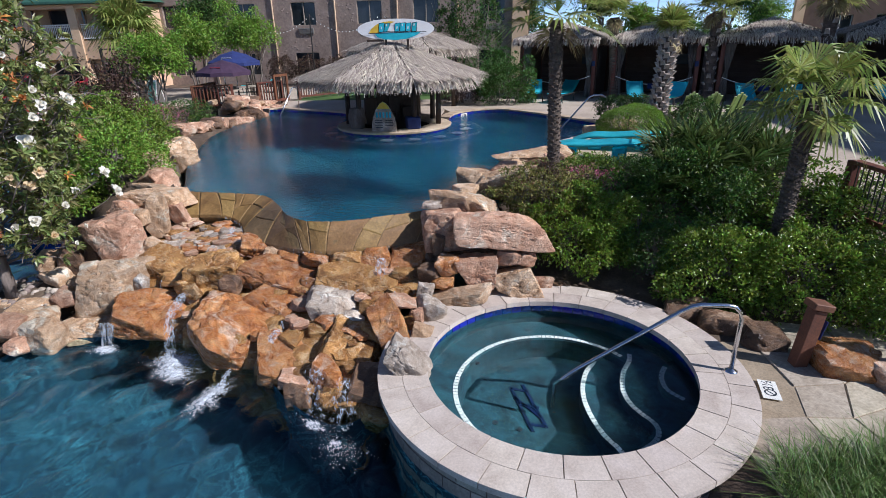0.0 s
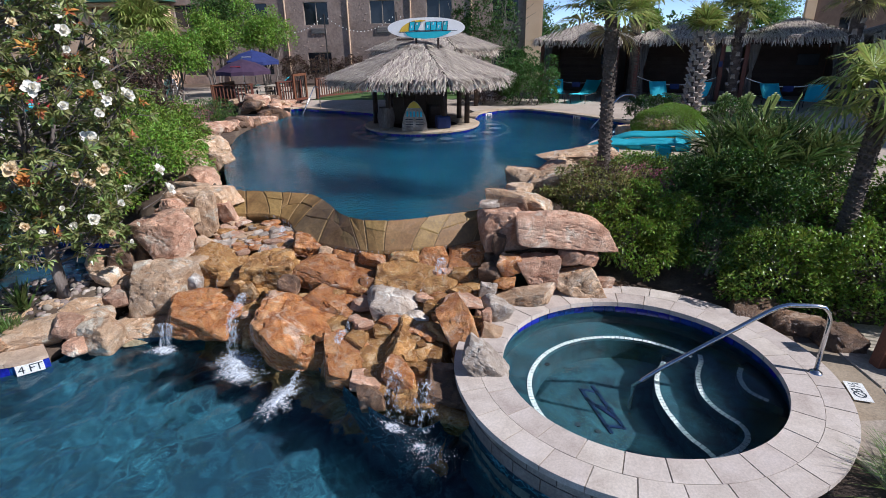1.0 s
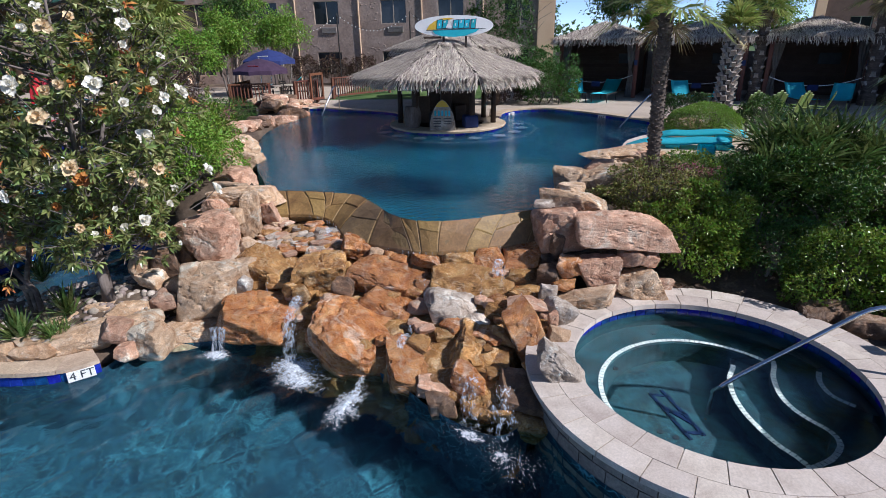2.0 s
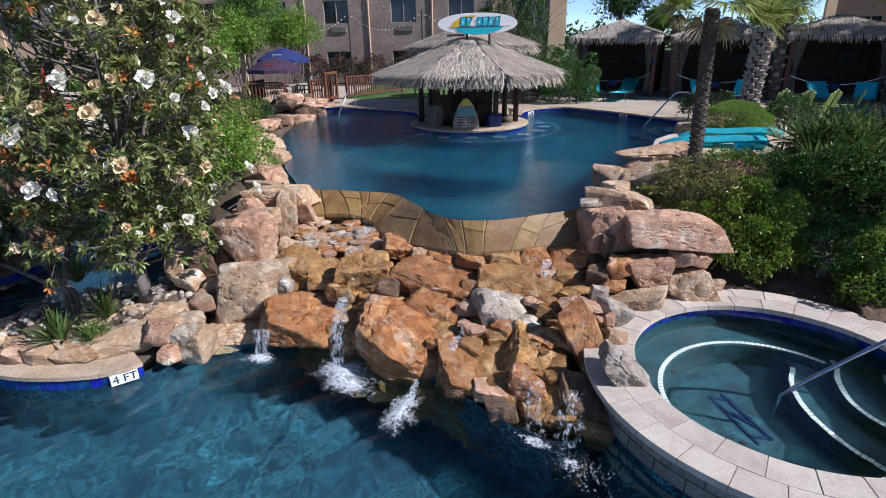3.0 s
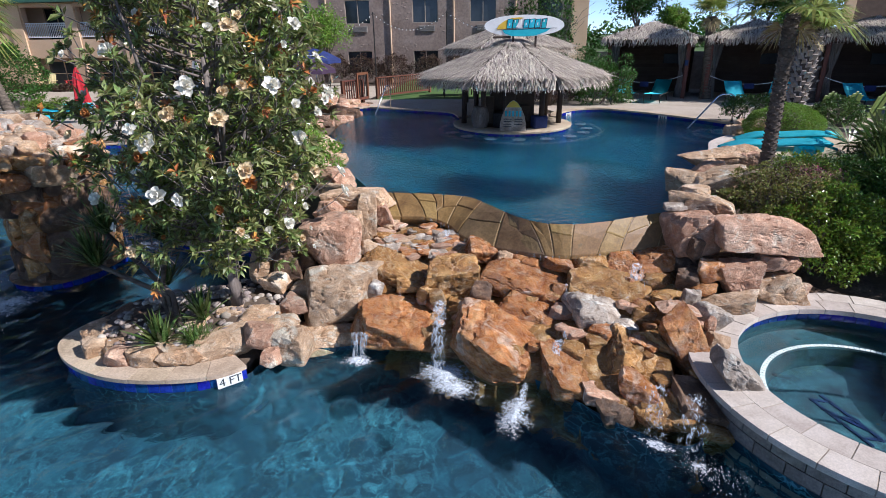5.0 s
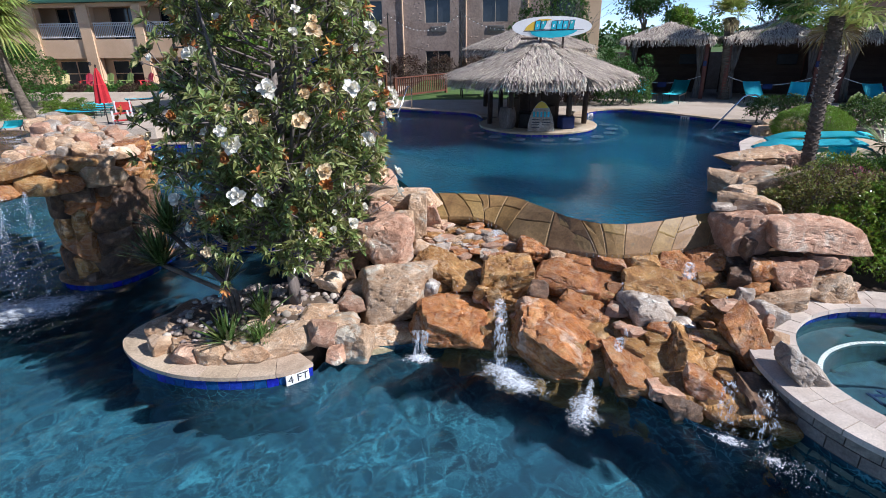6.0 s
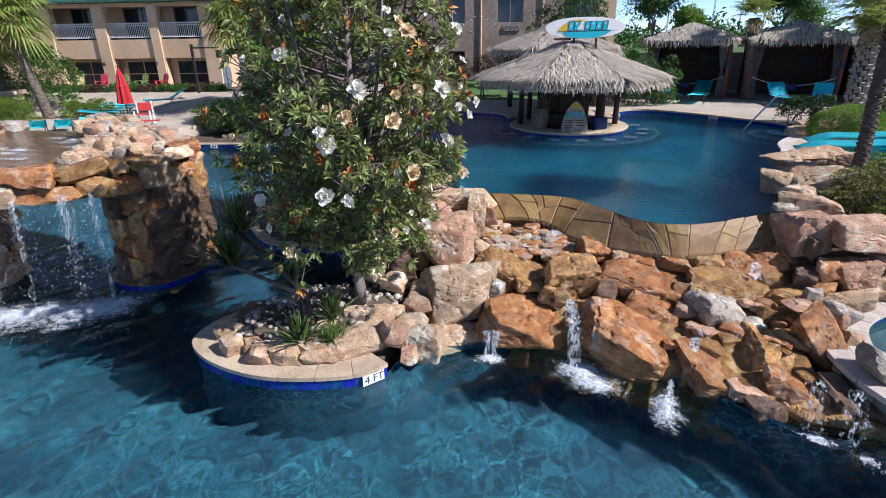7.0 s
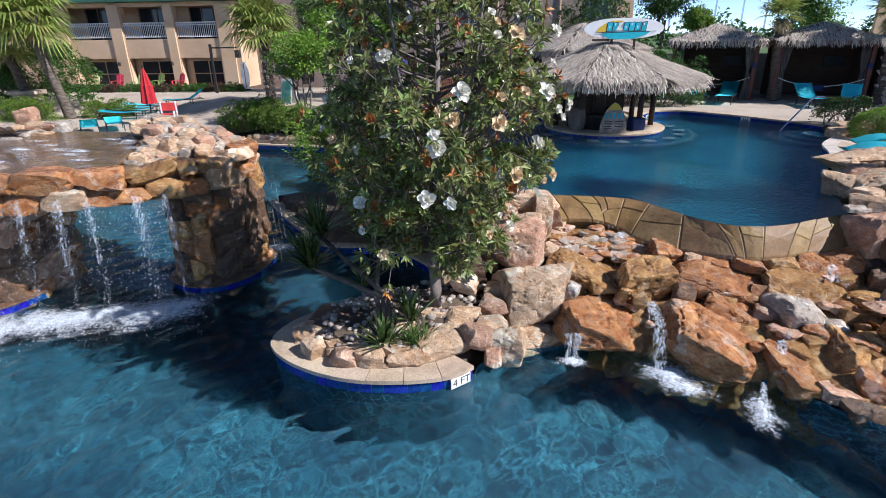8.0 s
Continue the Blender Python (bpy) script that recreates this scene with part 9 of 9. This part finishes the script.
slab("timber_deck", [(-12.6, 21.2), (-11.2, 21.8), (-10.0, 22.8), (-9.8, 25.5), (-13.0, 25.2)], 0.02, 0.2, "dark_wood", "dark stained timber deck by the rocks")
gate = tagged(thing("wooden_gate", (-9.8, 23.6, 0.1), rz=72), "open red-brown timber gate with dark bars", "gate")
for dx in (-0.4, 0.4):
    part("stile", one_box((dx, 0, 0.62), (0.1, 0.06, 1.1), 0, 0.004), "stain_wood", gate)
for dz in (0.12, 1.12):
    part("rail", one_box((0, 0, dz), (0.72, 0.06, 0.1), 0, 0.004), "stain_wood", gate)
for k in range(5):
    part("bar", one_box((-0.27 + 0.135 * k, 0, 0.62), (0.025, 0.025, 0.92)), "metal_dark", gate)


def umbrella(x, y, z, r, h, mat, label, n=8):
    u_ = tagged(thing("patio_umbrella", (x, y, z)), label, "umbrella")
    part("pole", tube(bmesh.new(), [(0, 0, 0), (0, 0, h + 0.06)], 0.024, 8), "steel", u_)
    bm = bmesh.new()
    tip = bm.verts.new((0, 0, h))
    prev = None
    rings = []
    for f, dz in ((0.5, -0.17), (1.0, -0.46)):
        rings.append([bm.verts.new((r * f * math.cos(2 * math.pi * k / (2 * n)) * (1 if k % 2 == 0 else 0.95), r * f * math.sin(2 * math.pi * k / (2 * n)) * (1 if k % 2 == 0 else 0.95), h + dz + (0.02 if k % 2 else 0))) for k in range(2 * n)])
    val = [bm.verts.new((v.co.x, v.co.y, v.co.z - 0.14)) for v in rings[1]]
    for k in range(2 * n):
        j = (k + 1) % (2 * n)
        bm.faces.new((tip, rings[0][k], rings[0][j]))
        bm.faces.new((rings[0][k], rings[1][k], rings[1][j], rings[0][j]))
        bm.faces.new((rings[1][k], val[k], val[j], rings[1][j]))
    part("canopy", bm, mat, u_)
    for k in range(n):
        a = 2 * math.pi * k / n
        part("rib", tube(bmesh.new(), [(0, 0, h - 0.04), (r * 0.97 * math.cos(a), r * 0.97 * math.sin(a), h - 0.5)], 0.01, 5), "metal_dark", u_)
    part("emblem", one_box((0.05, -r * 0.62, h - 0.30), (0.42, 0.02, 0.16), 0, 0.004, (58, 0, 0)), "red_cloth" if mat == "purple_cloth" else "sign_white", u_)
    return u_


umbrella(-11.69, 22.4, 0.02, 1.12, 1.9, "purple_cloth", "open dark purple patio umbrella over a round table")
umbrella(-11.8, 23.7, 0.02, 1.12, 2.22, "blue_cloth", "open dark blue patio umbrella over a round table")


def round_table(x, y, z, r=0.45, h=0.74):
    t_ = tagged(thing("round_table", (x, y, z)), "small round metal patio table", "table", "tables on the timber deck")
    part("table_top", lathe(bmesh.new(), [(0.0, h), (r, h), (r, h - 0.03), (0.0, h - 0.03)], (0, 0), 24), "concrete", t_)
    part("pedestal", tube(bmesh.new(), [(0, 0, 0.02), (0, 0, h - 0.03)], 0.035, 8), "metal_dark", t_)
    part("base", lathe(bmesh.new(), [(0.0, 0.03), (0.24, 0.02), (0.24, 0.0)], (0, 0), 16), "metal_dark", t_)


round_table(-11.69, 22.4, 0.02, 0.55)
round_table(-11.2, 24.2, 0.02)
round_table(-11.8, 23.7, 0.02)


def patio_chair(x, y, z, rz):
    c = tagged(thing("patio_chair", (x, y, z), rz=rz), "black metal patio chair at a round table", "chair", "chairs on the timber deck")
    part("seat", one_box((0, 0, 0.44), (0.46, 0.44, 0.03), 0, 0.008), "metal_dark", c)
    for s in (-0.2, 0.2):
        part("back_post", tube(bmesh.new(), [(s, 0.2, 0.44), (s, 0.28, 0.9)], 0.014, 6), "metal_dark", c)
        for q in (-0.19, 0.19):
            part("leg", tube(bmesh.new(), [(s, q, 0.44), (s * 1.1, q * 1.1, 0)], 0.014, 6), "metal_dark", c)
    for k in range(4):
        part("back_slat", one_box((0, 0.235 + 0.012 * k, 0.58 + 0.09 * k), (0.42, 0.012, 0.03)), "metal_dark", c)


for x, y, rz in ((-12.6, 22.2, 60), (-11.3, 22.9, -60), (-12.2, 23.3, 170), (-10.7, 24.4, -80), (-11.5, 24.7, 150), (-13.2, 24.0, 80)):
    patio_chair(x, y, 0.02, rz)
# rocks at the deck's foot
deck_rng = np.random.default_rng(340)
for i in range(34):
    f = i / 33
    x = -11.3 + 1.9 * f + deck_rng.normal(0, 0.25)
    y = 21.0 + 1.0 * f + deck_rng.normal(0, 0.3)
    s = deck_rng.uniform(0.3, 0.62)
    rock(x, y, 0.05 + deck_rng.uniform(0.0, 0.75) * (1 - f) ** 0.7, s, s * 0.75, ("pink_rock", "sandstone", "pink_rock", "dark_rock")[i % 4], s, deck_rng.uniform(-40, 40), level=3)
for i in range(22):
    f = i / 21
    s = deck_rng.uniform(0.4, 0.75)
    rock(-10.0 + 0.75 * f + deck_rng.normal(0, 0.1), 15.6 + 4.2 * f, 0.05 + deck_rng.uniform(0, 0.25), s, s * 0.7, "dark_rock" if i % 3 else "pink_rock", s, level=3)
# stones edging the far left bed
for i in range(16):
    s = deck_rng.uniform(0.35, 0.6)
    rock(-17.0 + 0.34 * i, 21.25 - 0.045 * i + 0.25, -1.0, s, s * 0.7, pale[i % 4], s * 0.7, level=3)

# red umbrella, lifeguard seat, surfboard, signs
u_ = tagged(thing("closed_umbrella", (-21.7, 22.4, -0.65)), "closed red patio umbrella standing on the terrace", "umbrella")
part("pole", tube(bmesh.new(), [(0, 0, 0), (0, 0, 2.34)], 0.025, 8), "metal_dark", u_)
bm = bmesh.new()
rows = []
for z, r in ((2.3, 0.03), (2.05, 0.10), (1.66, 0.16), (1.62, 0.19), (1.2, 0.22), (0.86, 0.25)):
    rows.append([bm.verts.new((r * (1 + 0.3 * (k % 2)) * math.cos(2 * math.pi * k / 16), r * (1 + 0.3 * (k % 2)) * math.sin(2 * math.pi * k / 16), z + 0.05 * (k % 2) * (z < 1))) for k in range(16)])
for a, b in zip(rows, rows[1:]):
    for k in range(16):
        bm.faces.new((a[k], a[(k + 1) % 16], b[(k + 1) % 16], b[k]))
part("folded_canopy", bm, "red_cloth", u_)
part("finial", lathe(bmesh.new(), [(0.0, 2.45), (0.04, 2.4), (0.03, 2.3)], (0, 0), 8), "dark_wood", u_)
g_ = tagged(thing("lifeguard_chair", (-20.9, 22.3, -0.65), rz=20), "white framed low chair with red fabric seat and back", "chair")
for s in (-0.3, 0.3):
    for q in (-0.3, 0.3):
        part("leg", one_box((s, q, 0.3 if q < 0 else 0.47), (0.06, 0.06, 0.6 if q < 0 else 0.94)), "white_paint", g_)
part("back_panel", one_box((0, 0.3, 0.72), (0.7, 0.03, 0.34), 0, 0.008), "red_plastic", g_)
part("seat_panel", one_box((0, 0.0, 0.45), (0.62, 0.5, 0.03), 0, 0.008), "red_plastic", g_)
part("footrest", one_box((0.2, -0.35, 0.2), (0.9, 0.2, 0.05), 0, 0.008), "red_plastic", g_)
s_ = tagged(thing("surfboard", (-21.2, 31.0, -0.05)), "white surfboard with a dark stripe standing upright", "surfboard")
part("board", upright_plate([(0.24 * math.sin(math.pi * min(1, f * 1.1)) ** 0.6 * s, 1.85 * f) for s, seq in ((1, [i / 14 for i in range(13)]), (-1, [i / 14 for i in range(12, -1, -1)])) for f in seq if True][1:-1], -0.03, 0.03), "sign_white", s_)
part("stripe", one_box((0, -0.036, 0.85), (0.03, 0.006, 1.3)), "ink", s_)
a_ = tagged(thing("sandwich_board", (-16.4, 24.75, -0.03), rz=-20), "white-framed folding sign with a green printed panel", "sign")
for s in (-1, 1):
    f_ = part("frame", one_box((0, 0.14 * s, 0.52), (0.6, 0.03, 1.08), 0, 0.005, (10 * s, 0, 0)), "white_paint", a_)
    part("panel", one_box((0, 0.165 * s, 0.52), (0.5, 0.012, 0.94), 0, 0.002, (10 * s, 0, 0)), "sign_green", a_)
p_ = tagged(thing("lamp_post", (-22.4, 29.8, -0.3)), "dark metal lamp post with a square arm", "lamp post")
part("pole", one_box((0, 0, 1.4), (0.12, 0.12, 2.8), 0, 0.005), "metal_dark", p_)
part("arm", one_box((0.75, 0, 2.62), (1.5, 0.06, 0.08)), "metal_dark", p_)
part("lantern", one_box((1.5, 0, 2.3), (0.25, 0.25, 0.4), 0, 0.02), "metal_dark", p_)
pl = tagged(thing("stone_planter", (-29.7, 25.2, -0.65)), "round tan stone planter with a flat rim", "planter")
part("bowl", lathe(bmesh.new(), [(0.0, 0.0), (0.62, 0.0), (0.62, 1.05), (0.0, 1.05)], (0, 0), 20), "path_stone", pl)
part("rim", lathe(bmesh.new(), [(0.5, 1.05), (0.8, 1.05), (0.8, 1.2), (0.0, 1.2)], (0, 0), 20), "tan_coping", pl)

slab("wading_pool_rim", [(-21.4 + 1.5 * math.cos(radians(a)), 27.0 + 0.9 * math.sin(radians(a))) for a in range(0, 360, 15)], -0.60, 0.1, "tan_coping", "stone rim of a small wading pool on the terrace", "coping")
water_sheet("water_wading_pool", [(-21.4 + 1.3 * math.cos(radians(a)), 27.0 + 0.72 * math.sin(radians(a))) for a in range(0, 360, 15)], -0.594, "blue_tile", "dark blue water of a small wading pool")

# string lights before the hotel
for (x0, x1) in ((-14.8, -10.9), (-10.9, -6.9), (-6.9, -2.4)):
    for x in ((x0,) if x0 > -14 else (x0,)):
        s_ = tagged(thing("light_pole", (x0, 31.5, 0.0)), "slim dark pole carrying string lights", "pole", "poles of the string lights")
        part("pole", tube(bmesh.new(), [(0, 0, 0), (0, 0, 3.9)], 0.035, 8), "metal_dark", s_)
    s_ = tagged(thing("string_lights"), "slack cable with round white bulbs between poles", "string lights", "string lights before the hotel")
    pts = [(x0 + (x1 - x0) * k / 20, 31.5, 3.85 - 0.85 * (1 - ((k - 10) / 10) ** 2)) for k in range(21)]
    part("cable", tube(bmesh.new(), pts, 0.008, 4), "metal_dark", s_)
    me = to_mesh("bulb", lathe(bmesh.new(), [(0.0, 0.0), (0.026, -0.02), (0.03, -0.05), (0.0, -0.075)], (0, 0), 8), "sign_white")
    for p in pts[1:-1]:
        o = part("bulb", me, parent=s_)
        o.matrix_basis = pose(*p)
# far flag poles and light masts
for i, (x, h_) in enumerate(((18.0, 14), (20.4, 15), (22.5, 14), (14.0, 15), (24.8, 13))):
    m_ = tagged(thing("light_mast", (x * 3.4, 190, 0)), "tall pale light mast far beyond the grounds", "mast", "far masts")
    part("pole", tube(bmesh.new(), [(0, 0, 0), (0, 0, h_ * 1.6)], 0.3, 6), "steel", m_)
    part("head", one_box((0, 0, h_ * 1.6), (2.2, 0.5, 0.6)), "steel", m_)

# path light and timber railing by the walk
b_ = tagged(thing("path_light", (3.36, 6.12, -1.1), rz=8), "rust-brown steel path light with a slanted hood", "path light")
part("body", one_box((0, 0, 0.38), (0.16, 0.15, 0.78), 0, 0.008, (0, 6, 0)), "rust_steel", b_)
part("hood", one_box((0.05, 0, 0.81), (0.25, 0.20, 0.08), 0, 0.008, (0, 12, 0)), "rust_steel", b_)
part("tag", one_box((0.125, -0.05, 0.5), (0.01, 0.05, 0.24), 0, 0.002, (0, 12, 0)), "blue_cloth", b_)
r_ = tagged(thing("walk_railing"), "dark red timber railing with black metal balusters", "railing")
ra, rb = Vector((5.15, 9.0)), Vector((5.5, 5.6))
ang = math.degrees(math.atan2(rb.y - ra.y, rb.x - ra.x))
mid = (ra + rb) / 2
part("top_rail", one_box((mid.x, mid.y, 0.76), ((rb - ra).length, 0.16, 0.06), ang, 0.008), "stain_wood", r_)
part("low_rail", one_box((mid.x, mid.y, -0.02), ((rb - ra).length, 0.06, 0.08), ang), "stain_wood", r_)
for q in (ra, mid, rb):
    part("post", one_box((q.x, q.y, 0.3), (0.14, 0.14, 0.95), ang, 0.008), "stain_wood", r_)
for k in range(1, 32):
    q = ra.lerp(rb, k / 32)
    part("baluster", tube(bmesh.new(), [(q.x, q.y, 0.0), (q.x, q.y, 0.74)], 0.011, 6), "metal_dark", r_)

# unseen block added on the sunny side to shade the cabanas and the walk
block = tagged(thing("hotel_east"), "plain tan stucco block added out of view to cast shade", "building")
part("wall", one_box((29.0, 27.2, 8.7), (12.0, 16.0, 17.8)), "stucco", block)
part("roof", one_box((29.0, 27.2, 17.8), (12.6, 16.6, 0.4)), "trim", block)
part("low_wing", one_box((29.0, 12.6, 6.5), (12.0, 13.2, 13.2)), "stucco", block)
